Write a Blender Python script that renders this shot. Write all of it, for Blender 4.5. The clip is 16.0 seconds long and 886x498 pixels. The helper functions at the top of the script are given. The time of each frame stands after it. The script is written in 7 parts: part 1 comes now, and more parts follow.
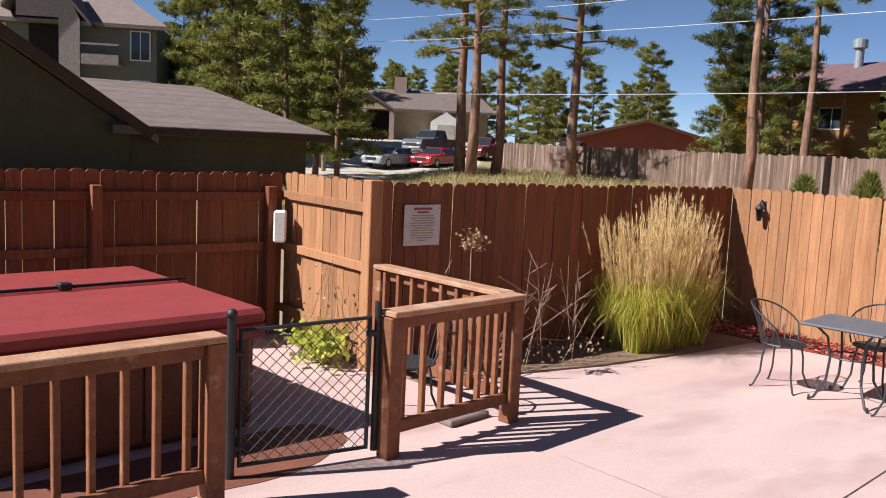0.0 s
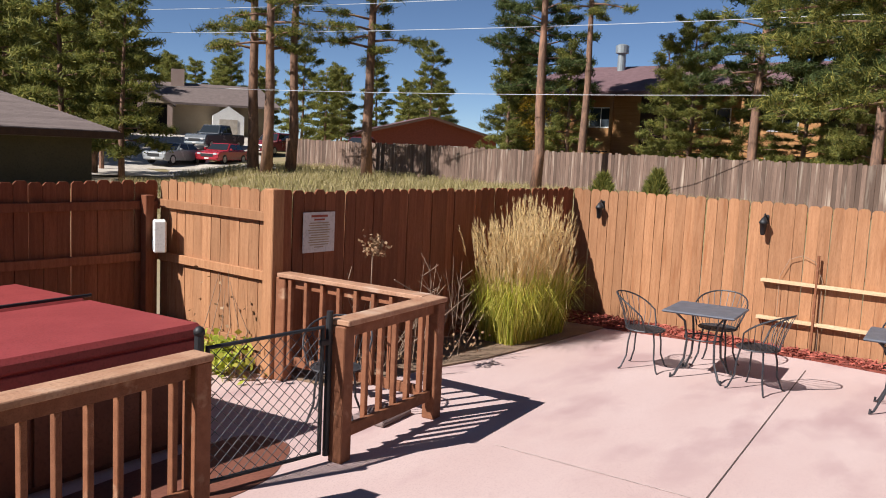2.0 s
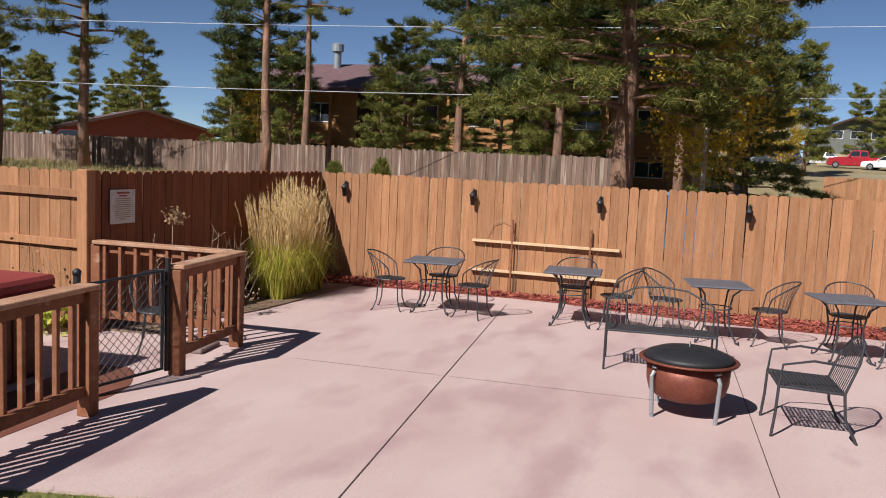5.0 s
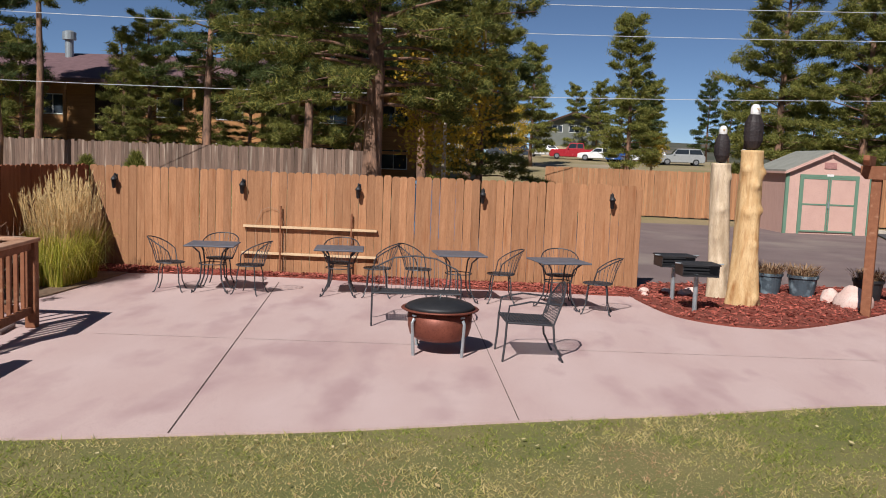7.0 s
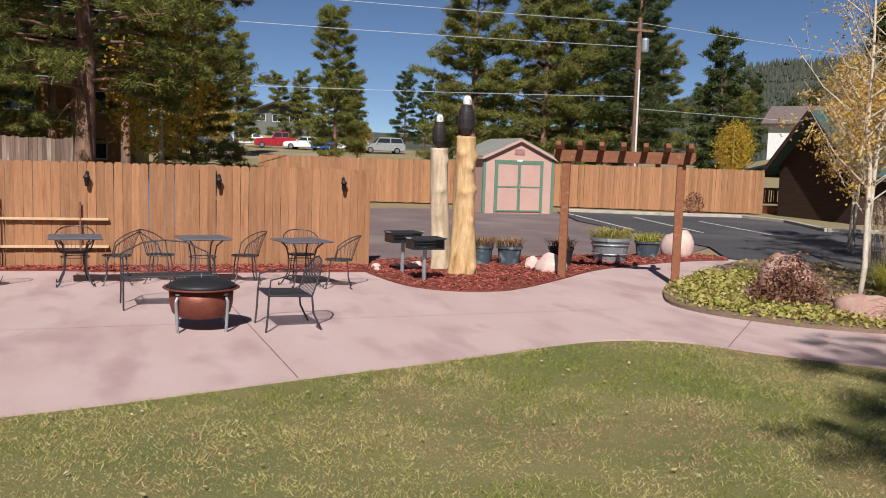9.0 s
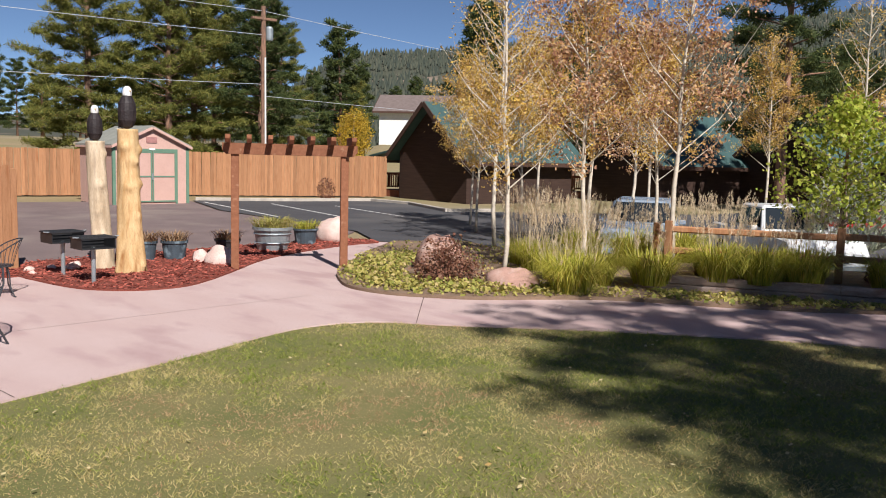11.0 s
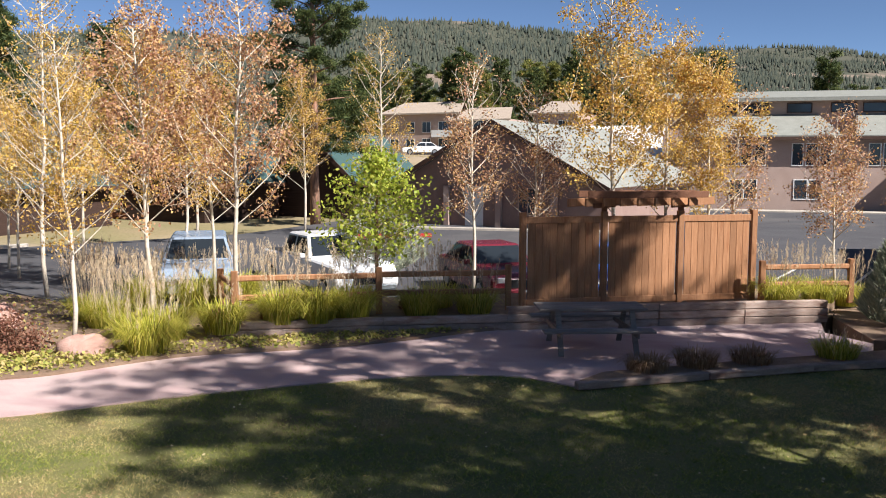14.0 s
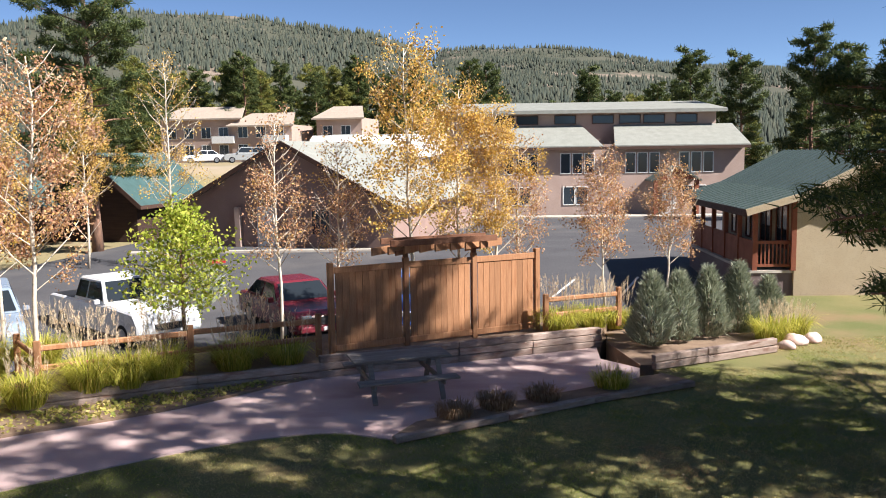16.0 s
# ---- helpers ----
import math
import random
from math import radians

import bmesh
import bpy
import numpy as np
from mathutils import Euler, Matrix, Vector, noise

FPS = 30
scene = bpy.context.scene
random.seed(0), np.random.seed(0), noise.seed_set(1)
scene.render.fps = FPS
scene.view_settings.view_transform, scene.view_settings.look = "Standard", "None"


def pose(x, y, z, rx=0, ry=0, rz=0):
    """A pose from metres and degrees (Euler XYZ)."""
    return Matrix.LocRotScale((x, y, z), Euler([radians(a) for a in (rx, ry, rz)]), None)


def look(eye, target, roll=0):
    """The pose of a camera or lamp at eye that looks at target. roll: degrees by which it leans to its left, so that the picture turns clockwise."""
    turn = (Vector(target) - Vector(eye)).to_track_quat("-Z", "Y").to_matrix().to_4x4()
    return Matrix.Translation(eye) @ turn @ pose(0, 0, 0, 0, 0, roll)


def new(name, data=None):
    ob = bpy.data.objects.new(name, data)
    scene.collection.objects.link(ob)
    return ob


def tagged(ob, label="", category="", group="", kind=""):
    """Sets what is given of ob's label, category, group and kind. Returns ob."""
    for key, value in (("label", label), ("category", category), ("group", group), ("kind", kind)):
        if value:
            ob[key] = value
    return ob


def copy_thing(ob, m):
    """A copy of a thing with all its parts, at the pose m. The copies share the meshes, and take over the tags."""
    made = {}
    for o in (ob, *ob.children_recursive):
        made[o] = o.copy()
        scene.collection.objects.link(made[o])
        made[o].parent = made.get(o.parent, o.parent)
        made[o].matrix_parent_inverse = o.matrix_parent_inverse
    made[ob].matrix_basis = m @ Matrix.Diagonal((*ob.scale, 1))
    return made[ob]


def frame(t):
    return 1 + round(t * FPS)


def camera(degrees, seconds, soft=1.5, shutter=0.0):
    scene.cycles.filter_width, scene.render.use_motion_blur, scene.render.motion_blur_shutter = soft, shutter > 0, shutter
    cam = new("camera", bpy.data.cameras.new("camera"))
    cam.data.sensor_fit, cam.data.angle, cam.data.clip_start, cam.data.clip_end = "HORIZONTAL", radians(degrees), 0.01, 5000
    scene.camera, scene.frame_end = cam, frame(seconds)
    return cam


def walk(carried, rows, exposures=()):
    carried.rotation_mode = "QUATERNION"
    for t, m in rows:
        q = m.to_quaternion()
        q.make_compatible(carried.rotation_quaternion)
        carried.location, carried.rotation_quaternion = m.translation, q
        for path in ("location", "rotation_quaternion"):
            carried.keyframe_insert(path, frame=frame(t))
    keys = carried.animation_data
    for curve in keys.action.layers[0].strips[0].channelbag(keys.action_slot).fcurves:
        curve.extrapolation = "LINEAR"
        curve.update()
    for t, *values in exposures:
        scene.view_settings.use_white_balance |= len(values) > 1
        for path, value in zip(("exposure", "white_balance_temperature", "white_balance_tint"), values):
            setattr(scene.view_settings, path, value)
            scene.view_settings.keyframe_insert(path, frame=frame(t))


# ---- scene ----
cam = camera(54.42, 16.0, soft=1.0)
# seconds, place, yaw, pitch, roll
ROWS = [
    (0.0, -0.578, 0.186, 2.176, -36.763, -6.893, -2.635),
    (0.5, -0.796, 0.308, 2.187, -40.384, -6.821, -2.638),
    (1.0, -1.045, 0.448, 2.213, -44.199, -6.739, -2.662),
    (1.5, -1.327, 0.599, 2.240, -47.905, -6.672, -2.688),
    (2.0, -1.644, 0.772, 2.264, -51.656, -6.604, -2.672),
    (2.5, -1.954, 0.807, 2.265, -54.640, -6.541, -2.640),
    (3.0, -2.260, 0.707, 2.254, -57.484, -6.446, -2.631),
    (3.5, -2.640, 0.524, 2.220, -60.322, -6.339, -2.637),
    (6.0, -4.874, -0.006, 2.097, -78.413, -5.965, -2.433),
    (6.5, -5.264, 0.015, 2.084, -82.663, -5.909, -2.317),
    (7.0, -5.660, 0.049, 2.094, -87.297, -5.827, -2.231),
    (7.5, -6.049, 0.129, 2.075, -92.168, -5.730, -2.082),
    (8.0, -6.342, 0.221, 2.017, -96.844, -5.768, -1.944),
    (10.5, -6.470, 1.605, 2.000, -125.060, -5.980, -1.642),
    (11.0, -6.410, 1.799, 2.123, -132.179, -6.132, -1.459),
    (11.5, -6.445, 2.043, 2.255, -139.231, -6.161, -1.244),
    (12.0, -6.526, 2.315, 2.404, -143.982, -6.125, -1.023),
    (12.5, -6.570, 2.570, 2.587, -148.817, -5.995, -0.809),
    (13.0, -6.585, 2.738, 2.791, -153.801, -5.899, -0.496),
    (13.5, -6.597, 2.841, 2.995, -158.593, -5.849, -0.256),
    (14.0, -6.602, 2.961, 3.160, -162.410, -5.836, -0.093),
    (14.5, -6.552, 3.117, 3.395, -166.604, -5.891, 0.141),
    (15.0, -6.477, 3.320, 3.680, -170.565, -5.994, 0.358),
    (15.5, -6.402, 3.558, 3.983, -173.616, -6.118, 0.580),
    (16.0, -6.339, 3.826, 4.327, -176.800, -6.205, 0.845),
]
EXPOSURES = [(0.0, 0.82), (1.5, 0.70), (3.5, 0.53), (6.0, 0.24), (8.2, 0.20), (11.0, 0.46), (13.0, 0.76), (16.0, 1.30)]
walk(cam, [(t, pose(x, y, z, 90 + pitch, roll, yaw)) for t, x, y, z, yaw, pitch, roll in ROWS], EXPOSURES)

# ---- light ----
SUN_WAY = Vector((-1.08, 0.39, 1.06)).normalized()
sun_data = bpy.data.lights.new("sun", "SUN")
sun_data.energy, sun_data.angle, sun_data.color = 5.0, radians(0.5), (1.0, 0.965, 0.94)
sun = new("sun", sun_data)
sun.matrix_world = look(SUN_WAY * 60, (0, 0, 0))
world = bpy.data.worlds.new("sky")
scene.world = world
world.use_nodes = True
sky = world.node_tree.nodes.new("ShaderNodeTexSky")
sky.sky_type, sky.sun_disc = "NISHITA", False
sky.sun_elevation = math.asin(SUN_WAY.z)
sky.sun_rotation = math.atan2(SUN_WAY.x, SUN_WAY.y) % (2 * math.pi)
sky.altitude, sky.air_density, sky.dust_density, sky.ozone_density = 2300, 0.6, 0.0, 3.0
tint = world.node_tree.nodes.new("ShaderNodeHueSaturation")
tint.inputs["Saturation"].default_value = 1.0
world.node_tree.links.new(sky.outputs[0], tint.inputs["Color"])
world.node_tree.links.new(tint.outputs[0], world.node_tree.nodes["Background"].inputs[0])
world.node_tree.nodes["Background"].inputs[1].default_value = 0.062
scene.view_settings.exposure = 0.0


# ---- materials ----
def mat(name, a, b=None, rough=0.8, scale=8.0, fine=60.0, bump=0.15, metal=0.0, stretch=(1, 1, 1), piece=0.0, island=0.0,
        stain=None, stain_scale=0.6, stain_at=0.55, spec=0.3, through_leaf=0.0):
    """A surface of colour a that drifts to b: broad and fine noise, stains, bump, and a shift from piece to piece."""
    m = bpy.data.materials.new(name)
    m.use_nodes = True
    nt = m.node_tree
    bsdf = nt.nodes["Principled BSDF"]
    b = b or tuple(c * 0.7 for c in a)
    co = nt.nodes.new("ShaderNodeTexCoord")
    mp = nt.nodes.new("ShaderNodeMapping")
    mp.inputs["Scale"].default_value = stretch
    geo = nt.nodes.new("ShaderNodeNewGeometry")
    info = nt.nodes.new("ShaderNodeObjectInfo")
    base_co = co.outputs["Object"]
    shift = nt.nodes.new("ShaderNodeVectorMath")
    shift.operation = "MULTIPLY_ADD"
    nt.links.new(info.outputs["Random"], shift.inputs[0])
    shift.inputs[1].default_value = (37, 53, 71)
    nt.links.new(base_co, shift.inputs[2])
    nt.links.new(shift.outputs[0], mp.inputs["Vector"])

    def noise_tex(s, d):
        n = nt.nodes.new("ShaderNodeTexNoise")
        n.inputs["Scale"].default_value, n.inputs["Detail"].default_value = s, d
        nt.links.new(mp.outputs[0], n.inputs["Vector"])
        return n

    def mixed(fac, c1, c2, kind="MIX"):
        x = nt.nodes.new("ShaderNodeMix")
        x.data_type, x.blend_type = "RGBA", kind
        for sock, val in ((x.inputs[0], fac), (x.inputs[6], c1), (x.inputs[7], c2)):
            if isinstance(val, (int, float)):
                sock.default_value = val
            elif isinstance(val, tuple):
                sock.default_value = (*val, 1)
            else:
                nt.links.new(val, sock)
        return x.outputs[2]

    def ramp(src, lo, hi):
        r = nt.nodes.new("ShaderNodeMapRange")
        r.inputs[1].default_value, r.inputs[2].default_value = lo, hi
        nt.links.new(src, r.inputs[0])
        return r.outputs[0]

    big, small = noise_tex(scale, 3.0), noise_tex(fine, 2.0)
    col = mixed(ramp(big.outputs[0], 0.3, 0.7), a, b)
    dark = tuple(c * 0.72 for c in b)
    col = mixed(ramp(small.outputs[0], 0.5, 0.85), col, dark)
    if stain:
        st = noise_tex(stain_scale, 4.0)
        col = mixed(ramp(st.outputs[0], stain_at, stain_at + 0.18), col, stain)
    for amount, src in ((piece, info.outputs["Random"]), (island, geo.outputs["Random Per Island"])):
        if amount:
            v = nt.nodes.new("ShaderNodeMapRange")
            v.inputs[3].default_value, v.inputs[4].default_value = 1 - amount, 1 + amount
            nt.links.new(src, v.inputs[0])
            col = mixed(1.0, col, v.outputs[0], "MULTIPLY")
    nt.links.new(col, bsdf.inputs["Base Color"])
    rr = nt.nodes.new("ShaderNodeMapRange")
    rr.inputs[3].default_value, rr.inputs[4].default_value = max(0.02, rough - 0.1), min(1, rough + 0.1)
    nt.links.new(big.outputs[0], rr.inputs[0])
    nt.links.new(rr.outputs[0], bsdf.inputs["Roughness"])
    bsdf.inputs["Metallic"].default_value = metal
    bsdf.inputs["Specular IOR Level"].default_value = spec
    if bump:
        bp = nt.nodes.new("ShaderNodeBump")
        bp.inputs["Strength"].default_value, bp.inputs["Distance"].default_value = bump, 0.02
        nt.links.new(small.outputs[0], bp.inputs["Height"])
        nt.links.new(bp.outputs[0], bsdf.inputs["Normal"])
    if through_leaf:
        tr = nt.nodes.new("ShaderNodeBsdfTranslucent")
        nt.links.new(col, tr.inputs[0])
        ms = nt.nodes.new("ShaderNodeMixShader")
        ms.inputs[0].default_value = through_leaf
        nt.links.new(bsdf.outputs[0], ms.inputs[1])
        nt.links.new(tr.outputs[0], ms.inputs[2])
        nt.links.new(ms.outputs[0], nt.nodes["Material Output"].inputs[0])
    return m


def leaf_mat(name, colours, rough=0.6, through_leaf=0.35):
    """Leaves and needles: each one takes a colour of its own from the list."""
    m = bpy.data.materials.new(name)
    m.use_nodes = True
    nt = m.node_tree
    bsdf = nt.nodes["Principled BSDF"]
    geo = nt.nodes.new("ShaderNodeNewGeometry")
    rp = nt.nodes.new("ShaderNodeValToRGB")
    rp.color_ramp.elements[0].color = (*colours[0], 1)
    rp.color_ramp.elements[1].color = (*colours[-1], 1)
    for i, c in enumerate(colours[1:-1], 1):
        rp.color_ramp.elements.new(i / (len(colours) - 1)).color = (*c, 1)
    nt.links.new(geo.outputs["Random Per Island"], rp.inputs[0])
    nt.links.new(rp.outputs[0], bsdf.inputs["Base Color"])
    bsdf.inputs["Roughness"].default_value = rough
    bsdf.inputs["Specular IOR Level"].default_value = 0.2
    tr = nt.nodes.new("ShaderNodeBsdfTranslucent")
    nt.links.new(rp.outputs[0], tr.inputs[0])
    ms = nt.nodes.new("ShaderNodeMixShader")
    ms.inputs[0].default_value = through_leaf
    nt.links.new(bsdf.outputs[0], ms.inputs[1])
    nt.links.new(tr.outputs[0], ms.inputs[2])
    nt.links.new(ms.outputs[0], nt.nodes["Material Output"].inputs[0])
    return m


M_CEDAR = mat("stained_cedar", (0.40, 0.20, 0.10), (0.31, 0.145, 0.068), 0.75, 5, 40, 0.25, stretch=(6, 6, 0.5), piece=0.2,
              stain=(0.24, 0.085, 0.03), stain_scale=2.0, stain_at=0.6)
M_CEDAR_JOINED = mat("stained_cedar_far", (0.40, 0.17, 0.06), (0.32, 0.125, 0.042), 0.8, 3, 30, 0.2, stretch=(5, 5, 0.4), island=0.2)
# Cedar stain again, with the shade of the unlit sides put into the colour.
M_SIGNWALL = mat("shaded_red_cedar", (0.27, 0.095, 0.045), (0.20, 0.065, 0.03), 0.75, 5, 40, 0.25, stretch=(6, 6, 0.5), piece=0.18)
M_RAIL = mat("railing_wood", (0.27, 0.11, 0.055), (0.20, 0.075, 0.036), 0.7, 5, 45, 0.25, stretch=(3, 3, 3), piece=0.12,
             stain=(0.40, 0.24, 0.15), stain_scale=3, stain_at=0.62)
M_RAILCAP = mat("worn_cap_wood", (0.46, 0.27, 0.17), (0.34, 0.17, 0.10), 0.7, 5, 45, 0.25, stain=(0.5, 0.36, 0.27), stain_scale=3)
M_NEWWOOD = mat("pale_new_wood", (0.62, 0.45, 0.28), (0.55, 0.37, 0.21), 0.7, 4, 50, 0.15)
M_GREYWOOD = mat("weathered_grey_wood", (0.19, 0.125, 0.095), (0.125, 0.082, 0.063), 0.9, 3, 30, 0.3, stretch=(5, 5, 0.4), piece=0.35,
                 stain=(0.34, 0.27, 0.215), stain_scale=1.5)
M_TIMBER = mat("landscape_timber", (0.40, 0.31, 0.26), (0.27, 0.19, 0.15), 0.9, 4, 40, 0.4, stretch=(1, 1, 4), piece=0.2,
               stain=(0.20, 0.11, 0.08), stain_scale=2.5)
M_LOG = mat("peeled_log", (0.66, 0.47, 0.25), (0.50, 0.30, 0.13), 0.6, 4, 30, 0.35, stretch=(4, 4, 0.6), stain=(0.30, 0.13, 0.04), stain_scale=2.4, stain_at=0.56)
M_LOGGREY = mat("bleached_log", (0.60, 0.48, 0.34), (0.42, 0.31, 0.20), 0.75, 3, 25, 0.25, stretch=(4, 4, 0.6), stain=(0.3, 0.22, 0.16), stain_scale=1.6, stain_at=0.62)
M_CONCRETE = mat("pink_concrete", (0.55, 0.415, 0.39), (0.49, 0.35, 0.325), 0.85, 0.9, 90, 0.06, stretch=(0.7, 1.5, 1),
                 stain=(0.41, 0.28, 0.27), stain_scale=1.1, stain_at=0.5)
M_JOINT = mat("joint", (0.10, 0.07, 0.06), rough=0.95)
M_JOINTPALE = mat("pale_joint", (0.60, 0.47, 0.43), rough=0.95)
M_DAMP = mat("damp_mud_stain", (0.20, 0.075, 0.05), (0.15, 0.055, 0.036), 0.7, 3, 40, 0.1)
M_LAWN = mat("lawn_soil", (0.12, 0.13, 0.04), (0.20, 0.17, 0.07), 0.95, 0.7, 45, 0.6, stain=(0.22, 0.15, 0.075), stain_scale=0.5, stain_at=0.58)
M_MEADOW = mat("dry_ground", (0.30, 0.225, 0.13), (0.22, 0.19, 0.09), 0.95, 0.25, 8, 0.4, stain=(0.33, 0.26, 0.19), stain_scale=0.08)
M_ASPHALT = mat("asphalt", (0.085, 0.082, 0.085), (0.065, 0.062, 0.066), 0.9, 0.5, 90, 0.2, stain=(0.115, 0.105, 0.10), stain_scale=0.2)
M_GRAVEL = mat("old_gravel_asphalt", (0.215, 0.16, 0.15), (0.165, 0.12, 0.115), 0.95, 0.8, 60, 0.4, stain=(0.26, 0.21, 0.18), stain_scale=0.3)
M_PALEKERB = mat("kerb_concrete", (0.52, 0.46, 0.39), rough=0.9, scale=3)
M_PAINTLINE = mat("road_paint", (0.72, 0.70, 0.66), (0.55, 0.53, 0.5), 0.8)
M_MULCH = mat("red_mulch_bed", (0.25, 0.065, 0.045), (0.17, 0.045, 0.03), 0.95, 8, 70, 0.8)
M_CHIP = mat("red_wood_chip", (0.38, 0.105, 0.075), (0.28, 0.07, 0.05), 0.9, 8, 60, 0.2, island=0.5)
M_SOIL = mat("bed_soil", (0.26, 0.18, 0.12), (0.19, 0.125, 0.085), 0.95, 3, 50, 0.7)
M_IRON = mat("dark_iron", (0.055, 0.055, 0.062), (0.04, 0.04, 0.046), 0.5, 10, 80, 0.05, metal=0.3, spec=0.5)
M_TABLETOP = mat("slate_grey_paint", (0.125, 0.135, 0.16), (0.10, 0.105, 0.125), 0.5, 10, 80, 0.05)
M_BLACK = mat("black_metal", (0.022, 0.022, 0.024), (0.014, 0.014, 0.016), 0.55, 10, 80, 0.05, spec=0.5)
M_STEEL = mat("galvanised_steel", (0.42, 0.46, 0.48), (0.34, 0.375, 0.39), 0.45, 5, 40, 0.05, metal=0.6)
M_COPPER = mat("rusty_copper_bowl", (0.22, 0.07, 0.045), (0.15, 0.045, 0.03), 0.5, 6, 50, 0.08, metal=0.35)
M_TUBCOVER = mat("burgundy_vinyl", (0.30, 0.052, 0.05), (0.25, 0.042, 0.04), 0.5, 2.5, 50, 0.1, stain=(0.33, 0.11, 0.08), stain_scale=1.2, stain_at=0.66)
M_TUBSIDE = mat("brown_tub_panel", (0.14, 0.055, 0.032), (0.11, 0.042, 0.025), 0.6, 4, 40, 0.1)
M_WHITE = mat("white_plastic", (0.78, 0.77, 0.74), (0.7, 0.69, 0.66), 0.5, 4, 40, 0.02)
M_PAPER = mat("sign_paper", (0.72, 0.70, 0.68), (0.66, 0.64, 0.62), 0.6, 4, 40, 0.02)
M_INKRED = mat("red_ink", (0.45, 0.11, 0.07), rough=0.7)
M_INKTAN = mat("tan_ink", (0.50, 0.40, 0.27), rough=0.7)
M_ROCKPINK = mat("pink_granite", (0.50, 0.31, 0.25), (0.40, 0.23, 0.18), 0.9, 4, 50, 0.5, stain=(0.58, 0.45, 0.39), stain_scale=3)
M_ROCKWHITE = mat("white_quartz", (0.72, 0.56, 0.50), (0.60, 0.40, 0.34), 0.85, 4, 50, 0.4)
M_POT = mat("plastic_pot", (0.07, 0.095, 0.115), (0.055, 0.07, 0.085), 0.55, 4, 40, 0.05, stain=(0.22, 0.29, 0.33), stain_scale=5, stain_at=0.5)
M_BARK = mat("pine_bark", (0.30, 0.17, 0.11), (0.13, 0.08, 0.06), 0.95, 4, 14, 0.9, stretch=(3, 3, 0.7), stain=(0.36, 0.19, 0.12), stain_scale=1.5)
M_ASPENBARK = mat("aspen_bark", (0.66, 0.58, 0.47), (0.50, 0.43, 0.34), 0.8, 6, 20, 0.2, stain=(0.16, 0.13, 0.10), stain_scale=7, stain_at=0.62)
M_TWIG = mat("twig", (0.34, 0.24, 0.17), (0.25, 0.17, 0.12), 0.9)
M_NEEDLE = leaf_mat("pine_needles", [(0.09, 0.11, 0.03), (0.16, 0.175, 0.045), (0.25, 0.245, 0.06), (0.36, 0.32, 0.085)], 0.6, 0.4)
M_NEEDLEMID = leaf_mat("olive_pine_needles", [(0.05, 0.07, 0.02), (0.11, 0.13, 0.034), (0.21, 0.21, 0.05), (0.36, 0.32, 0.08)], 0.6, 0.4)
M_NEEDLEDARK = leaf_mat("dark_pine_needles", [(0.035, 0.055, 0.02), (0.06, 0.085, 0.028), (0.09, 0.115, 0.035), (0.14, 0.15, 0.045)], 0.6, 0.3)
M_SPRUCE = leaf_mat("blue_green_needles", [(0.22, 0.25, 0.17), (0.33, 0.355, 0.25), (0.45, 0.455, 0.34)], 0.7, 0.2)
M_ASPENGOLD = leaf_mat("gold_leaves", [(0.41, 0.23, 0.085), (0.61, 0.38, 0.07), (0.72, 0.49, 0.11), (0.55, 0.35, 0.17), (0.74, 0.55, 0.19)], 0.5, 0.4)
M_ASPENRUST = leaf_mat("rusty_leaves", [(0.28, 0.13, 0.08), (0.46, 0.25, 0.15), (0.60, 0.36, 0.21), (0.60, 0.36, 0.11), (0.68, 0.47, 0.32)], 0.5, 0.35)
M_LEAFGREEN = leaf_mat("yellow_green_leaves", [(0.24, 0.30, 0.04), (0.36, 0.43, 0.06), (0.48, 0.52, 0.08), (0.58, 0.55, 0.12)], 0.45, 0.45)
M_YELLOW = leaf_mat("yellow_leaves", [(0.5, 0.32, 0.03), (0.62, 0.42, 0.05), (0.4, 0.28, 0.05)], 0.5, 0.4)
M_PLUME = leaf_mat("straw_plumes", [(0.58, 0.41, 0.19), (0.74, 0.55, 0.28), (0.82, 0.66, 0.38)], 0.8, 0.3)
M_PLUMEPALE = leaf_mat("pale_plumes", [(0.56, 0.42, 0.27), (0.68, 0.54, 0.37), (0.78, 0.65, 0.47)], 0.8, 0.3)
M_BLADE = leaf_mat("tall_grass_blades", [(0.22, 0.25, 0.035), (0.40, 0.40, 0.055), (0.57, 0.53, 0.085), (0.70, 0.58, 0.17)], 0.6, 0.4)
M_TURF = leaf_mat("turf_blades", [(0.11, 0.16, 0.027), (0.20, 0.25, 0.044), (0.32, 0.34, 0.07), (0.46, 0.42, 0.14)], 0.7, 0.3)
M_COVER = leaf_mat("ground_cover_leaves", [(0.20, 0.23, 0.05), (0.36, 0.34, 0.08), (0.50, 0.43, 0.13), (0.52, 0.40, 0.18)], 0.6, 0.3)
M_BARBERRY = leaf_mat("russet_leaves", [(0.15, 0.06, 0.04), (0.24, 0.11, 0.07), (0.34, 0.19, 0.12)], 0.6, 0.3)
M_DRYWEED = leaf_mat("dry_weed", [(0.22, 0.13, 0.07), (0.32, 0.20, 0.11), (0.42, 0.29, 0.18)], 0.8, 0.2)
M_FALLEN = leaf_mat("fallen_leaves", [(0.5, 0.40, 0.20), (0.62, 0.52, 0.30), (0.45, 0.28, 0.10)], 0.7, 0.2)


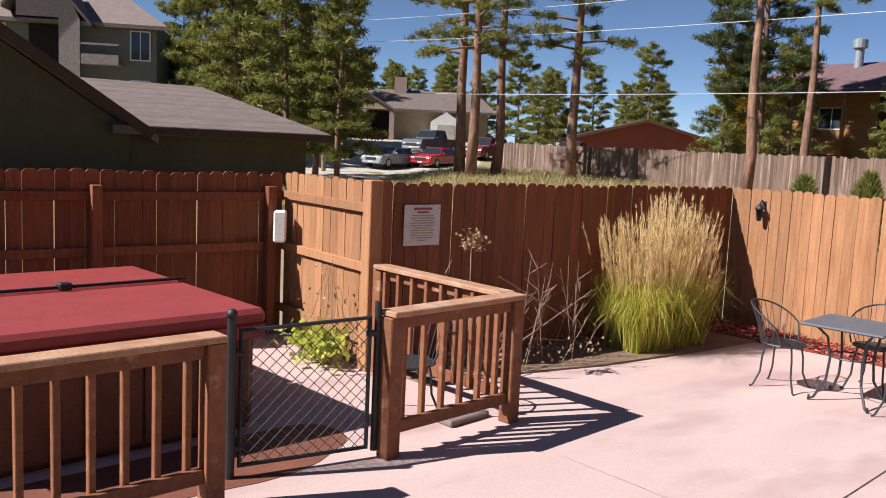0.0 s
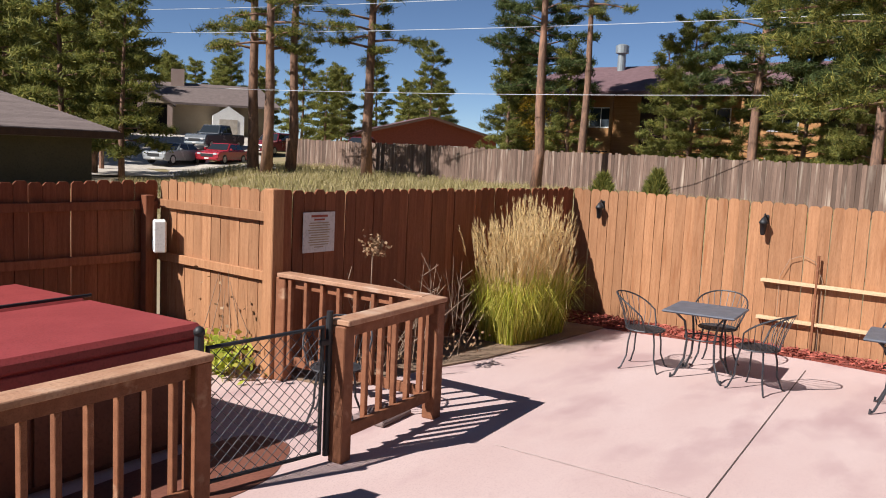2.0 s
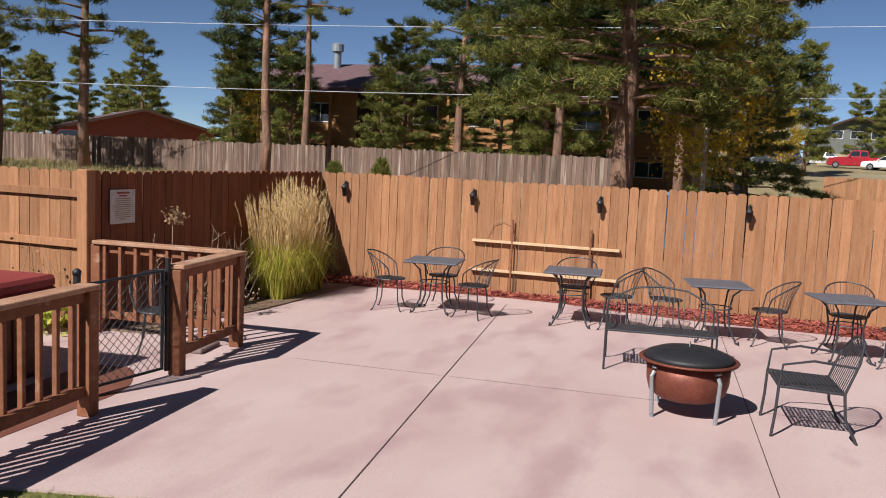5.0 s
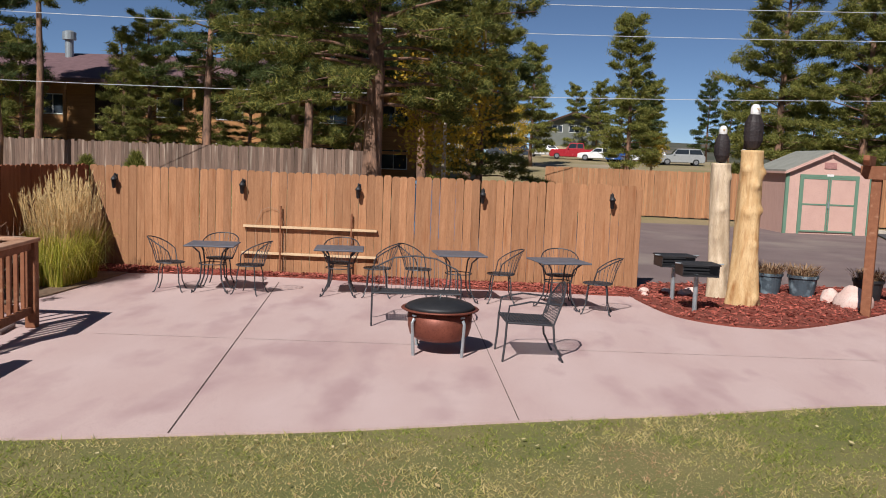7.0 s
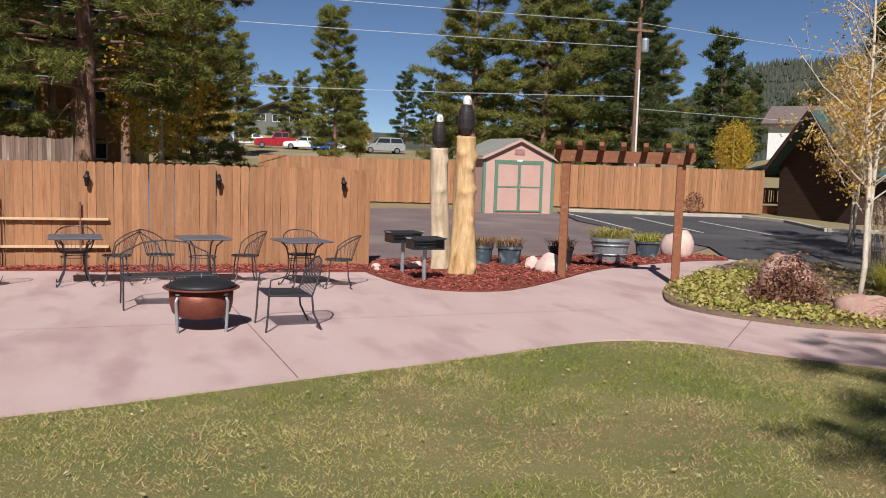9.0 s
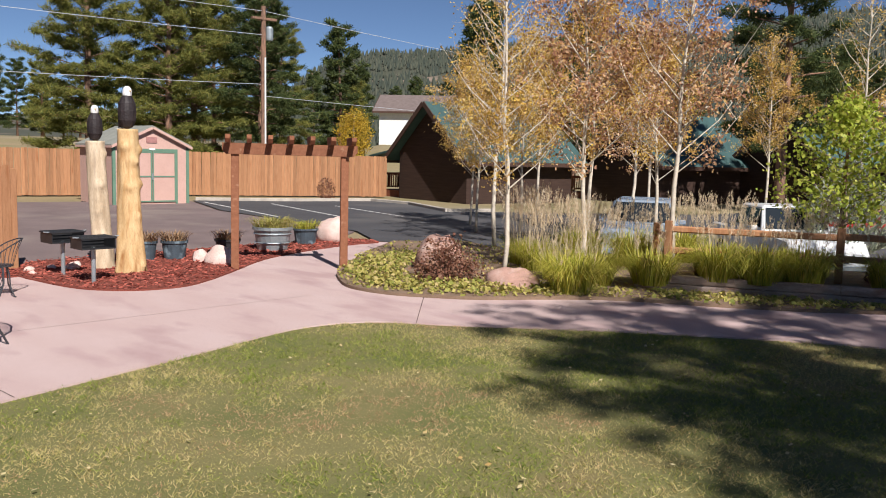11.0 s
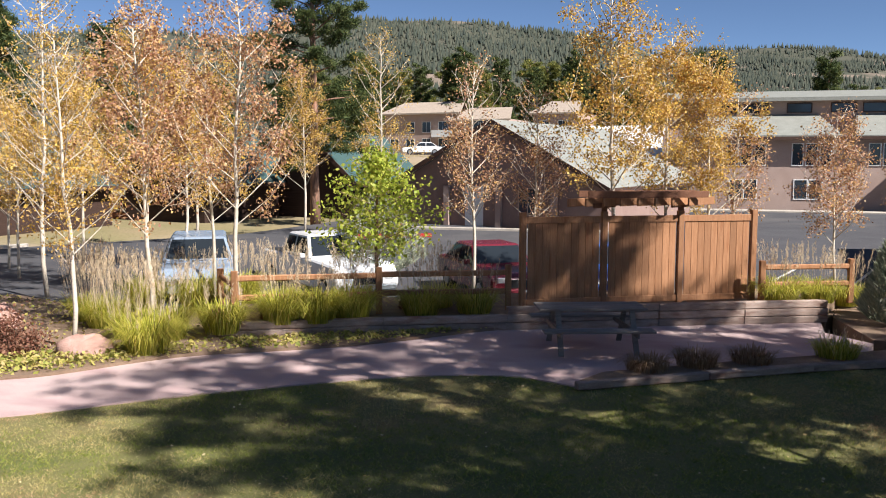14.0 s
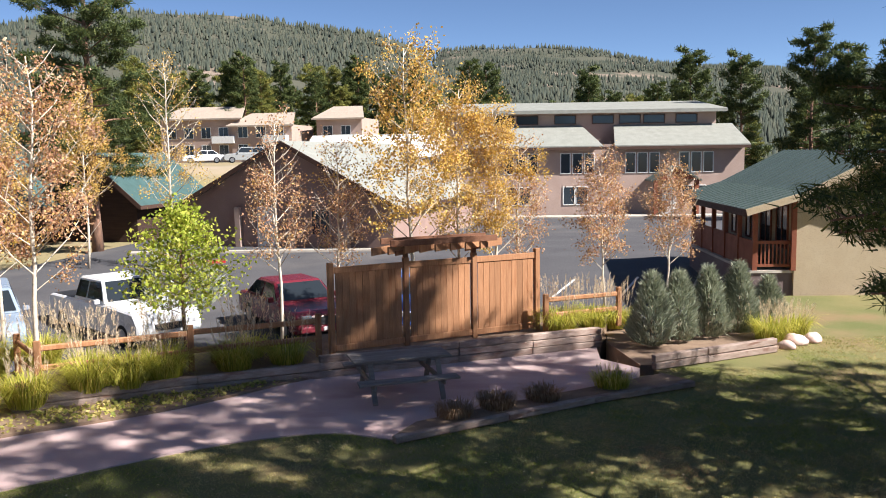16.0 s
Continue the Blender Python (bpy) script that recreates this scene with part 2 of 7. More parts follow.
# ---- mesh tools ----
class G:
    """Vertices and faces of one part, gathered from simple pieces."""

    def __init__(self):
        self.v, self.f = [], []

    def add(self, v, f, m=None):
        n = len(self.v)
        self.v += [tuple(m @ Vector(p)) for p in v] if m else [tuple(p) for p in v]
        self.f += [tuple(n + i for i in q) for q in f]
        return self

    def box(self, x0, x1, y0, y1, z0, z1, m=None):
        v = [(x, y, z) for z in (z0, z1) for x, y in ((x0, y0), (x1, y0), (x1, y1), (x0, y1))]
        return self.add(v, [(3, 2, 1, 0), (4, 5, 6, 7), (0, 1, 5, 4), (1, 2, 6, 5), (2, 3, 7, 6), (3, 0, 4, 7)], m)

    def beam(self, p, q, w, h, up=(0, 0, 1)):
        """A squared bar from p to q: w across, h high."""
        p, q = Vector(p), Vector(q)
        d = (q - p).normalized()
        side = d.cross(Vector(up)).normalized()
        top = side.cross(d)
        v = [e + side * a * w / 2 + top * b * h / 2 for e in (p, q) for a, b in ((-1, -1), (1, -1), (1, 1), (-1, 1))]
        return self.add(v, [(0, 1, 2, 3), (7, 6, 5, 4), (4, 5, 1, 0), (5, 6, 2, 1), (6, 7, 3, 2), (7, 4, 0, 3)])

    def tube(self, pts, r, n=6, closed=False):
        pts = [Vector(p) for p in pts]
        k = len(pts)
        rs = r if isinstance(r, (list, tuple)) else [r] * k
        v, f = [], []
        ref = None
        for i, p in enumerate(pts):
            if closed:
                d = pts[(i + 1) % k] - pts[i - 1]
            else:
                d = pts[min(i + 1, k - 1)] - pts[max(i - 1, 0)]
            d.normalize()
            if ref is None:
                ref = d.orthogonal().normalized()
            ref = (ref - d * ref.dot(d)).normalized()
            o = d.cross(ref)
            v += [p + (ref * math.cos(2 * math.pi * j / n) + o * math.sin(2 * math.pi * j / n)) * rs[i] for j in range(n)]
        for i in range(k if closed else k - 1):
            a, b = i * n, ((i + 1) % k) * n
            f += [(a + j, a + (j + 1) % n, b + (j + 1) % n, b + j) for j in range(n)]
        if not closed:
            f += [tuple(range(n))[::-1], tuple((k - 1) * n + j for j in range(n))]
        return self.add(v, f)

    def lathe(self, prof, n=16, c=(0, 0), caps=True):
        v = [(c[0] + r * math.cos(2 * math.pi * j / n), c[1] + r * math.sin(2 * math.pi * j / n), z) for r, z in prof for j in range(n)]
        f = [(i * n + j, i * n + (j + 1) % n, (i + 1) * n + (j + 1) % n, (i + 1) * n + j) for i in range(len(prof) - 1) for j in range(n)]
        if caps:
            f += [tuple(range(n))[::-1], tuple((len(prof) - 1) * n + j for j in range(n))]
        return self.add(v, f)

    def prism(self, poly, z0, z1, m=None):
        n = len(poly)
        v = [(x, y, z) for z in (z0, z1) for x, y in poly]
        f = [tuple(range(n))[::-1], tuple(range(n, 2 * n))] + [(i, (i + 1) % n, n + (i + 1) % n, n + i) for i in range(n)]
        return self.add(v, f, m)

    def slab(self, four, t):
        """A sheet between four corners, t thick downwards."""
        v = [Vector(p) for p in four] + [Vector(p) - Vector((0, 0, t)) for p in four]
        return self.add(v, [(0, 1, 2, 3), (7, 6, 5, 4), (0, 4, 5, 1), (1, 5, 6, 2), (2, 6, 7, 3), (3, 7, 4, 0)])


def mesh_of(g, material, bevel=0.0, smooth=False, name="part"):
    me = bpy.data.meshes.new(name)
    if isinstance(g, G):
        me.from_pydata(g.v, [], g.f)
    else:
        pts, faces = g
        k = faces.shape[1]
        me.vertices.add(len(pts))
        me.vertices.foreach_set("co", np.ascontiguousarray(pts, dtype=np.float32).ravel())
        me.loops.add(faces.size)
        me.loops.foreach_set("vertex_index", np.ascontiguousarray(faces, dtype=np.int32).ravel())
        me.polygons.add(len(faces))
        me.polygons.foreach_set("loop_start", np.arange(0, faces.size, k, dtype=np.int32))
        me.update(calc_edges=True)
    if isinstance(g, G):
        b = bmesh.new()
        b.from_mesh(me)
        bmesh.ops.recalc_face_normals(b, faces=b.faces)
        if bevel:
            bmesh.ops.bevel(b, geom=list(b.edges), offset=bevel, segments=1, affect="EDGES", clamp_overlap=True)
        b.to_mesh(me)
        b.free()
    if smooth:
        me.shade_smooth()
    me.materials.append(material)
    return me


def part(name, g, material, parent=None, label="", bevel=0.0, smooth=False, m=None):
    ob = new(name, g if isinstance(g, bpy.types.Mesh) else mesh_of(g, material, bevel, smooth, name))
    ob.parent = parent
    if m is not None:
        ob.matrix_basis = m
    return tagged(ob, label)


def thing(name, label, category, group="", m=None, kind=""):
    ob = new(name)
    ob.empty_display_size = 0.2
    if m is not None:
        ob.matrix_basis = m
    return tagged(ob, label, category, group, kind)


def solo(name, g, material, label, category, group="", bevel=0.0, smooth=False, m=None, kind=""):
    return tagged(part(name, g, material, None, "", bevel, smooth, m), label, category, group, kind)


def unit(a):
    return a / np.maximum(np.linalg.norm(a, axis=1, keepdims=True), 1e-9)


def spikes(P, D, L, W, rng):
    """One thin triangle each: from P along D."""
    n = len(P)
    side = unit(np.cross(D, rng.normal(size=(n, 3)))) * np.reshape(W, (-1, 1)) / 2
    V = np.stack([P - side, P + side, P + D * np.reshape(L, (-1, 1))], 1).reshape(-1, 3)
    return V, np.arange(3 * n).reshape(-1, 3)


def leaves(P, S, rng, flat=0.0):
    """One small rhombic leaf each, turned at random."""
    n = len(P)
    a = unit(rng.normal(size=(n, 3)))
    nrm = unit(rng.normal(size=(n, 3)) + np.array([0, 0, flat]))
    a = unit(np.cross(nrm, a))
    b = np.cross(nrm, a)
    S = np.reshape(S, (-1, 1))
    V = np.stack([P - a * S * 0.6, P + b * S * 0.45, P + a * S * 0.6, P - b * S * 0.45], 1).reshape(-1, 3)
    return V, np.arange(4 * n).reshape(-1, 4)


def blades(P, heading, lean, H, W, droop):
    """Arching grass blades: two quads and a tip, as triangles."""
    n = len(P)
    h = np.stack([np.cos(heading), np.sin(heading), np.zeros(n)], 1)
    s = np.stack([-np.sin(heading), np.cos(heading), np.zeros(n)], 1) * np.reshape(W, (-1, 1)) / 2
    up = np.array([0, 0, 1.0])
    H, lean, droop = (np.reshape(q, (-1, 1)) for q in (H, lean, droop))
    p1 = P + h * lean * H * 0.4 + up * H * 0.55
    p2 = P + h * lean * H * 1.0 + up * H * (1.0 - droop * 0.25)
    p3 = P + h * lean * H * (1.35 + droop * 0.6) + up * H * (1.15 - droop * 0.7)
    V = np.stack([P - s, P + s, p1 - s * 0.85, p1 + s * 0.85, p2 - s * 0.55, p2 + s * 0.55, p3], 1).reshape(-1, 3)
    o = 7 * np.arange(n)[:, None]
    F = np.concatenate([o + np.array([q]) for q in ((0, 1, 3), (0, 3, 2), (2, 3, 5), (2, 5, 4), (4, 5, 6))], 0)
    return V, F


def joined(parts_list):
    V, F, n = [], [], 0
    for v, f in parts_list:
        V.append(v)
        F.append(f + n)
        n += len(v)
    return np.concatenate(V), np.concatenate(F)


# ---- ground ----
def smooth_line(pts, n=6):
    """A Catmull-Rom line through the points."""
    out = []
    for i in range(len(pts) - 1):
        p0, p1, p2, p3 = (Vector(pts[max(0, min(len(pts) - 1, j))]) for j in (i - 1, i, i + 1, i + 2))
        for k in range(n):
            t = k / n
            out.append(tuple(0.5 * (2 * p1 + (p2 - p0) * t + (2 * p0 - 5 * p1 + 4 * p2 - p3) * t * t + (3 * p1 - p0 - 3 * p2 + p3) * t ** 3)))
    return out + [tuple(pts[-1])]


def inside(x, y, poly):
    """Which of the points lie within the polygon."""
    r = np.zeros(len(x), bool)
    for i in range(len(poly)):
        (x0, y0), (x1, y1) = poly[i - 1], poly[i]
        c = (y0 > y) != (y1 > y)
        with np.errstate(divide="ignore", invalid="ignore"):
            r ^= c & (x < (x1 - x0) * (y - y0) / (y1 - y0) + x0)
    return r


def bearing_height(az, r):
    """Height of the land: level near the patio, rising to the east, mountains to the south."""
    def ease(v, lo, hi):
        t = max(0.0, min(1.0, (v - lo) / (hi - lo)))
        return t * t * (3 - 2 * t)

    east = 1.7 * ease(r, 47, 66) * ease(az, -48, -33) * (1 - ease(az, 43, 51))
    south = 3.9 * ease(r, 66, 88) * ease(az, -100, -86) * (1 - ease(az, -66, -50))
    southeast = 3.2 * ease(r, 46, 80) * ease(az, -52, -46) * (1 - ease(az, -38, -33))
    meadow = 0.66 * ease(r, 13, 32) * ease(az, 3, 13) * (1 - ease(az, 52, 58))
    east = max(meadow + 0.6 * east, east)
    east += 1.6 * ease(r, 66, 105) * ease(az, -40, -30) * (1 - ease(az, 12, 25))
    dip = 0.85 * ease(r, 9, 14) * (1 - ease(r, 28, 40)) * ease(az, -128, -112) * (1 - ease(az, -64, -50))
    court = 2.5 * ease(r, 54, 84) * ease(az, 47, 52) * (1 - ease(az, 64, 70))
    rise = max(east, south, southeast, court) - dip
    return rise - 0.06


def land():
    g = G()
    radii = [0, 8, 11, 14, 17, 20, 24, 28, 32, 36, 40, 44, 48, 54, 60, 66, 72, 78, 84, 92, 105, 150, 250, 500, 1600]
    n = 90
    for r in radii:
        for k in range(n):
            az = 360 * k / n - 180
            z = bearing_height(az, r)
            g.v.append((r * math.cos(radians(az)), r * math.sin(radians(az)), z))
    for i in range(len(radii) - 1):
        for k in range(n):
            a, b = i * n, (i + 1) * n
            g.f.append((a + k, b + k, b + (k + 1) % n, a + (k + 1) % n))
    return g


def land_z(x, y):
    return bearing_height(math.degrees(math.atan2(y, x)), math.hypot(x, y))


solo("ground", land(), M_MEADOW, "dry brown meadow ground with sparse grass", "ground", kind="structure")

LAWN_EDGE = smooth_line([(-1.2, 7.0), (-0.35, 5.1), (0.04, 3.95), (0.32, 2.85), (0.46, 2.32), (0.78, 1.11), (1.26, -0.33), (1.80, -2.04), (2.22, -3.2), (2.42, -3.95), (2.36, -4.55),
                         (2.10, -5.05), (1.50, -5.55), (0.58, -6.45), (-0.3, -7.25), (-1.56, -8.25), (-2.7, -8.95), (-3.8, -9.25), (-4.8, -8.95)])
BED_EDGE = smooth_line([(9.9, -11.4), (8.4, -9.5), (7.2, -8.15), (6.2, -7.15), (5.4, -6.6), (4.6, -6.25), (3.75, -6.36), (3.0, -6.85), (2.6, -7.25), (1.9, -8.35), (1.3, -9.0), (0.0, -9.85),
                        (-1.1, -10.75), (-2.4, -12.2)])
MULCH_EDGE = smooth_line([(9.2, -2.2), (8.45, -2.45), (8.03, -2.5), (6.75, -2.78), (6.14, -3.35), (6.06, -4.05), (6.38, -4.65), (7.12, -5.52), (8.4, -6.92), (9.2, -8.3), (9.85, -10.0), (9.95, -11.0)])
WALL_LINE = [(1.95, -10.15), (-0.8, -11.65), (-2.9, -12.65), (-5.6, -13.95), (-8.75, -15.40)]
LOW_LINE = [(-4.82, -8.78), (-6.55, -9.95), (-8.05, -10.95), (-10.05, -12.05)]
SIDE_LINE = [(-9.55, -13.3), (-10.75, -13.95), (-12.45, -14.9)]

lawn_poly = [(-30, 14), (-3, 14), (-2, 8)] + LAWN_EDGE + LOW_LINE + SIDE_LINE + [(-13.5, -16.5), (-13.9, -18.5), (-14.6, -22.3), (-30, -22.3)]
solo("lawn", G().prism(lawn_poly, -0.3, -0.02), M_LAWN, "mown lawn with worn straw-coloured patches", "lawn", kind="structure")
slab_poly = [(-2.5, 9.2), (-2, 8)] + LAWN_EDGE + [(-5.1, -9.7), (-7.0, -11.0), (-9.0, -12.4), (-9.3, -13.4), (-8.6, -14.2), (-8.65, -15.3)] + WALL_LINE[3:1:-1] + BED_EDGE[::-1] + \
            [(10.3, -11.2)] + MULCH_EDGE[::-1] + [(9.3, 7.0), (3.75, 7.0), (3.75, 9.2)]
solo("pavement", G().prism(slab_poly, -0.25, 0.0), M_CONCRETE, "pinkish stained concrete patio with a curving path", "patio", kind="structure")


def strip(name, a, b, w, material, z, label):
    d = (Vector((*b, 0)) - Vector((*a, 0))).normalized()
    s = Vector((-d.y, d.x, 0)) * w / 2
    zf = lot_z if z < 0 else (lambda x, y: 0)
    a3, b3 = Vector((*a, z + 0.02 * (z < 0) + zf(*a))), Vector((*b, z + 0.02 * (z < 0) + zf(*b)))
    return solo(name, G().add([a3 - s, b3 - s, b3 + s, a3 + s], [(0, 1, 2, 3)]), material, label, "joint", kind="structure")


strip("trim", (0.48, 2.31), (8.3, 3.34), 0.010, M_JOINT, 0.004, "dark control joint across the patio")
strip("trim", (1.27, -0.33), (8.3, 0.34), 0.008, M_JOINT, 0.004, "thin control joint across the patio")
strip("trim", (3.76, 4.4), (4.36, -5.4), 0.011, M_JOINTPALE, 0.004, "pale control joint along the patio")
strip("trim", (1.82, -5.27), (3.34, -6.72), 0.009, M_JOINT, 0.004, "joint across the path")
mulch = MULCH_EDGE + [(10.6, -11.2), (11.2, -10.6), (10.9, -8.0), (10.5, -5.0), (10.2, -3.1), (9.45, -2.7)]
solo("mulch_bed", G().prism(mulch, -0.2, 0.025), M_MULCH, "bed of red wood mulch beside the patio", "mulch bed", kind="structure")
solo("mulch_bed", G().prism([(8.45, 6.98), (8.6, 5.9), (8.78, 4.9), (8.88, 3.4), (8.85, 2.6), (8.65, 1.87), (8.5, 0.6), (8.45, -2.42), (9.28, -2.6), (9.28, 6.98)], -0.2, 0.022), M_MULCH,
     "strip of red wood mulch under the fence", "mulch bed", kind="structure")
solo("soil_bed", G().prism([(3.85, 6.98), (3.95, 6.3), (5.0, 6.22), (6.0, 6.05), (7.2, 6.0), (8.57, 6.0), (8.43, 6.98)], -0.2, 0.02), M_SOIL,
     "strip of bare soil under the fence", "soil bed", kind="structure")
bed = BED_EDGE + WALL_LINE[2:] + [(-9.3, -17.2), (-8.6, -18.6), (-3.5, -16.4), (1.5, -13.4), (6.5, -12.2), (9.0, -13.0)]
solo("planting_bed", G().prism(bed, -0.9, 0.05), M_SOIL, "planting bed of dry soil and litter", "planting bed", kind="structure")
raised = [(x + 0.07, y - 0.13) for x, y in WALL_LINE] + [(-9.2, -17.2), (-8.6, -18.5), (-3.5, -16.3), (1.5, -13.3), (3.0, -12.0)]
solo("planting_bed", G().prism(raised, -0.9, 0.24), M_SOIL, "raised planting bed behind the timber wall", "planting bed", kind="structure")
side = [(-9.3, -13.4)] + [(x - 0.05, y - 0.1) for x, y in SIDE_LINE] + [(-13.6, -16.4), (-13.0, -18.0), (-9.2, -17.2), (-8.9, -15.6)]
solo("planting_bed", G().prism(side, -0.9, 0.06), M_SOIL, "gravelly bed under the evergreen shrubs", "planting bed", kind="structure")
low = [(x + 0.02, y - 0.1) for x, y in LOW_LINE] + [(-9.6, -12.7), (-8.9, -12.2), (-7.0, -10.95), (-5.1, -9.6)]
solo("planting_bed", G().prism(low, -0.2, 0.08), M_SOIL, "narrow planting bed between lawn and patio", "planting bed", kind="structure")
lot_poly = [(9.6, -11.6), (10.6, -11.4), (13.0, -12.6), (22.0, -13.2), (28.0, -15.0), (26.1, -19.0), (25.3, -22.5), (22.6, -22.5), (18.2, -20.7), (17.5, -22.5), (13, -30), (11, -60), (-60, -60), (-60, -24),
            (-14, -19.6), (-9.0, -18.7), (-3.5, -16.5), (1.5, -13.5), (6.5, -12.3), (8.9, -13.1)]


def lot_z(x, y):
    """The lot dips a little behind the planting bed."""
    def ease(v, lo, hi):
        t = max(0.0, min(1.0, (v - lo) / (hi - lo)))
        return t * t * (3 - 2 * t)
    return -0.012 - 0.52 * ease(-y, 12.0, 15.0) * (1 - ease(-y, 23, 36)) * (1 - ease(x, 4.0, 11.0)) * ease(x, -30, -16)


lot = bmesh.new()
lot.faces.new([lot.verts.new((x, y, 0)) for x, y in lot_poly])
bmesh.ops.triangulate(lot, faces=lot.faces)
for axis, cuts in (((1, 0, 0), [-30 + 2.0 * i for i in range(25)]), ((0, 1, 0), [-38 + 1.5 * i for i in range(18)])):
    for c in cuts:
        bmesh.ops.bisect_plane(lot, geom=lot.verts[:] + lot.edges[:] + lot.faces[:], plane_co=(axis[0] * c, axis[1] * c, 0), plane_no=axis)
for v in lot.verts:
    v.co.z = lot_z(v.co.x, v.co.y)
lot_mesh = bpy.data.meshes.new("parking_lot")
bmesh.ops.recalc_face_normals(lot, faces=lot.faces)
lot.to_mesh(lot_mesh)
lot.free()
lot_mesh.materials.append(M_ASPHALT)
tagged(new("parking_lot", lot_mesh), "dark asphalt parking lot with painted bays", "parking lot", kind="structure")
solo("gravel_yard", G().prism([(9.5, -2.75), (10.25, -3.1), (10.55, -5.0), (10.95, -8.0), (11.25, -10.6), (13.0, -12.5), (22.0, -13.1), (28.0, -14.9), (28.8, -8.0), (28.0, 1.5), (9.5, 1.5)], -0.2, -0.02),
     M_GRAVEL, "worn brown gravel yard", "gravel yard", kind="structure")
court_road = G()
court_road.v = [(r * math.cos(radians(a)), r * math.sin(radians(a)), land_z(r * math.cos(radians(a)), r * math.sin(radians(a))) + 0.10) for r in (50, 54, 58, 62, 66, 70, 74, 78, 82) for a in (51, 52, 54, 56, 58, 60, 62, 64)]
court_road.f = [(i * 8 + j, i * 8 + j + 8, i * 8 + j + 9, i * 8 + j + 1) for i in range(8) for j in range(7)]
solo("road", court_road, M_PALEKERB, "pale sunlit street and parking court", "street", kind="structure")
kerb_pts = [(28.1, -15.2), (26.2, -19.0), (25.4, -22.6), (22.6, -22.6), (18.2, -20.8), (17.6, -22.6)]
for (ax, ay), (bx, by) in zip(kerb_pts, kerb_pts[1:]):
    solo("kerb", G().beam((ax, ay, 0.03), (bx, by, 0.03), 0.18, 0.16), M_PALEKERB, "pale concrete kerb round the parking lot", "kerb", kind="structure", bevel=0.02)
for (ax, ay), (bx, by) in (((26.7, -14.9), (18.5, -13.4)), ((24.9, -17.0), (17.5, -15.35)), ((22.75, -18.7), (16.9, -17.5))):
    strip("trim", (ax, ay), (bx, by), 0.10, M_PAINTLINE, -0.016, "white painted parking line")
for i in range(6):
    strip("trim", (-8.0 - i * 2.4, -24.0 - i * 0.4), (-9.4 - i * 2.4, -28.2 - i * 0.4), 0.10, M_PAINTLINE, -0.016, "white painted parking line")


# ---- fences ----
def picket_mesh(material, w=0.136, h=1.83, t=0.018, name="picket"):
    """One dog-eared board standing at the origin, its face along x."""
    e = 0.028
    prof = [(-w / 2, 0), (w / 2, 0), (w / 2, h - e), (w / 2 - e, h), (-w / 2 + e, h), (-w / 2, h - e)]
    g = G().add([(x, y, z) for y in (-t / 2, t / 2) for x, z in prof],
                [tuple(range(6)), tuple(range(6, 12))[::-1]] + [(i, 6 + i, 6 + (i + 1) % 6, (i + 1) % 6) for i in range(6)])
    return mesh_of(g, material, name=name)


def along(a, b):
    d = Vector(b) - Vector(a)
    return math.degrees(math.atan2(d.y, d.x)), d.length


def fence(name, a, b, material, label, h=1.83, z=0.0, rails=0, posts=(), pitch=0.14, rail_material=None, jitter=0.012, seed=1, gap=0.0, joined_boards=False, group="fences"):
    """Boards from a to b; rails on the side given by the sign of rails; posts at distances along it."""
    rng = random.Random(seed)
    turn, length = along(a, b)
    root = thing(name, label, "fence", group, pose(a[0], a[1], z, 0, 0, turn))
    rail_material = rail_material or material
    n = int(length / pitch)
    if joined_boards:
        g = G()
        for i in range(n):
            x, hh, w = (i + 0.5) * length / n, h + rng.uniform(-jitter, jitter), length / n - 0.006
            y = rng.uniform(-0.004, 0.004)
            g.box(x - w / 2, x + w / 2, y - 0.01, y + 0.01, 0, hh)
        tagged(part("boards", g, material, root), kind="stuff")
    else:
        me = picket_mesh(material, length / n - 0.006 - gap, h)
        for i in range(n):
            part("picket", me, material, root, m=pose((i + 0.5) * length / n, rng.uniform(-0.003, 0.003), rng.uniform(-jitter, jitter), rng.uniform(-0.25, 0.25), rng.uniform(-0.3, 0.3), rng.uniform(-0.8, 0.8)))
    if rails:
        s = 1 if rails > 0 else -1
        for zr in (0.28, 0.98, h - 0.25):
            part("rail", G().box(0, length, min(0.014 * s, 0.056 * s), max(0.014 * s, 0.056 * s), zr - 0.045, zr + 0.045), rail_material, root, bevel=0.004)
    for x in posts:
        s = 1 if rails >= 0 else -1
        part("post", G().box(x - 0.05, x + 0.05, min(0.058 * s, 0.158 * s), max(0.058 * s, 0.158 * s), 0, h - 0.14), rail_material, root, bevel=0.006)
    return root


FX, FY = 9.335, 7.02
fence("fence", (3.83, FY), (FX, FY), M_SIGNWALL, "tall dog-eared fence of red-brown stained cedar boards, darkened for shade", seed=2, h=1.80)
fence("fence", (FX, FY - 0.02), (FX, -2.60), M_CEDAR, "tall dog-eared fence of sunlit orange-brown cedar boards", seed=3, h=1.80)
fence("fence", (3.80, 8.93), (3.78, 7.12), M_CEDAR, "short run of cedar fence with bare rails", seed=4, rails=-1, h=1.80)
fence("fence", (-3.4, 8.92), (3.77, 8.96), M_SIGNWALL, "stained fence behind the hot tub, boards darkened for shade, rails showing", seed=5, rails=-1, posts=(0.6, 2.85, 5.14, 6.98), h=1.78, gap=-0.001)
post = thing("fence_post", "square stained cedar fence corner post", "post", m=pose(3.755, 7.04, 0))
part("shaft", G().box(-0.07, 0.07, -0.07, 0.07, 0, 1.82), M_CEDAR, post, bevel=0.008)
post = thing("fence_post", "square stained cedar post ending the fence", "post", m=pose(9.36, -2.65, 0))
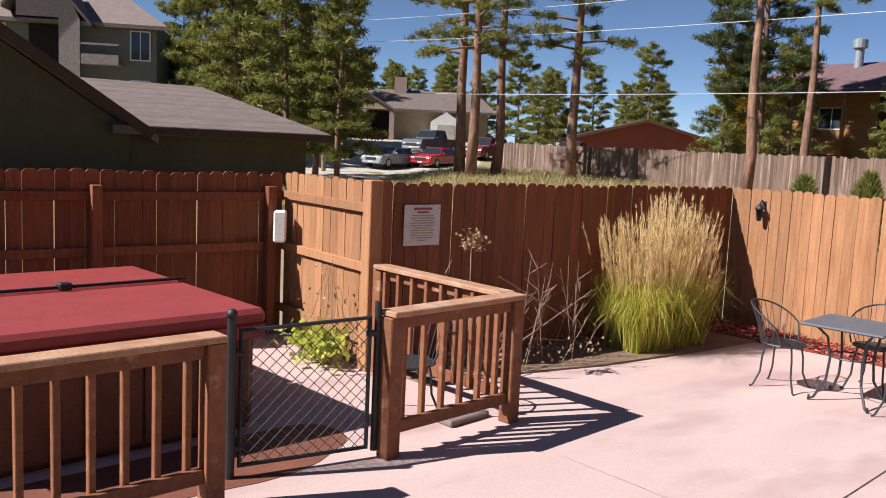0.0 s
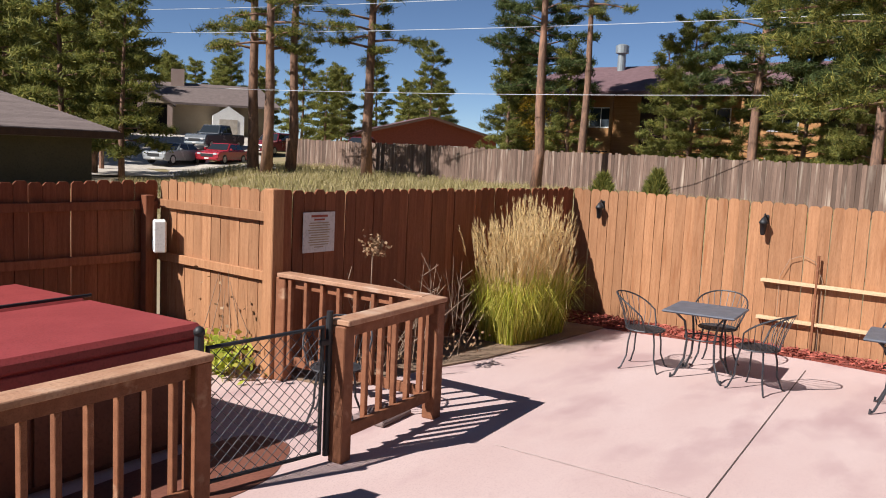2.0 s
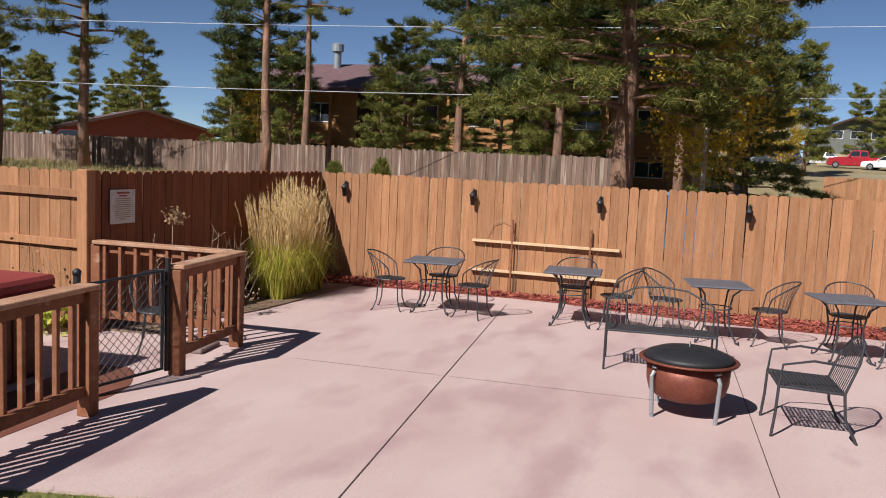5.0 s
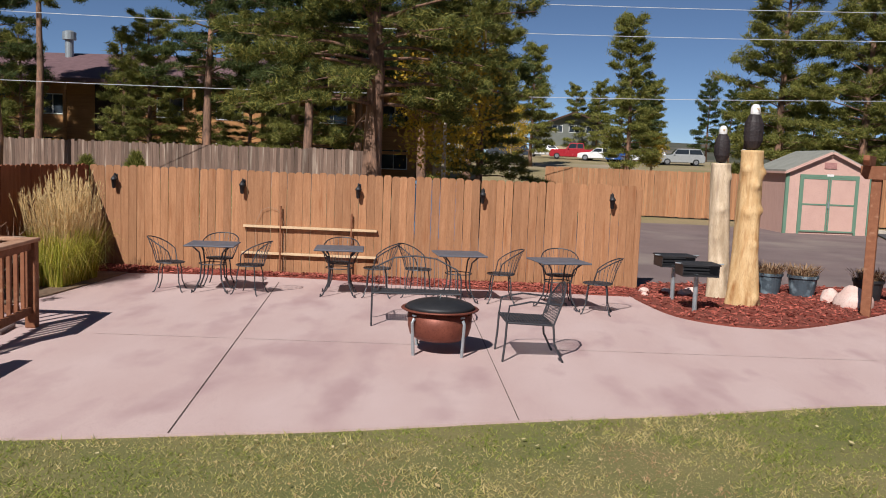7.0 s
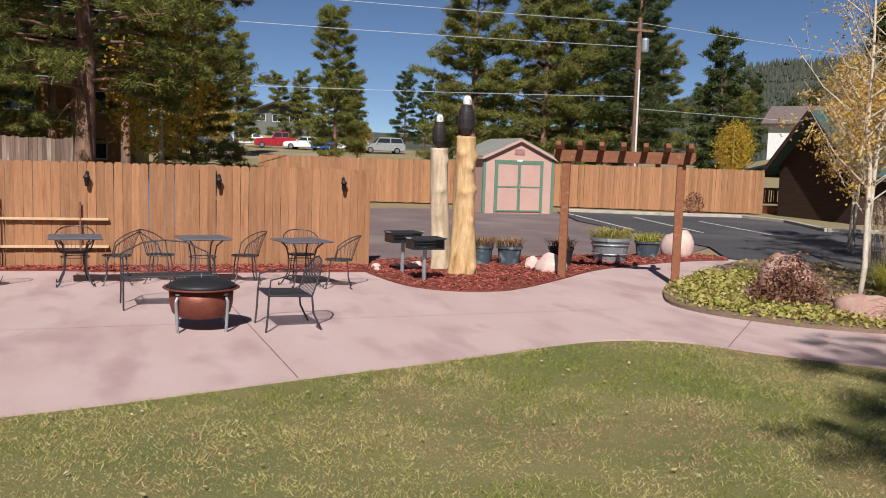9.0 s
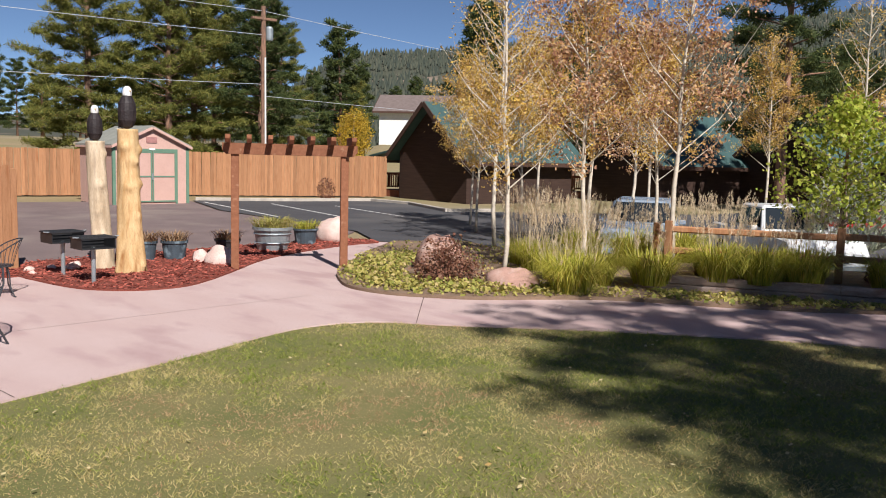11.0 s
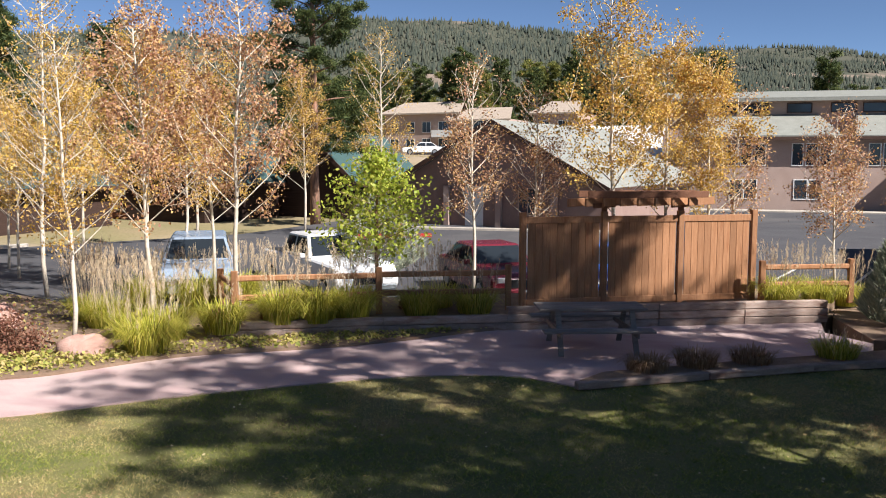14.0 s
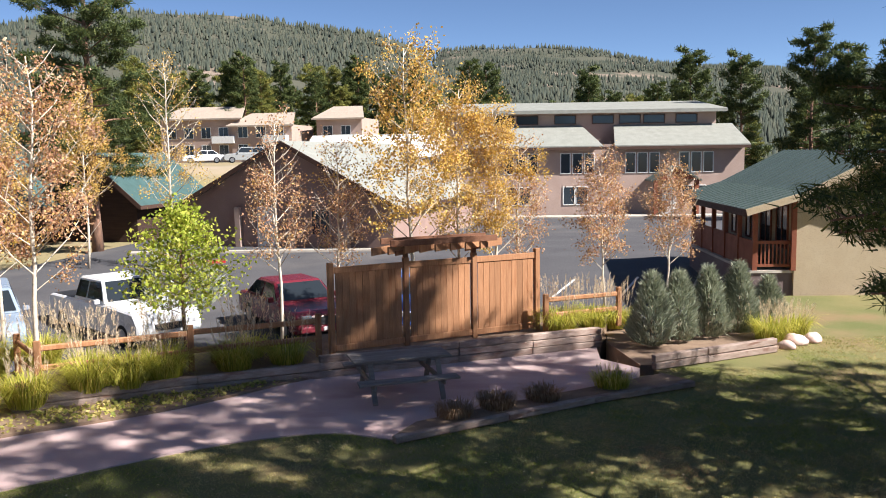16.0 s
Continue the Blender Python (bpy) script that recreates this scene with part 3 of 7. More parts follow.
part("shaft", G().box(-0.03, 0.07, -0.05, 0.05, 0, 1.74), M_CEDAR, post, bevel=0.006)
# weathered fence of the neighbour's yard
YARD_LINE = [(37.7, 45.4), (37.3, 39.7), (34.5, 27.7), (33.6, 21.0), (32.6, 14.6), (29.5, 4.6)]
for i, (a2, b2) in enumerate(zip(YARD_LINE, YARD_LINE[1:])):
    mid = ((a2[0] + b2[0]) / 2, (a2[1] + b2[1]) / 2)
    fence("fence", a2, b2, M_GREYWOOD, "weathered grey board fence of the neighbouring yard", seed=20 + i, h=1.93, z=min(land_z(*mid), 0.68) - 0.12, pitch=0.17, jitter=0.05, group="weathered fences")
# fence behind the gravel yard
fence("fence", (34.5, -2.8), (32.0, -16.5), M_CEDAR, "long cedar fence behind the gravel yard", h=2.05, seed=9)
fence("fence", (32.0, -16.5), (28.3, -25.8), M_CEDAR, "long cedar fence bending towards the cabin", h=2.05, seed=10)


# ---- wall lamps, sign and boards on the fences ----
def wall_lamp(m):
    root = thing("wall_lamp", "small black lantern lamp fixed to the fence", "lamp", "lamps along the fence", m)
    part("bracket", G().box(-0.012, 0, -0.03, 0.03, -0.02, 0.09), M_BLACK, root, bevel=0.003)
    part("arm", G().tube([(-0.01, 0, 0.06), (-0.06, 0, 0.10), (-0.10, 0, 0.06)], 0.010, 6), M_BLACK, root)
    part("lantern", G().lathe([(0.02, -0.16), (0.03, -0.15), (0.045, -0.02), (0.06, -0.015), (0.05, 0.01), (0.015, 0.06)], 10, (-0.10, 0)), M_BLACK, root, smooth=True)
    return root


lamp = wall_lamp(pose(FX - 0.012, 6.52, 1.56))
for y in (4.24, 2.20, 0.04, -2.18):
    copy_thing(lamp, pose(FX - 0.012, y, 1.55))

sign = thing("notice_sign", "white paper notice with rows of small print on the fence", "sign", m=pose(4.30, FY - 0.02, 1.39))
part("board", G().box(-0.215, 0.215, -0.008, 0, -0.20, 0.20), M_PAPER, sign, bevel=0.002)
part("heading", G().box(-0.11, 0.11, -0.012, -0.009, 0.150, 0.172), M_INKRED, sign)
part("heading", G().box(-0.07, 0.07, -0.012, -0.009, 0.118, 0.134), M_INKRED, sign)
for i in range(11):
    w = (0.13, 0.14, 0.12, 0.145, 0.135, 0.11, 0.14, 0.13, 0.14, 0.125, 0.06)[i]
    part("text_line", G().box(-w, w, -0.012, -0.009, 0.088 - i * 0.024, 0.098 - i * 0.024), M_INKTAN, sign)

for name, z, y1 in (("long_board", 0.83, 4.22), ("long_board", 0.36, 4.24)):
    solo(name, G().box(FX - 0.10, FX - 0.015, 1.86, y1, z - 0.02, z + 0.02), M_NEWWOOD, "long pale new board fixed level along the fence", "board", "boards on the fence", bevel=0.003)
for y, h in ((3.55, 1.18), (2.30, 1.1)):
    stake = thing("garden_stake", "thin rusty stake leaning on the fence", "stake", "stakes at the fence", pose(FX - 0.11, y, 0.02))
    part("shaft", G().tube([(0, 0, 0), (0.03, 0.01, h)], 0.017, 6), M_RAIL, stake)
trellis = thing("wire_arch", "thin bent wire arch against the fence", "wire arch", m=pose(FX - 0.06, 3.75, 0))
part("wire", G().tube([(0, 0.25, 0), (0, 0.25, 0.9), (0, 0.15, 1.12), (0, 0, 1.18), (0, -0.15, 1.12), (0, -0.25, 0.9), (0, -0.25, 0)], 0.004, 4), M_TWIG, trellis)

dispenser = thing("towel_box", "white plastic towel box on the fence post", "box", m=pose(3.62, 8.66, 1.05, 0, 0, -30))
part("body", G().prism([(-0.08, -0.09), (0.05, -0.09), (0.05, 0.09), (-0.08, 0.09)], 0, 0.34), M_WHITE, dispenser, bevel=0.015)
part("flap", G().box(-0.086, -0.08, -0.07, 0.07, 0.03, 0.12), M_STEEL, dispenser)


# ---- railing, gate, hot tub ----
def railing(name, a, b, label, posts=(0, 1), h=1.04, n=7, cap_over=0.05):
    turn, length = along(a, b)
    root = thing(name, label, "railing", "railings round the hot tub", pose(a[0], a[1], 0, 0, 0, turn))
    for p in posts:
        x = p * length
        part("post", G().box(x - 0.06, x + 0.06, -0.06, 0.06, 0, h - 0.045), M_RAIL, root, bevel=0.008)
    part("cap_rail", G().box(-cap_over, length + cap_over, -0.085, 0.085, h - 0.04, h), M_RAILCAP, root, "worn flat cap board", bevel=0.006)
    part("top_rail", G().box(0.06, length - 0.06, -0.02, 0.02, h - 0.135, h - 0.045), M_RAIL, root, bevel=0.004)
    part("bottom_rail", G().box(0.06, length - 0.06, -0.02, 0.02, 0.16, 0.25), M_RAIL, root, bevel=0.004)
    me = mesh_of(G().box(-0.02, 0.02, -0.022, 0.022, 0.17, h - 0.05), M_RAIL, 0.004)
    for i in range(n):
        part("baluster", me, M_RAIL, root, m=pose((i + 0.75) * length / (n + 0.5), 0.042, 0, 0, 0, 0))
    return root


railing("railing", (2.66, 5.00), (3.93, 5.18), "stained wood railing with square balusters", n=6)
railing("railing", (3.93, 5.27), (3.79, 6.93), "stained wood railing joining the fence", posts=(0.985,), n=8, cap_over=0.0)
railing("railing", (-1.85, 4.50), (1.31, 4.83), "stained wood railing in front of the hot tub", n=17)

gate = thing("chain_link_gate", "low black chain link gate between the railings", "gate", m=pose(1.60, 5.17, 0, 0, 0, along((1.60, 5.17), (2.58, 5.05))[0]))
GW, GH = 0.95, 0.96
part("gate_post", G().tube([(-0.03, 0, 0), (-0.03, 0, 1.06)], 0.03, 10), M_BLACK, gate)
part("post_cap", G().lathe([(0.034, 1.05), (0.036, 1.08), (0.02, 1.10), (0.004, 1.105)], 10, (-0.03, 0)), M_BLACK, gate, smooth=True)
part("gate_post", G().tube([(GW + 0.03, 0, 0.05), (GW + 0.03, 0, 1.10)], 0.024, 10), M_BLACK, gate)
part("gate_frame", G().tube([(0.03, 0, 0.08), (0.03, 0, GH), (GW - 0.03, 0, GH + 0.03), (GW - 0.03, 0, 0.08)], 0.019, 8, True), M_BLACK, gate)
wires = G()
k = 0.088
for s in (1, -1):
    for i in range(-16, 34):
        x0 = i * k
        pts = [(x0 + s * q, q) for q in (0.0, 0.95)]
        (xa, za), (xb, zb) = pts
        lo, hi = 0.0, 0.95
        if s > 0:
            lo, hi = max(lo, 0.03 - x0), min(hi, GW - 0.03 - x0)
        else:
            lo, hi = max(lo, x0 - GW + 0.03), min(hi, x0 - 0.03)
        if hi - lo > 0.03:
            wires.tube([(x0 + s * lo, 0.003 * s, 0.07 + lo * 0.95), (x0 + s * hi, 0.003 * s, 0.07 + hi * 0.95)], 0.0032, 4)
part("mesh_wire", wires, M_IRON, gate, "woven chain link mesh")
part("hinge", G().tube([(-0.03, 0, 0.82), (0.04, 0, 0.82)], 0.024, 8), M_BLACK, gate)
part("hinge", G().tube([(-0.03, 0, 0.2), (0.04, 0, 0.2)], 0.024, 8), M_BLACK, gate)
part("latch", G().box(GW - 0.05, GW + 0.05, -0.02, 0.02, 0.86, 0.90), M_BLACK, gate, bevel=0.004)

tub = thing("hot_tub", "hot tub with burgundy folding cover and brown panelled sides", "hot tub", m=pose(2.16, 5.98, 0, 0, 0, 6))
part("cabinet", G().box(-2.26, -0.04, 0.04, 2.26, 0.0, 0.80), M_TUBSIDE, tub, bevel=0.05)
part("cover", G().box(-2.32, 0.02, -0.03, 1.30, 0.80, 0.92), M_TUBCOVER, tub, "burgundy vinyl cover, front half", bevel=0.035)
part("cover", G().box(-2.32, 0.02, 1.325, 2.32, 0.80, 0.925), M_TUBCOVER, tub, "burgundy vinyl cover, rear half", bevel=0.035)
part("cover_skirt", G().box(-2.31, 0.012, -0.022, 2.3, 0.70, 0.81), M_TUBCOVER, tub, bevel=0.01)
part("lifter_bar", G().tube([(-2.3, 1.31, 0.95), (0.03, 1.31, 0.95)], 0.014, 8), M_BLACK, tub)
part("lifter_clamp", G().box(-1.02, -0.92, 1.27, 1.35, 0.925, 0.985), M_BLACK, tub, bevel=0.01)
for x in (-0.25, -0.9, -1.6):
    part("strap", G().box(x - 0.02, x + 0.02, -0.032, -0.012, 0.62, 0.72), M_BLACK, tub, bevel=0.003)
for x in (-1.9, -1.5, -1.1, -0.7, -0.3):
    part("side_board", G().box(x - 0.19, x + 0.19, 0.018, 0.04, 0.06, 0.69), M_TUBSIDE, tub, bevel=0.006)
for y in (0.3, 0.72, 1.14, 1.56, 1.98):
    part("side_board", G().box(-0.04, -0.018, y - 0.2, y + 0.2, 0.06, 0.69), M_TUBSIDE, tub, bevel=0.006)
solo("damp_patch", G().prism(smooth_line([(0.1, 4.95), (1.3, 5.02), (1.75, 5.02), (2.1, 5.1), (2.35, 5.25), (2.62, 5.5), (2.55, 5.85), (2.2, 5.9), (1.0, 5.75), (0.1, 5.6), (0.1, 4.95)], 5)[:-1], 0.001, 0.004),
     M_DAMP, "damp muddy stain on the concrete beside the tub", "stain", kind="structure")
stone = thing("stepping_slab", "flat grey stone slab under the railing", "stone slab", m=pose(3.62, 5.46, 0, 0, 0, 12))
part("slab", G().prism([(-0.24, -0.15), (0.22, -0.17), (0.26, 0.13), (-0.2, 0.17)], 0, 0.05), M_GRAVEL, stone, bevel=0.012)


# ---- iron furniture ----
def arc(c, r, a0, a1, n, z, squash=1.0):
    return [(c[0] + r * math.cos(radians(a0 + (a1 - a0) * i / n)), c[1] + squash * r * math.sin(radians(a0 + (a1 - a0) * i / n)), z) for i in range(n + 1)]


def bistro_chair():
    """A wire chair that faces +x."""
    root = thing("patio_chair", "black wrought-iron chair with a round wire back", "chair", "chairs round the patio tables")
    lattice = G().tube(arc((0, 0), 0.205, 0, 345, 22, 0.435), 0.009, 5, True)
    for i in range(-6, 7):
        t = i * 0.03
        w = math.sqrt(0.2 ** 2 - t * t)
        lattice.box(-w, w, t - 0.007, t + 0.007, 0.431, 0.436)
        lattice.box(t - 0.007, t + 0.007, -w, w, 0.437, 0.441)
    part("seat", lattice, M_IRON, root, "woven iron lattice seat")
    for a in (45, -45, 135, -135):
        c, s = math.cos(radians(a)), math.sin(radians(a))
        part("leg", G().tube([(0.17 * c, 0.17 * s, 0.43), (0.20 * c, 0.20 * s, 0.30), (0.21 * c, 0.21 * s, 0.15), (0.27 * c, 0.27 * s, 0.02), (0.30 * c, 0.30 * s, 0.005)], 0.010, 6), M_IRON, root)
    def rail_at(q):
        """The curved top rail: q from -1 to 1 round the back."""
        ang = radians(180 + 100 * q)
        z = 0.81 - 0.20 * abs(q) ** 2.2
        rad = 0.275 + 0.03 * (1 - abs(q))
        return Vector((rad * math.cos(ang) - 0.03, rad * math.sin(ang) * 1.02, z))

    part("back_hoop", G().tube([(0.06, 0.215, 0.44)] + [rail_at(-1 + 2 * i / 16) for i in range(17)] + [(0.06, -0.215, 0.44)], 0.009, 6), M_IRON, root)
    for i in range(13):
        q = -0.9 + 1.8 * i / 12
        ang = radians(180 + 92 * q)
        low = Vector((0.205 * math.cos(ang), 0.205 * math.sin(ang), 0.437))
        top = rail_at(q)
        part("back_wire", G().tube([low, low.lerp(top, 0.5) + Vector((0.012, 0, 0.0)), top], 0.0042, 4), M_IRON, root)
    return root


def bistro_table():
    root = thing("patio_table", "square slate-grey iron patio table", "table", "patio tables")
    part("tabletop", G().box(-0.37, 0.37, -0.37, 0.37, 0.70, 0.725), M_TABLETOP, root, bevel=0.012)
    for a in (45, 135, 225, 315):
        c, s = math.cos(radians(a)), math.sin(radians(a))
        part("leg", G().tube([(0.36 * c, 0.36 * s, 0.70), (0.24 * c, 0.24 * s, 0.60), (0.20 * c, 0.20 * s, 0.40), (0.22 * c, 0.22 * s, 0.20), (0.32 * c, 0.32 * s, 0.03), (0.37 * c, 0.37 * s, 0.01), (0.36 * c, 0.36 * s, 0.05)], 0.012, 6), M_IRON, root)
    part("ring", G().tube(arc((0, 0), 0.20, 0, 345, 16, 0.42), 0.008, 5, True), M_IRON, root)
    return root


table, chair = bistro_table(), bistro_chair()
TABLES = [((7.12, 4.08, 8), ((6.98, 4.68, -80), (7.72, 4.16, 184), (7.02, 3.48, 80))),
          ((7.28, 2.18, 7), ((7.78, 2.24, 184), (7.30, 1.60, 95))),
          ((7.24, 0.36, 12), ((7.42, 0.98, -100), (7.28, -0.28, 95))),
          ((6.86, -1.10, 17), ((7.45, -1.18, 182), (6.70, -1.66, 80)))]
for i, ((x, y, a), seats) in enumerate(TABLES):
    m = pose(x, y, 0, 0, 0, a)
    if i:
        copy_thing(table, m)
    else:
        table.matrix_basis = m
    for j, (cx, cy, ca) in enumerate(seats):
        m = pose(cx, cy, 0, 0, 0, ca)
        if i or j:
            copy_thing(chair, m)
        else:
            chair.matrix_basis = m


copy_thing(chair, pose(3.32, 5.72, 0, 0, 0, 215))


def wire_bench(name, w, d, label, category, n):
    """A bench that faces +x, w wide."""
    root = thing(name, label, category)
    g = G()
    g.tube([(d / 2, -w / 2, 0.42), (d / 2, w / 2, 0.42), (-d / 2, w / 2, 0.40), (-d / 2, -w / 2, 0.40)], 0.011, 6, True)
    part("seat_frame", g, M_IRON, root)
    lattice = G()
    for i in range(int(w / 0.034)):
        y = -w / 2 + 0.017 + i * 0.034
        lattice.box(-d / 2, d / 2, y - 0.007, y + 0.007, 0.404, 0.409)
    for i in range(int(d / 0.034)):
        x = -d / 2 + 0.017 + i * 0.034
        lattice.box(x - 0.007, x + 0.007, -w / 2, w / 2, 0.410, 0.415)
    part("seat", lattice, M_IRON, root, "iron lattice seat")
    for y in (-w / 2, w / 2):
        part("leg", G().tube([(d / 2, y, 0.42), (d / 2 + 0.01, y, 0.2), (d / 2 + 0.03, y, 0.0)], 0.012, 6), M_IRON, root)
        part("leg", G().tube([(-d / 2, y, 0.40), (-d / 2 - 0.02, y, 0.2), (-d / 2 - 0.12, y, 0.0)], 0.012, 6), M_IRON, root)
        part("armrest", G().tube([(d / 2, y, 0.42), (d / 2 - 0.02, y, 0.60), (0, y, 0.65), (-d / 2 - 0.08, y, 0.62)], 0.010, 6), M_IRON, root)
    part("back_frame", G().tube([(-d / 2, -w / 2, 0.40), (-d / 2 - 0.09, -w / 2, 0.66), (-d / 2 - 0.15, -w / 4, 0.80), (-d / 2 - 0.16, 0, 0.83), (-d / 2 - 0.15, w / 4, 0.80), (-d / 2 - 0.09, w / 2, 0.66), (-d / 2, w / 2, 0.40)], 0.011, 6), M_IRON, root)
    for i in range(n):
        b = (i + 0.5) / n * 2 - 1
        part("back_wire", G().tube([(-d / 2, b * w / 2, 0.405), (-d / 2 - 0.16 + 0.06 * b * b, b * w / 2, 0.83 - 0.15 * b * b)], 0.0045, 4), M_IRON, root)
    return root


wire_bench("garden_bench", 1.12, 0.45, "black wire garden bench with an arched back", "bench", 20).matrix_basis = pose(5.28, 0.85, 0, 0, 0, 187)
wire_bench("garden_armchair", 0.60, 0.50, "black wire garden armchair near the fire pit", "armchair", 12).matrix_basis = pose(3.68, -0.48, 0, 0, 0, 97)

pit = thing("fire_pit", "round copper-coloured fire pit bowl with a mesh lid", "fire pit", m=pose(3.70, 0.46, 0))
part("bowl", G().lathe([(0.10, 0.13), (0.26, 0.15), (0.325, 0.20), (0.35, 0.29), (0.36, 0.46), (0.345, 0.46), (0.32, 0.24), (0.08, 0.20)], 32), M_COPPER, pit, smooth=True)
part("rim", G().lathe([(0.33, 0.468), (0.42, 0.475), (0.43, 0.485), (0.42, 0.495), (0.33, 0.485)], 28, caps=False), M_COPPER, pit, "wide flat rim", smooth=True)
part("mesh_lid", G().lathe([(0.395, 0.49), (0.36, 0.53), (0.27, 0.565), (0.14, 0.59), (0.01, 0.60)], 28), M_BLACK, pit, "sooty black mesh lid", smooth=True)
part("lid_handle", G().tube([(-0.04, 0, 0.60), (-0.04, 0, 0.63), (0.04, 0, 0.63), (0.04, 0, 0.60)], 0.006, 6), M_STEEL, pit)
for a in (35, 125, 215, 305):
    c, s = math.cos(radians(a + 10)), math.sin(radians(a + 10))
    part("leg", G().tube([(0.37 * c, 0.37 * s, 0.40), (0.395 * c, 0.395 * s, 0.36), (0.38 * c, 0.38 * s, 0.15), (0.37 * c, 0.37 * s, 0.0)], 0.018, 8), M_STEEL, pit, "grey steel leg")
    part("bracket", G().beam((0.30 * c, 0.30 * s, 0.40), (0.38 * c, 0.38 * s, 0.44), 0.05, 0.02), M_STEEL, pit, bevel=0.003)


# ---- arbor, logs, grills and pots by the mulch bed ----
arbor = thing("pergola", "stained timber pergola gateway over the path", "pergola", m=pose(7.48, -5.80, 0, 0, 0, along((7.48, -5.80), (6.52, -7.50))[0]))
AL = 1.95
for x in (0.0, AL):
    part("post", G().box(x - 0.07, x + 0.07, -0.07, 0.07, 0, 2.10), M_RAIL, arbor, bevel=0.008)


def shaped_beam(x0, x1, y, z0, z1, t=0.04):
    e = 0.07
    prof = [(x0, z0 + e), (x0 + e, z0), (x1 - e, z0), (x1, z0 + e), (x1, z1), (x0, z1)]
    return G().add([(x, y + d, z) for d in (-t / 2, t / 2) for x, z in prof], [tuple(range(6)), tuple(range(6, 12))[::-1]] + [(i, 6 + i, 6 + (i + 1) % 6, (i + 1) % 6) for i in range(6)])


for y in (-0.09, 0.09):
    part("beam", shaped_beam(-0.22, AL + 0.22, y, 2.07, 2.27), M_RAIL, arbor, bevel=0.004)
for i in range(7):
    x = -0.12 + i * (AL + 0.24) / 6
    part("rafter", shaped_beam(-0.45, 0.45, 0, 2.275, 2.415, 0.085), M_RAIL, arbor, bevel=0.004, m=pose(x, 0, 0, 0, 0, 90))


def carved_log(name, base, top, r, material, label, knots, seed):
    rng = random.Random(seed)
    root = thing(name, label, "log post", "carved log posts", pose(*base, 0))
    n, k = 28, 64
    g = G()
    dx, dy, h = top[0] - base[0], top[1] - base[1], top[2]
    for i in range(k + 1):
        t = i / k
        rr = r * (1.18 - 0.22 * min(1, t * 3) - 0.10 * t)
        for j in range(n):
            a = 2 * math.pi * j / n
            w = 1 + 0.06 * math.sin(2 * a + seed + 3 * t) + 0.05 * math.sin(5 * a + 7 * t + seed) + 0.012 * rng.uniform(-1, 1) + 0.12 * max(0, 0.1 - t) / 0.1 * math.sin(6 * a + seed)
            for ka, kt, ks in knots:
                d = (math.cos(a - radians(ka)) - 1) * 13 - ((t - kt) * h / 0.075) ** 2
                w += ks * math.exp(d)
            g.v.append((dx * t + rr * w * math.cos(a), dy * t + rr * w * math.sin(a), h * t))
    for i in range(k):
        g.f += [(i * n + j, i * n + (j + 1) % n, (i + 1) * n + (j + 1) % n, (i + 1) * n + j) for j in range(n)]
    g.f += [tuple(range(n))[::-1], tuple(k * n + j for j in range(n))]
    part("trunk", g, material, root, smooth=True)
    return root


carved_log("log_post", (8.80, -3.95), (8.98, -3.90, 2.24), 0.175, M_LOGGREY, "pale bleached log post standing in the mulch", ((180, 0.66, 0.34), (230, 0.9, 0.26), (150, 0.45, 0.2), (200, 0.25, 0.15)), 3)
carved_log("log_post", (8.02, -4.12), (8.20, -4.16, 2.45), 0.205, M_LOG, "golden peeled log post standing in the mulch", ((190, 0.78, 0.36), (140, 0.88, 0.34), (250, 0.86, 0.32), (235, 0.62, 0.3), (160, 0.6, 0.25), (200, 0.4, 0.14), (215, 0.06, 0.2)), 5)


def eagle_statue(m, h, tail):
    """A perched eagle: one mesh of body, folded wings, tail, head and beak."""
    body = G()
    prof = [(0.02, 0.0), (0.10, 0.05), (0.155, 0.2), (0.165, 0.42), (0.15, 0.6), (0.11, 0.72), (0.085, 0.78)]
    body.lathe([(r * h * 1.28, z * h) for r, z in prof], 14)
    for s in (1, -1):
        body.add([(0.06 * h, s * 0.12 * h, 0.70 * h), (-0.10 * h, s * 0.17 * h, 0.62 * h), (-0.20 * h, s * 0.10 * h, -0.02 * h), (-0.13 * h, s * 0.03 * h, -0.05 * h), (0.10 * h, s * 0.17 * h, 0.35 * h),
                  (-0.02 * h, s * 0.20 * h, 0.4 * h)], [(0, 1, 5), (0, 5, 4), (1, 2, 5), (2, 3, 5), (3, 4, 5)])
    nb = len(body.f)
    body.add([(-0.05, 0.07, 0.02), (-0.05, -0.07, 0.02), (-0.16, -0.09, tail), (-0.16, 0.09, tail), (-0.09, 0.07, 0.02), (-0.09, -0.07, 0.02), (-0.20, -0.09, tail), (-0.20, 0.09, tail)],
             [(0, 1, 2, 3), (7, 6, 5, 4), (0, 3, 7, 4), (1, 5, 6, 2), (3, 2, 6, 7), (0, 4, 5, 1)])
    body.lathe([(0.095 * h, 0.76 * h), (0.105 * h, 0.82 * h), (0.10 * h, 0.92 * h), (0.06 * h, 0.99 * h), (0.01, 1.0 * h)], 12, (0.01, 0))
    nw = len(body.f)
    body.add([(0.09 * h, 0.03, 0.92 * h), (0.09 * h, -0.03, 0.92 * h), (0.09 * h, 0, 0.86 * h), (0.17 * h, 0, 0.86 * h)], [(0, 1, 3), (1, 2, 3), (2, 0, 3)])
    me = mesh_of(body, M_EAGLE)
    me.materials.append(M_WHITE)
    me.materials.append(M_LOG)
    for p in me.polygons:
        p.material_index = 0 if p.index < nb else (1 if p.index < nw else 2)
    return tagged(new("eagle_statue", me), "dark carved bald eagle statue with a white head", "statue", "eagle statues"), m


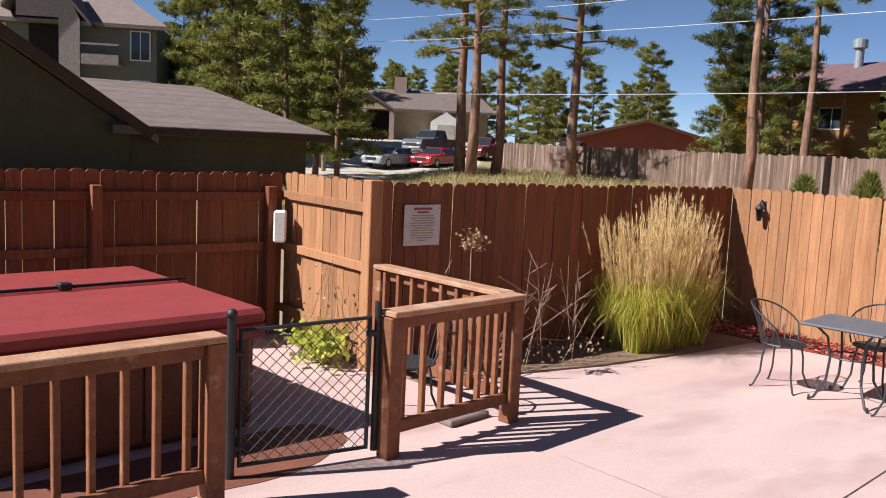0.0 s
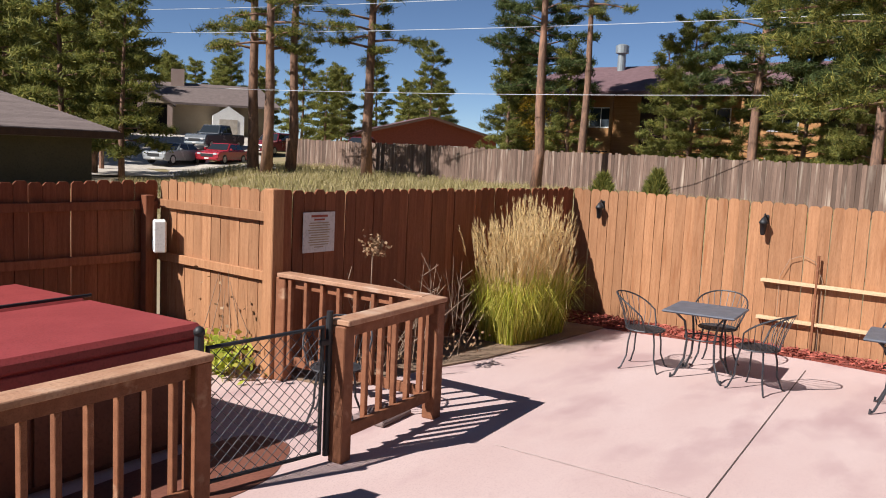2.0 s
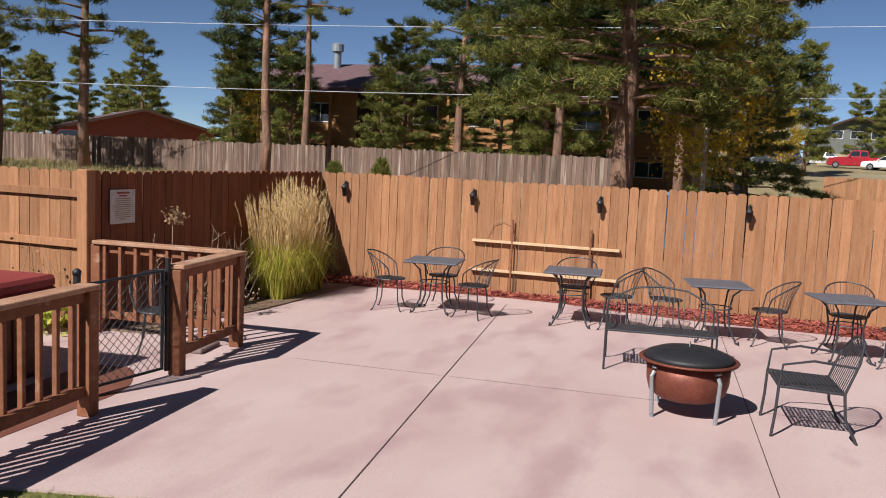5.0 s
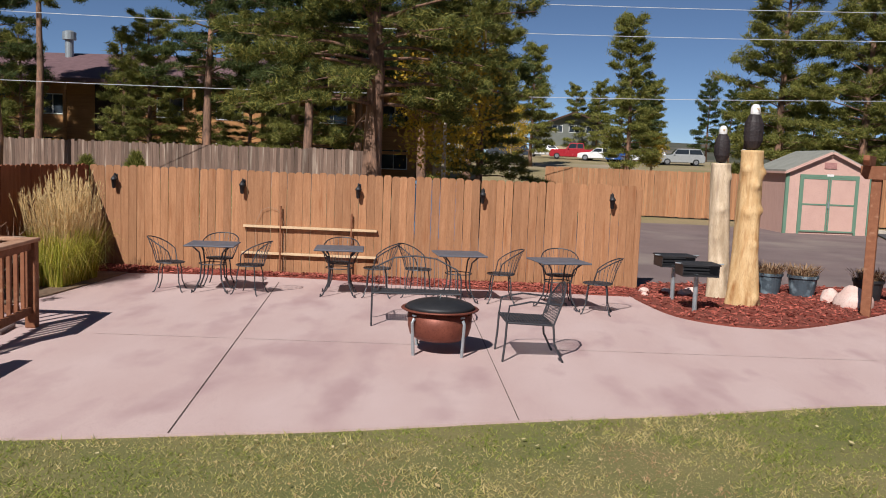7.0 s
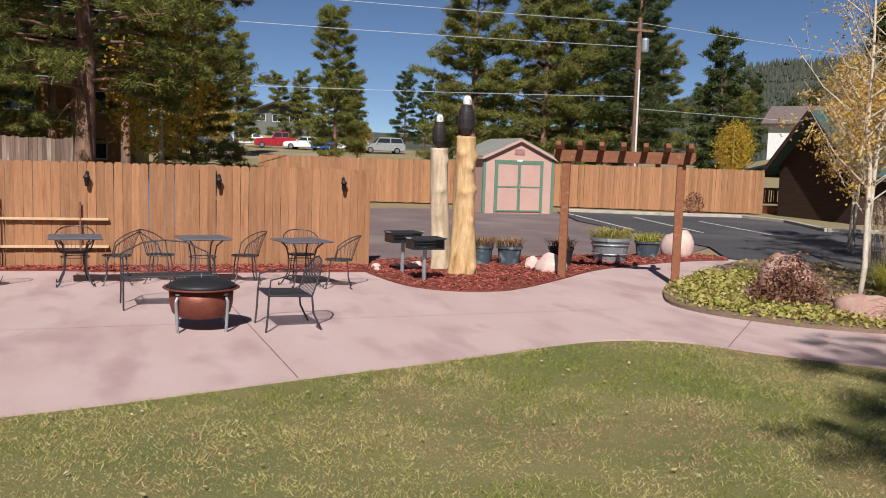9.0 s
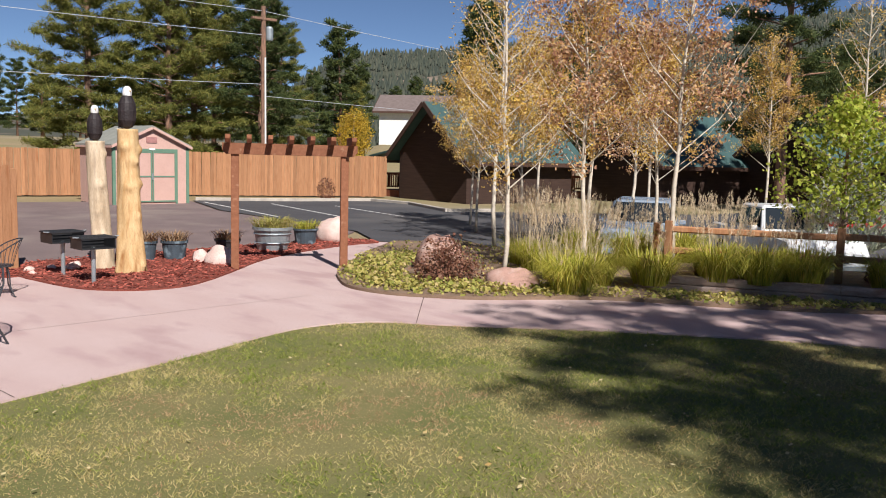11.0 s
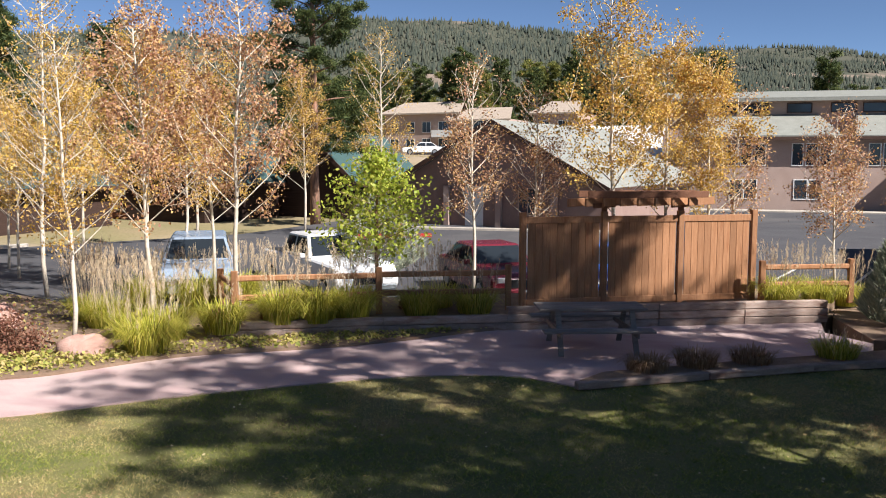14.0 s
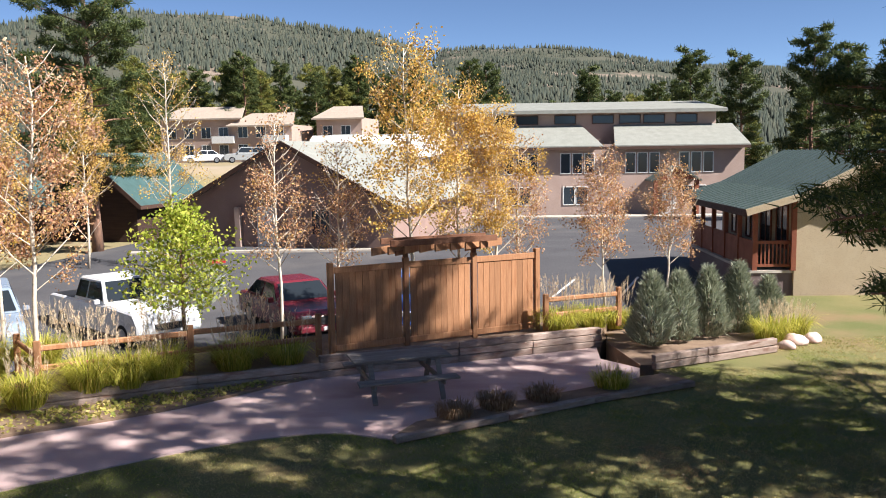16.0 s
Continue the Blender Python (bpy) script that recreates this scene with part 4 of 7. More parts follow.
M_EAGLE = mat("dark_feather_paint", (0.035, 0.026, 0.026), (0.022, 0.017, 0.018), 0.6, 8, 30, 0.5)
for m, h, tail in ((pose(8.98, -3.90, 2.24, 0, 0, 170), 0.62, -0.16), (pose(8.20, -4.16, 2.45, 0, 0, 195), 0.72, 0.0)):
    ob, mm = eagle_statue(m, h, tail)
    ob.matrix_basis = mm


def park_grill(m):
    root = thing("park_grill", "black iron park grill on a steel post", "grill", "park grills", m)
    part("post", G().tube([(0, 0, 0), (0, 0, 0.58)], 0.035, 10), M_STEEL, root, "grey steel post")
    g = G()
    g.box(-0.20, 0.20, -0.27, 0.27, 0.56, 0.575)
    g.box(-0.20, -0.19, -0.27, 0.27, 0.575, 0.72)
    g.box(-0.20, 0.20, -0.27, -0.26, 0.575, 0.72)
    g.box(-0.20, 0.20, 0.26, 0.27, 0.575, 0.72)
    part("firebox", g, M_BLACK, root)
    part("grate_frame", G().tube([(-0.22, -0.28, 0.735), (0.22, -0.28, 0.735), (0.22, 0.28, 0.735), (-0.22, 0.28, 0.735)], 0.01, 5, True), M_BLACK, root)
    me = mesh_of(G().tube([(0, -0.28, 0.745), (0, 0.28, 0.745)], 0.009, 5), M_BLACK)
    for i in range(9):
        part("grate_bar", me, M_BLACK, root, m=pose(-0.19 + i * 0.047, 0, 0))
    for y in (-0.30, 0.30):
        part("handle", G().tube([(0.10, y * 0.9, 0.74), (0.10, y * 1.2, 0.75)], 0.012, 6), M_STEEL, root)
    return root


grill = park_grill(pose(8.24, -3.07, 0, 0, 0, 188))
copy_thing(grill, pose(7.13, -3.16, 0, 0, 0, 184))


def clump(seed, n, h, r, w, material_name=None, lean=(0.05, 0.5), droop=(0.2, 1.0), base=0.3):
    rng = np.random.default_rng(seed)
    a, q = rng.uniform(0, 2 * np.pi, n), np.sqrt(rng.uniform(0, 1, n)) * r * base
    P = np.stack([q * np.cos(a), q * np.sin(a), np.zeros(n)], 1)
    return blades(P, a + rng.normal(0, 0.5, n), rng.uniform(*lean, n), h * rng.uniform(0.55, 1.0, n), w * rng.uniform(0.7, 1.3, n), rng.uniform(*droop, n))


def planter(m, r, h, label, seed, material=M_POT, plant=M_DRYWEED, n=260, ph=0.28):
    root = thing("planter", label, "planter", "planters by the mulch bed", m)
    pot = part("pot", G().lathe([(r * 0.78, 0), (r * 0.95, h * 0.86), (r * 1.04, h * 0.87), (r * 1.04, h), (r * 0.93, h), (r * 0.9, h * 0.85), (0.01, h * 0.84)], 20), material, root, smooth=False)
    part("soil", G().lathe([(0.01, h * 0.88), (r * 0.9, h * 0.87)], 16, caps=False), M_SOIL, pot)
    part("plant", clump(seed, n, ph, r, 0.012, lean=(0.1, 0.9), base=0.95), plant, root, m=pose(0, 0, h * 0.85))
    return root


planter(pose(9.50, -5.02, 0.02), 0.21, 0.36, "grey plastic pot of dry plants on the mulch", 11)
planter(pose(9.38, -5.54, 0.02), 0.25, 0.36, "grey plastic pot of dry brown plants on the mulch", 12)
planter(pose(9.15, -6.55, 0.02), 0.25, 0.36, "black plastic pot of dry plants behind the rock", 13, material=M_BLACK)
planter(pose(10.55, -9.30, 0.02), 0.29, 0.36, "grey tub of yellowing plants on the mulch", 14, plant=M_BLADE)
trough = planter(pose(9.85, -8.00, 0.02), 0.42, 0.50, "round galvanised stock tank planted with shrubs", 15, material=M_STEEL, plant=M_COVER, n=500, ph=0.34)
for z in (0.14, 0.33):
    part("rib", G().lathe([(0.35 + z * 0.12, z), (0.375 + z * 0.12, z + 0.02), (0.36 + z * 0.12, z + 0.04)], 24, caps=False), M_STEEL, trough)


def boulder(m, size, material, label, seed, category="boulder", group="boulders"):
    b = bmesh.new()
    bmesh.ops.create_icosphere(b, subdivisions=3, radius=1.0)
    for v in b.verts:
        p = v.co.copy()
        q = 1 + 0.22 * noise.noise(p * 1.1 + Vector((seed * 7.1, 0, 0))) + 0.10 * noise.noise(p * 2.7 + Vector((seed * 3.3, 5, 0)))
        v.co = Vector((p.x * q * size[0], p.y * q * size[1], max(-0.25, p.z * q) * size[2] + 0.2 * size[2]))
    me = bpy.data.meshes.new("boulder")
    b.to_mesh(me)
    b.free()
    me.shade_smooth()
    me.materials.append(material)
    ob = new("boulder", me)
    ob.matrix_basis = m
    return tagged(ob, label, category, group)


boulder(pose(8.35, -5.98, 0, 0, 0, 20), (0.36, 0.28, 0.28), M_ROCKWHITE, "white quartz boulder beside the pergola post", 1)
boulder(pose(8.75, -5.78, 0, 0, 0, 50), (0.16, 0.16, 0.22), M_ROCKWHITE, "small white quartz rock on the mulch", 2)
boulder(pose(10.85, -10.25, 0, 0, 0, 10), (0.40, 0.34, 0.52), M_ROCKWHITE, "tall pale pink boulder at the end of the mulch", 3)
boulder(pose(3.02, -8.35, 0, 0, 0, 30), (0.42, 0.34, 0.32), M_ROCKPINK, "rounded pink granite boulder by the path", 4)
boulder(pose(5.35, -8.85, 0, 0, 0, 0), (0.50, 0.42, 0.62), M_ROCKPINK, "pale pink granite boulder among ground cover", 5)
for i, (x, y, s) in enumerate(((8.95, -2.75, 0.11), (9.1, -3.15, 0.09), (8.85, -3.42, 0.13), (9.2, -3.6, 0.12), (8.6, -2.7, 0.07))):
    boulder(pose(x, y, 0.02, 0, 0, 50 * i), (s, s * 0.8, s * 0.6), M_ROCKWHITE, "small pale edging rock on the mulch", 10 + i, "rock", "edging rocks")
for i, (x, y, s) in enumerate(((-13.1, -15.6, 0.28), (-13.6, -15.9, 0.24), (-12.8, -15.2, 0.2))):
    boulder(pose(x, y, 0.0, 0, 0, 70 * i), (s, s * 0.8, s * 0.7), M_ROCKWHITE, "pale field rock at the end of the bed", 20 + i, "rock", "edging rocks")


# ---- timber walls ----
def timber_wall(name, line, courses, label, seed, h=0.15, d=0.14):
    rng = random.Random(seed)
    root = thing(name, label, "retaining wall", "timber retaining walls", kind="")
    for c in range(courses):
        for (ax, ay), (bx, by) in zip(line, line[1:]):
            A, B = Vector((ax, ay, 0)), Vector((bx, by, 0))
            n = max(1, round((B - A).length / 2.2 + (0.3 if c % 2 else 0)))
            for i in range(n):
                p, q = A.lerp(B, i / n), A.lerp(B, (i + 1) / n)
                off = Vector((rng.uniform(-0.012, 0.012), -c * 0.012 + rng.uniform(-0.012, 0.012), (c + 0.5) * h - 0.01 + rng.uniform(-0.006, 0.006)))
                part("timber", G().beam(p + off, q + off, d + rng.uniform(-0.01, 0.01), h - 0.008), M_TIMBER, root, bevel=0.014)
    return root


timber_wall("timber_wall", WALL_LINE[:3], 2, "low wall of weathered landscape timbers", 1)
timber_wall("timber_wall", WALL_LINE[2:], 3, "stepped wall of weathered landscape timbers", 2)
timber_wall("timber_wall", [(2.9, -10.2), (1.2, -10.95)], 1, "single half-buried landscape timber", 3)
timber_wall("timber_wall", LOW_LINE, 1, "low timber edging beside the lawn", 4, h=0.12)
timber_wall("timber_wall", SIDE_LINE, 2, "short wall of weathered timbers by the shrubs", 5)

# ---- privacy screen, picnic table, split rail fence ----
SCREEN = [(-3.00, -13.60), (-4.47, -14.50), (-5.92, -15.30), (-7.36, -16.10)]
screen = thing("privacy_screen", "tall stained cedar privacy screen with a trellis top", "screen")
for x, y in SCREEN:
    part("post", G().box(-0.06, 0.06, -0.06, 0.06, 0.2, 2.16), M_CEDAR, screen, bevel=0.008, m=pose(x, y, 0, 0, 0, 29))
for (ax, ay), (bx, by) in zip(SCREEN, SCREEN[1:]):
    A, B = Vector((ax, ay, 0)), Vector((bx, by, 0))
    for z in (0.36, 2.0):
        part("panel_rail", G().beam(A + Vector((0, 0, z)), B + Vector((0, 0, z)), 0.06, 0.13), M_CEDAR, screen, bevel=0.005)
    bw = (B - A).length * 0.088 / 2 - 0.002
    me = mesh_of(G().box(-bw, bw, -0.01, 0.01, 0.40, 1.96), M_CEDAR, 0.004)
    turn = along((ax, ay), (bx, by))[0]
    for i in range(10):
        p = A.lerp(B, 0.06 + 0.88 * (i + 0.5) / 10)
        part("board", me, M_CEDAR, screen, m=pose(p.x, p.y, 0, 0, 0, turn))
# Beams toned darker than the slats: their shaded side is in the colour.
M_TRELLIS = mat("shaded_trellis_wood", (0.22, 0.10, 0.055), (0.15, 0.065, 0.036), 0.8, 5, 45, 0.25)
for off in (-0.28, 0.28):
    d = (Vector((*SCREEN[2], 0)) - Vector((*SCREEN[1], 0))).normalized()
    s = Vector((-d.y, d.x, 0)) * off
    part("trellis_beam", G().beam(Vector((*SCREEN[1], 2.50)) - d * 0.45 + s, Vector((*SCREEN[2], 2.50)) + d * 0.45 + s, 0.04, 0.13), M_TRELLIS, screen, bevel=0.004)
for x, y in SCREEN[1:3]:
    part("trellis_post", G().box(-0.045, 0.045, -0.045, 0.045, 2.16, 2.54), M_TRELLIS, screen, m=pose(x, y, 0, 0, 0, 29))
    part("trellis_bracket", G().beam((x - 0.17, y - 0.32, 2.28), (x + 0.17, y + 0.32, 2.28), 0.04, 0.10), M_TRELLIS, screen)
for i in range(8):
    p = Vector((*SCREEN[1], 2.35)).lerp(Vector((*SCREEN[2], 2.35)), -0.27 + 1.54 * i / 7)
    n2 = Vector((0.48, 0.877, 0)) * 0.5
    part("trellis_slat", G().beam(p - n2, p + n2, 0.04, 0.16), M_CEDAR, screen, bevel=0.004)

M_OLDPINE = mat("weathered_table_wood", (0.27, 0.235, 0.21), (0.20, 0.17, 0.15), 0.85, 4, 50, 0.3, stretch=(1, 6, 6), piece=0.15)
picnic = thing("picnic_table", "weathered wooden picnic table with attached benches", "picnic table", m=pose(-4.62, -11.50, 0, 0, 0, 200))
for i in range(5):
    part("top_board", G().box(-0.9, 0.9, -0.36 + i * 0.147, -0.36 + i * 0.147 + 0.138, 0.70, 0.74), M_OLDPINE, picnic, bevel=0.006)
for y in (-0.74, 0.74):
    for k in (-0.14, 0.005):
        part("bench_board", G().box(-0.9, 0.9, y + k, y + k + 0.135, 0.42, 0.46), M_OLDPINE, picnic, bevel=0.006)
for x in (-0.62, 0.62):
    part("cross_beam", G().box(x - 0.02, x + 0.02, -0.84, 0.84, 0.33, 0.42), M_OLDPINE, picnic, bevel=0.004)
    for s in (1, -1):
        part("leg", G().beam((x + 0.04, s * 0.22, 0.70), (x + 0.04, s * 0.62, 0.0), 0.04, 0.09, (1, 0, 0)), M_OLDPINE, picnic, bevel=0.004)


def split_rail(name, pts, label, ground=0.22):
    root = thing(name, label, "fence", "split rail fences")
    for x, y in pts:
        part("post", G().box(-0.06, 0.06, -0.05, 0.05, ground - 0.02, ground + 0.92), M_CEDAR, root, bevel=0.012, m=pose(x, y, 0, 0, 0, 20))
    for (ax, ay), (bx, by) in zip(pts, pts[1:]):
        for z in (0.42, 0.78):
            part("rail", G().beam((ax, ay, ground + z), (bx, by, ground + z - 0.02), 0.06, 0.11), M_CEDAR, root, bevel=0.02)
    return root


split_rail("rail_fence", [(1.80, -10.85), (-0.5, -12.25), (-2.75, -13.45)], "split rail cedar fence among tall grasses")
split_rail("rail_fence", [(1.84, -10.93), (3.0, -12.3)], "split rail cedar fence running towards the parking lot", 0.05)
split_rail("rail_fence", [(-7.55, -15.75), (-9.35, -16.75)], "split rail cedar fence beside the privacy screen")


# ---- vehicles ----
M_GLASS = bpy.data.materials.new("car_glass")
M_GLASS.use_nodes = True
gb = M_GLASS.node_tree.nodes["Principled BSDF"]
gb.inputs["Base Color"].default_value, gb.inputs["Roughness"].default_value = (0.02, 0.025, 0.03, 1), 0.04
M_TYRE = mat("tyre_rubber", (0.02, 0.02, 0.021), rough=0.85)
M_RIM = mat("alloy_rim", (0.45, 0.46, 0.48), rough=0.35, metal=0.8)
M_LIGHTGLASS = mat("lamp_lens", (0.65, 0.66, 0.68), rough=0.15, spec=0.6)
M_REDLENS = mat("red_lens", (0.35, 0.02, 0.02), rough=0.2, spec=0.6)


def paint(name, c):
    return mat(name, c, tuple(x * 0.92 for x in c), 0.25, 2, 20, 0.0, spec=0.6)


def car(m, colour, label, kind="suv", group="parked cars"):
    """A parked vehicle that faces +x, its wheels on the ground."""
    L, W, bed = {"sedan": (4.6, 1.78, False), "suv": (4.7, 1.85, False), "pickup": (5.6, 1.95, True)}[kind]
    roof = {"sedan": 1.42, "suv": 1.72, "pickup": 1.82}[kind]
    belt = {"sedan": 0.92, "suv": 1.05, "pickup": 1.12}[kind]
    root = thing("car" if kind != "pickup" else "pickup_truck", label, "car" if kind != "pickup" else "truck", group, m)
    h = L / 2

    def shell(prof, w, top_w=None):
        n = len(prof)
        g = G()
        g.v = [(x, s * (w if z <= belt + 0.01 else (top_w or w)) / 2, z) for s in (-1, 1) for x, z in prof]
        g.f = [tuple(range(n)), tuple(range(n, 2 * n))[::-1]] + [(i, n + i, n + (i + 1) % n, (i + 1) % n) for i in range(n)]
        return g

    body = [(-h, 0.45), (-h + 0.1, 0.28), (h - 0.15, 0.25), (h, 0.45), (h - 0.02, 0.72), (h - 0.25, belt - 0.08), (h * 0.42, belt), (-h + 0.12, belt), (-h, belt - 0.12)]
    part("body", shell(body, W), colour, root, bevel=0.05)
    if bed:
        cab = [(0.95, belt - 0.02), (0.45, roof), (-0.95, roof), (-1.1, belt - 0.02)]
        part("bed_well", G().box(-h + 0.12, -1.15, -W / 2 + 0.10, W / 2 - 0.10, belt - 0.02, belt + 0.006), M_BLACK, root)
    elif kind == "suv":
        cab = [(1.05, belt - 0.02), (0.45, roof), (-h + 0.5, roof), (-h + 0.12, belt - 0.02)]
    else:
        cab = [(0.95, belt - 0.02), (0.25, roof), (-1.05, roof), (-1.75, belt - 0.02)]
    part("cabin", shell(cab, W - 0.06, W - 0.42), colour, root, bevel=0.05)

    def quad(a, b, c, d, name):
        part(name, G().add([a, b, c, d], [(0, 1, 2, 3)]), M_GLASS, root, "dark glass")

    (x0, z0), (x1, z1), (x2, z2), (x3, z3) = cab
    wb, wt = (W - 0.06) / 2, (W - 0.42) / 2
    lerp = lambda a, b, t: a + (b - a) * t
    for fx, (xa, za, xb, zb) in ((0.012, (x0, z0, x1, z1)), (-0.012, (x3, z3, x2, z2))):
        quad((lerp(xa, xb, 0.12) + fx, -lerp(wb, wt, 0.12) + 0.08, lerp(za, zb, 0.12) + 0.01), (lerp(xa, xb, 0.12) + fx, lerp(wb, wt, 0.12) - 0.08, lerp(za, zb, 0.12) + 0.01),
             (lerp(xa, xb, 0.9) + fx, lerp(wb, wt, 0.9) - 0.07, lerp(za, zb, 0.9) + 0.01), (lerp(xa, xb, 0.9) + fx, -lerp(wb, wt, 0.9) + 0.07, lerp(za, zb, 0.9) + 0.01), "windscreen" if fx > 0 else "rear_window")
    for s in (1, -1):
        mid = (x1 + x2) / 2
        for xa, xb, xc, xd in ((lerp(x0, x1, 0.18) - 0.1, mid + 0.04, mid + 0.04, lerp(x0, x1, 0.85) - 0.08), (mid - 0.04, lerp(x3, x2, 0.18) + 0.1, lerp(x3, x2, 0.85) + 0.08, mid - 0.04)):
            quad((xa, s * (lerp(wb, wt, 0.15) + 0.012), lerp(belt, roof, 0.15)), (xb, s * (lerp(wb, wt, 0.15) + 0.012), lerp(belt, roof, 0.15)),
                 (xc, s * (lerp(wb, wt, 0.86) + 0.012), lerp(belt, roof, 0.86)), (xd, s * (lerp(wb, wt, 0.86) + 0.012), lerp(belt, roof, 0.86)), "side_window")
        part("headlight", G().box(h - 0.10, h + 0.004, s * (W / 2 - 0.30) - 0.13, s * (W / 2 - 0.30) + 0.13, 0.62, 0.76), M_LIGHTGLASS, root, "clear headlight", bevel=0.02)
        part("tail_light", G().box(-h - 0.006, -h + 0.08, s * (W / 2 - 0.2) - 0.08, s * (W / 2 - 0.2) + 0.08, belt - 0.32, belt - 0.14), M_REDLENS, root, "red tail light", bevel=0.02)
        part("mirror", G().box(x0 - 0.32, x0 - 0.2, s * (W / 2 + 0.10) - 0.08, s * (W / 2 + 0.10) + 0.08, belt + 0.02, belt + 0.16), colour, root, bevel=0.02)
        for wx in (h - 0.88, -h + 0.92):
            wheel = part("wheel", G().tube([(wx, s * (W / 2 - 0.20), 0.33), (wx, s * (W / 2 + 0.005), 0.33)], 0.33, 20), M_TYRE, root)
            part("rim", G().tube([(wx, s * (W / 2), 0.33), (wx, s * (W / 2 + 0.014), 0.33)], 0.21, 16), M_RIM, wheel)
    part("grille", G().box(h - 0.06, h + 0.008, -0.45, 0.45, 0.50, 0.70), M_BLACK, root)
    part("bumper", G().box(h - 0.08, h + 0.04, -W / 2 + 0.1, W / 2 - 0.1, 0.30, 0.46), M_STEEL if bed else colour, root, bevel=0.03)
    part("number_plate", G().box(h + 0.04, h + 0.048, -0.16, 0.16, 0.34, 0.44), M_PAPER, root)
    return root


P_SILVER, P_WHITE, P_RED = paint("silver_paint", (0.26, 0.32, 0.40)), paint("white_paint", (0.72, 0.72, 0.72)), paint("red_paint", (0.35, 0.02, 0.03))
P_BLUE, P_DARK, P_MAROON, P_GREY = paint("blue_paint", (0.03, 0.10, 0.35)), paint("dark_paint", (0.05, 0.06, 0.075)), paint("maroon_paint", (0.16, 0.02, 0.03)), paint("grey_paint", (0.30, 0.31, 0.31))
car(pose(6.8, -17.3, lot_z(6.8, -17.3), 0, 0, 122) @ Matrix.Diagonal((1, 1, 0.86, 1)), P_SILVER, "silver-blue minivan parked nose towards the bed", "suv")
car(pose(4.1, -19.6, lot_z(4.1, -19.6), 0, 0, 140) @ Matrix.Diagonal((0.95, 0.95, 0.9, 1)), P_WHITE, "white pickup truck parked behind the rail fence", "pickup")
car(pose(-0.7, -20.2, lot_z(-0.7, -20.2), 0, 0, 125), P_MAROON, "dark red car parked behind the rail fence", "sedan")
car(pose(-3.4, -20.9, lot_z(-3.4, -20.9), 0, 0, 118), P_BLUE, "dark blue car parked behind the screen", "sedan")
for x, y, z, a, c, l, k in ((33.2, 51.5, 0.2, 200, P_GREY, "pale grey estate car parked in the far court", "sedan"), (36.5, 50.6, 0.2, 205, P_RED, "bright red car parked in the far court", "sedan"),
                            (41.0, 57.5, 0.7, 200, P_DARK, "dark pickup parked in the far court", "pickup"), (44.0, 54.0, 0.7, 200, P_MAROON, "maroon car parked in the far court", "suv"),
                            (43.5, 44.0, 0.6, 210, P_MAROON, "maroon car behind the weathered fence", "sedan"), (40.0, 31.5, 0.6, 190, P_WHITE, "white car behind the weathered fence", "sedan"),
                            (93, 3.0, 1.0, 100, P_GREY, "grey pickup on the far lot", "pickup"), (92, -2.5, 1.0, 95, P_DARK, "black car on the far lot", "suv"),
                            (96, -7.0, 1.35, 80, P_WHITE, "white car on the far lot", "sedan"), (92, -10.0, 1.45, 85, P_RED, "red pickup on the far lot", "pickup"),
                            (90, -12.6, 1.2, 70, P_WHITE, "white car on the far lot", "sedan"), (88, -14.6, 1.2, 150, P_BLUE, "blue car on the far lot", "sedan"),
                            (88, -17.0, 1.2, 80, P_WHITE, "white van on the far lot", "suv"), (86, -20.5, 1.15, 85, P_GREY, "silver off-roader on the far lot", "suv"),
                            (25.5, -90.5, 3.95, 20, P_WHITE, "white car by the far motel", "sedan"), (20.8, -90.5, 3.9, 20, P_GREY, "grey car by the far motel", "suv")):
    car(pose(x, y, land_z(x, y) + (0.12 if y > 40 else 0.0), 0, 0, a), c, l, k, "cars far off")


# ---- buildings ----
M_STUCCO = mat("pink_stucco", (0.42, 0.31, 0.26), (0.37, 0.265, 0.22), 0.9, 1, 40, 0.15)
M_BROWNSTUCCO = mat("brown_stucco", (0.31, 0.21, 0.175), (0.26, 0.17, 0.14), 0.9, 1, 40, 0.15)
M_ROOFGREY = mat("grey_green_roof", (0.28, 0.28, 0.245), (0.23, 0.23, 0.20), 0.7, 2, 20, 0.1)
M_ROOFGREEN = mat("green_metal_roof", (0.10, 0.135, 0.125), (0.08, 0.11, 0.10), 0.5, 2, 20, 0.1, metal=0.1)
M_ROOFTEAL = mat("teal_roof", (0.055, 0.105, 0.10), (0.045, 0.085, 0.08), 0.6, 2, 20, 0.1)
M_SHINGLE = mat("brown_shingles", (0.20, 0.155, 0.14), (0.15, 0.115, 0.105), 0.95, 3, 40, 0.5, piece=0.15)
M_SHINGLEPALE = mat("tan_shingles", (0.42, 0.34, 0.27), (0.35, 0.28, 0.22), 0.95, 3, 40, 0.4)
M_ROOFMAROON = mat("maroon_shingles", (0.17, 0.10, 0.105), (0.125, 0.075, 0.08), 0.95, 3, 40, 0.4)
M_OLIVE = mat("olive_siding", (0.105, 0.088, 0.052), (0.09, 0.075, 0.045), 0.9, 2, 40, 0.15)
M_FASCIA = mat("brown_fascia", (0.085, 0.045, 0.032), rough=0.8)
M_SAGE = mat("grey_green_siding", (0.17, 0.18, 0.16), (0.145, 0.155, 0.135), 0.9, 2, 30, 0.2)
M_MAUVE = mat("pale_trim_siding", (0.36, 0.31, 0.29), rough=0.85)
M_ORANGE = mat("orange_log_siding", (0.44, 0.23, 0.09), (0.34, 0.16, 0.06), 0.7, 1.5, 30, 0.3, stretch=(0.5, 0.5, 6))
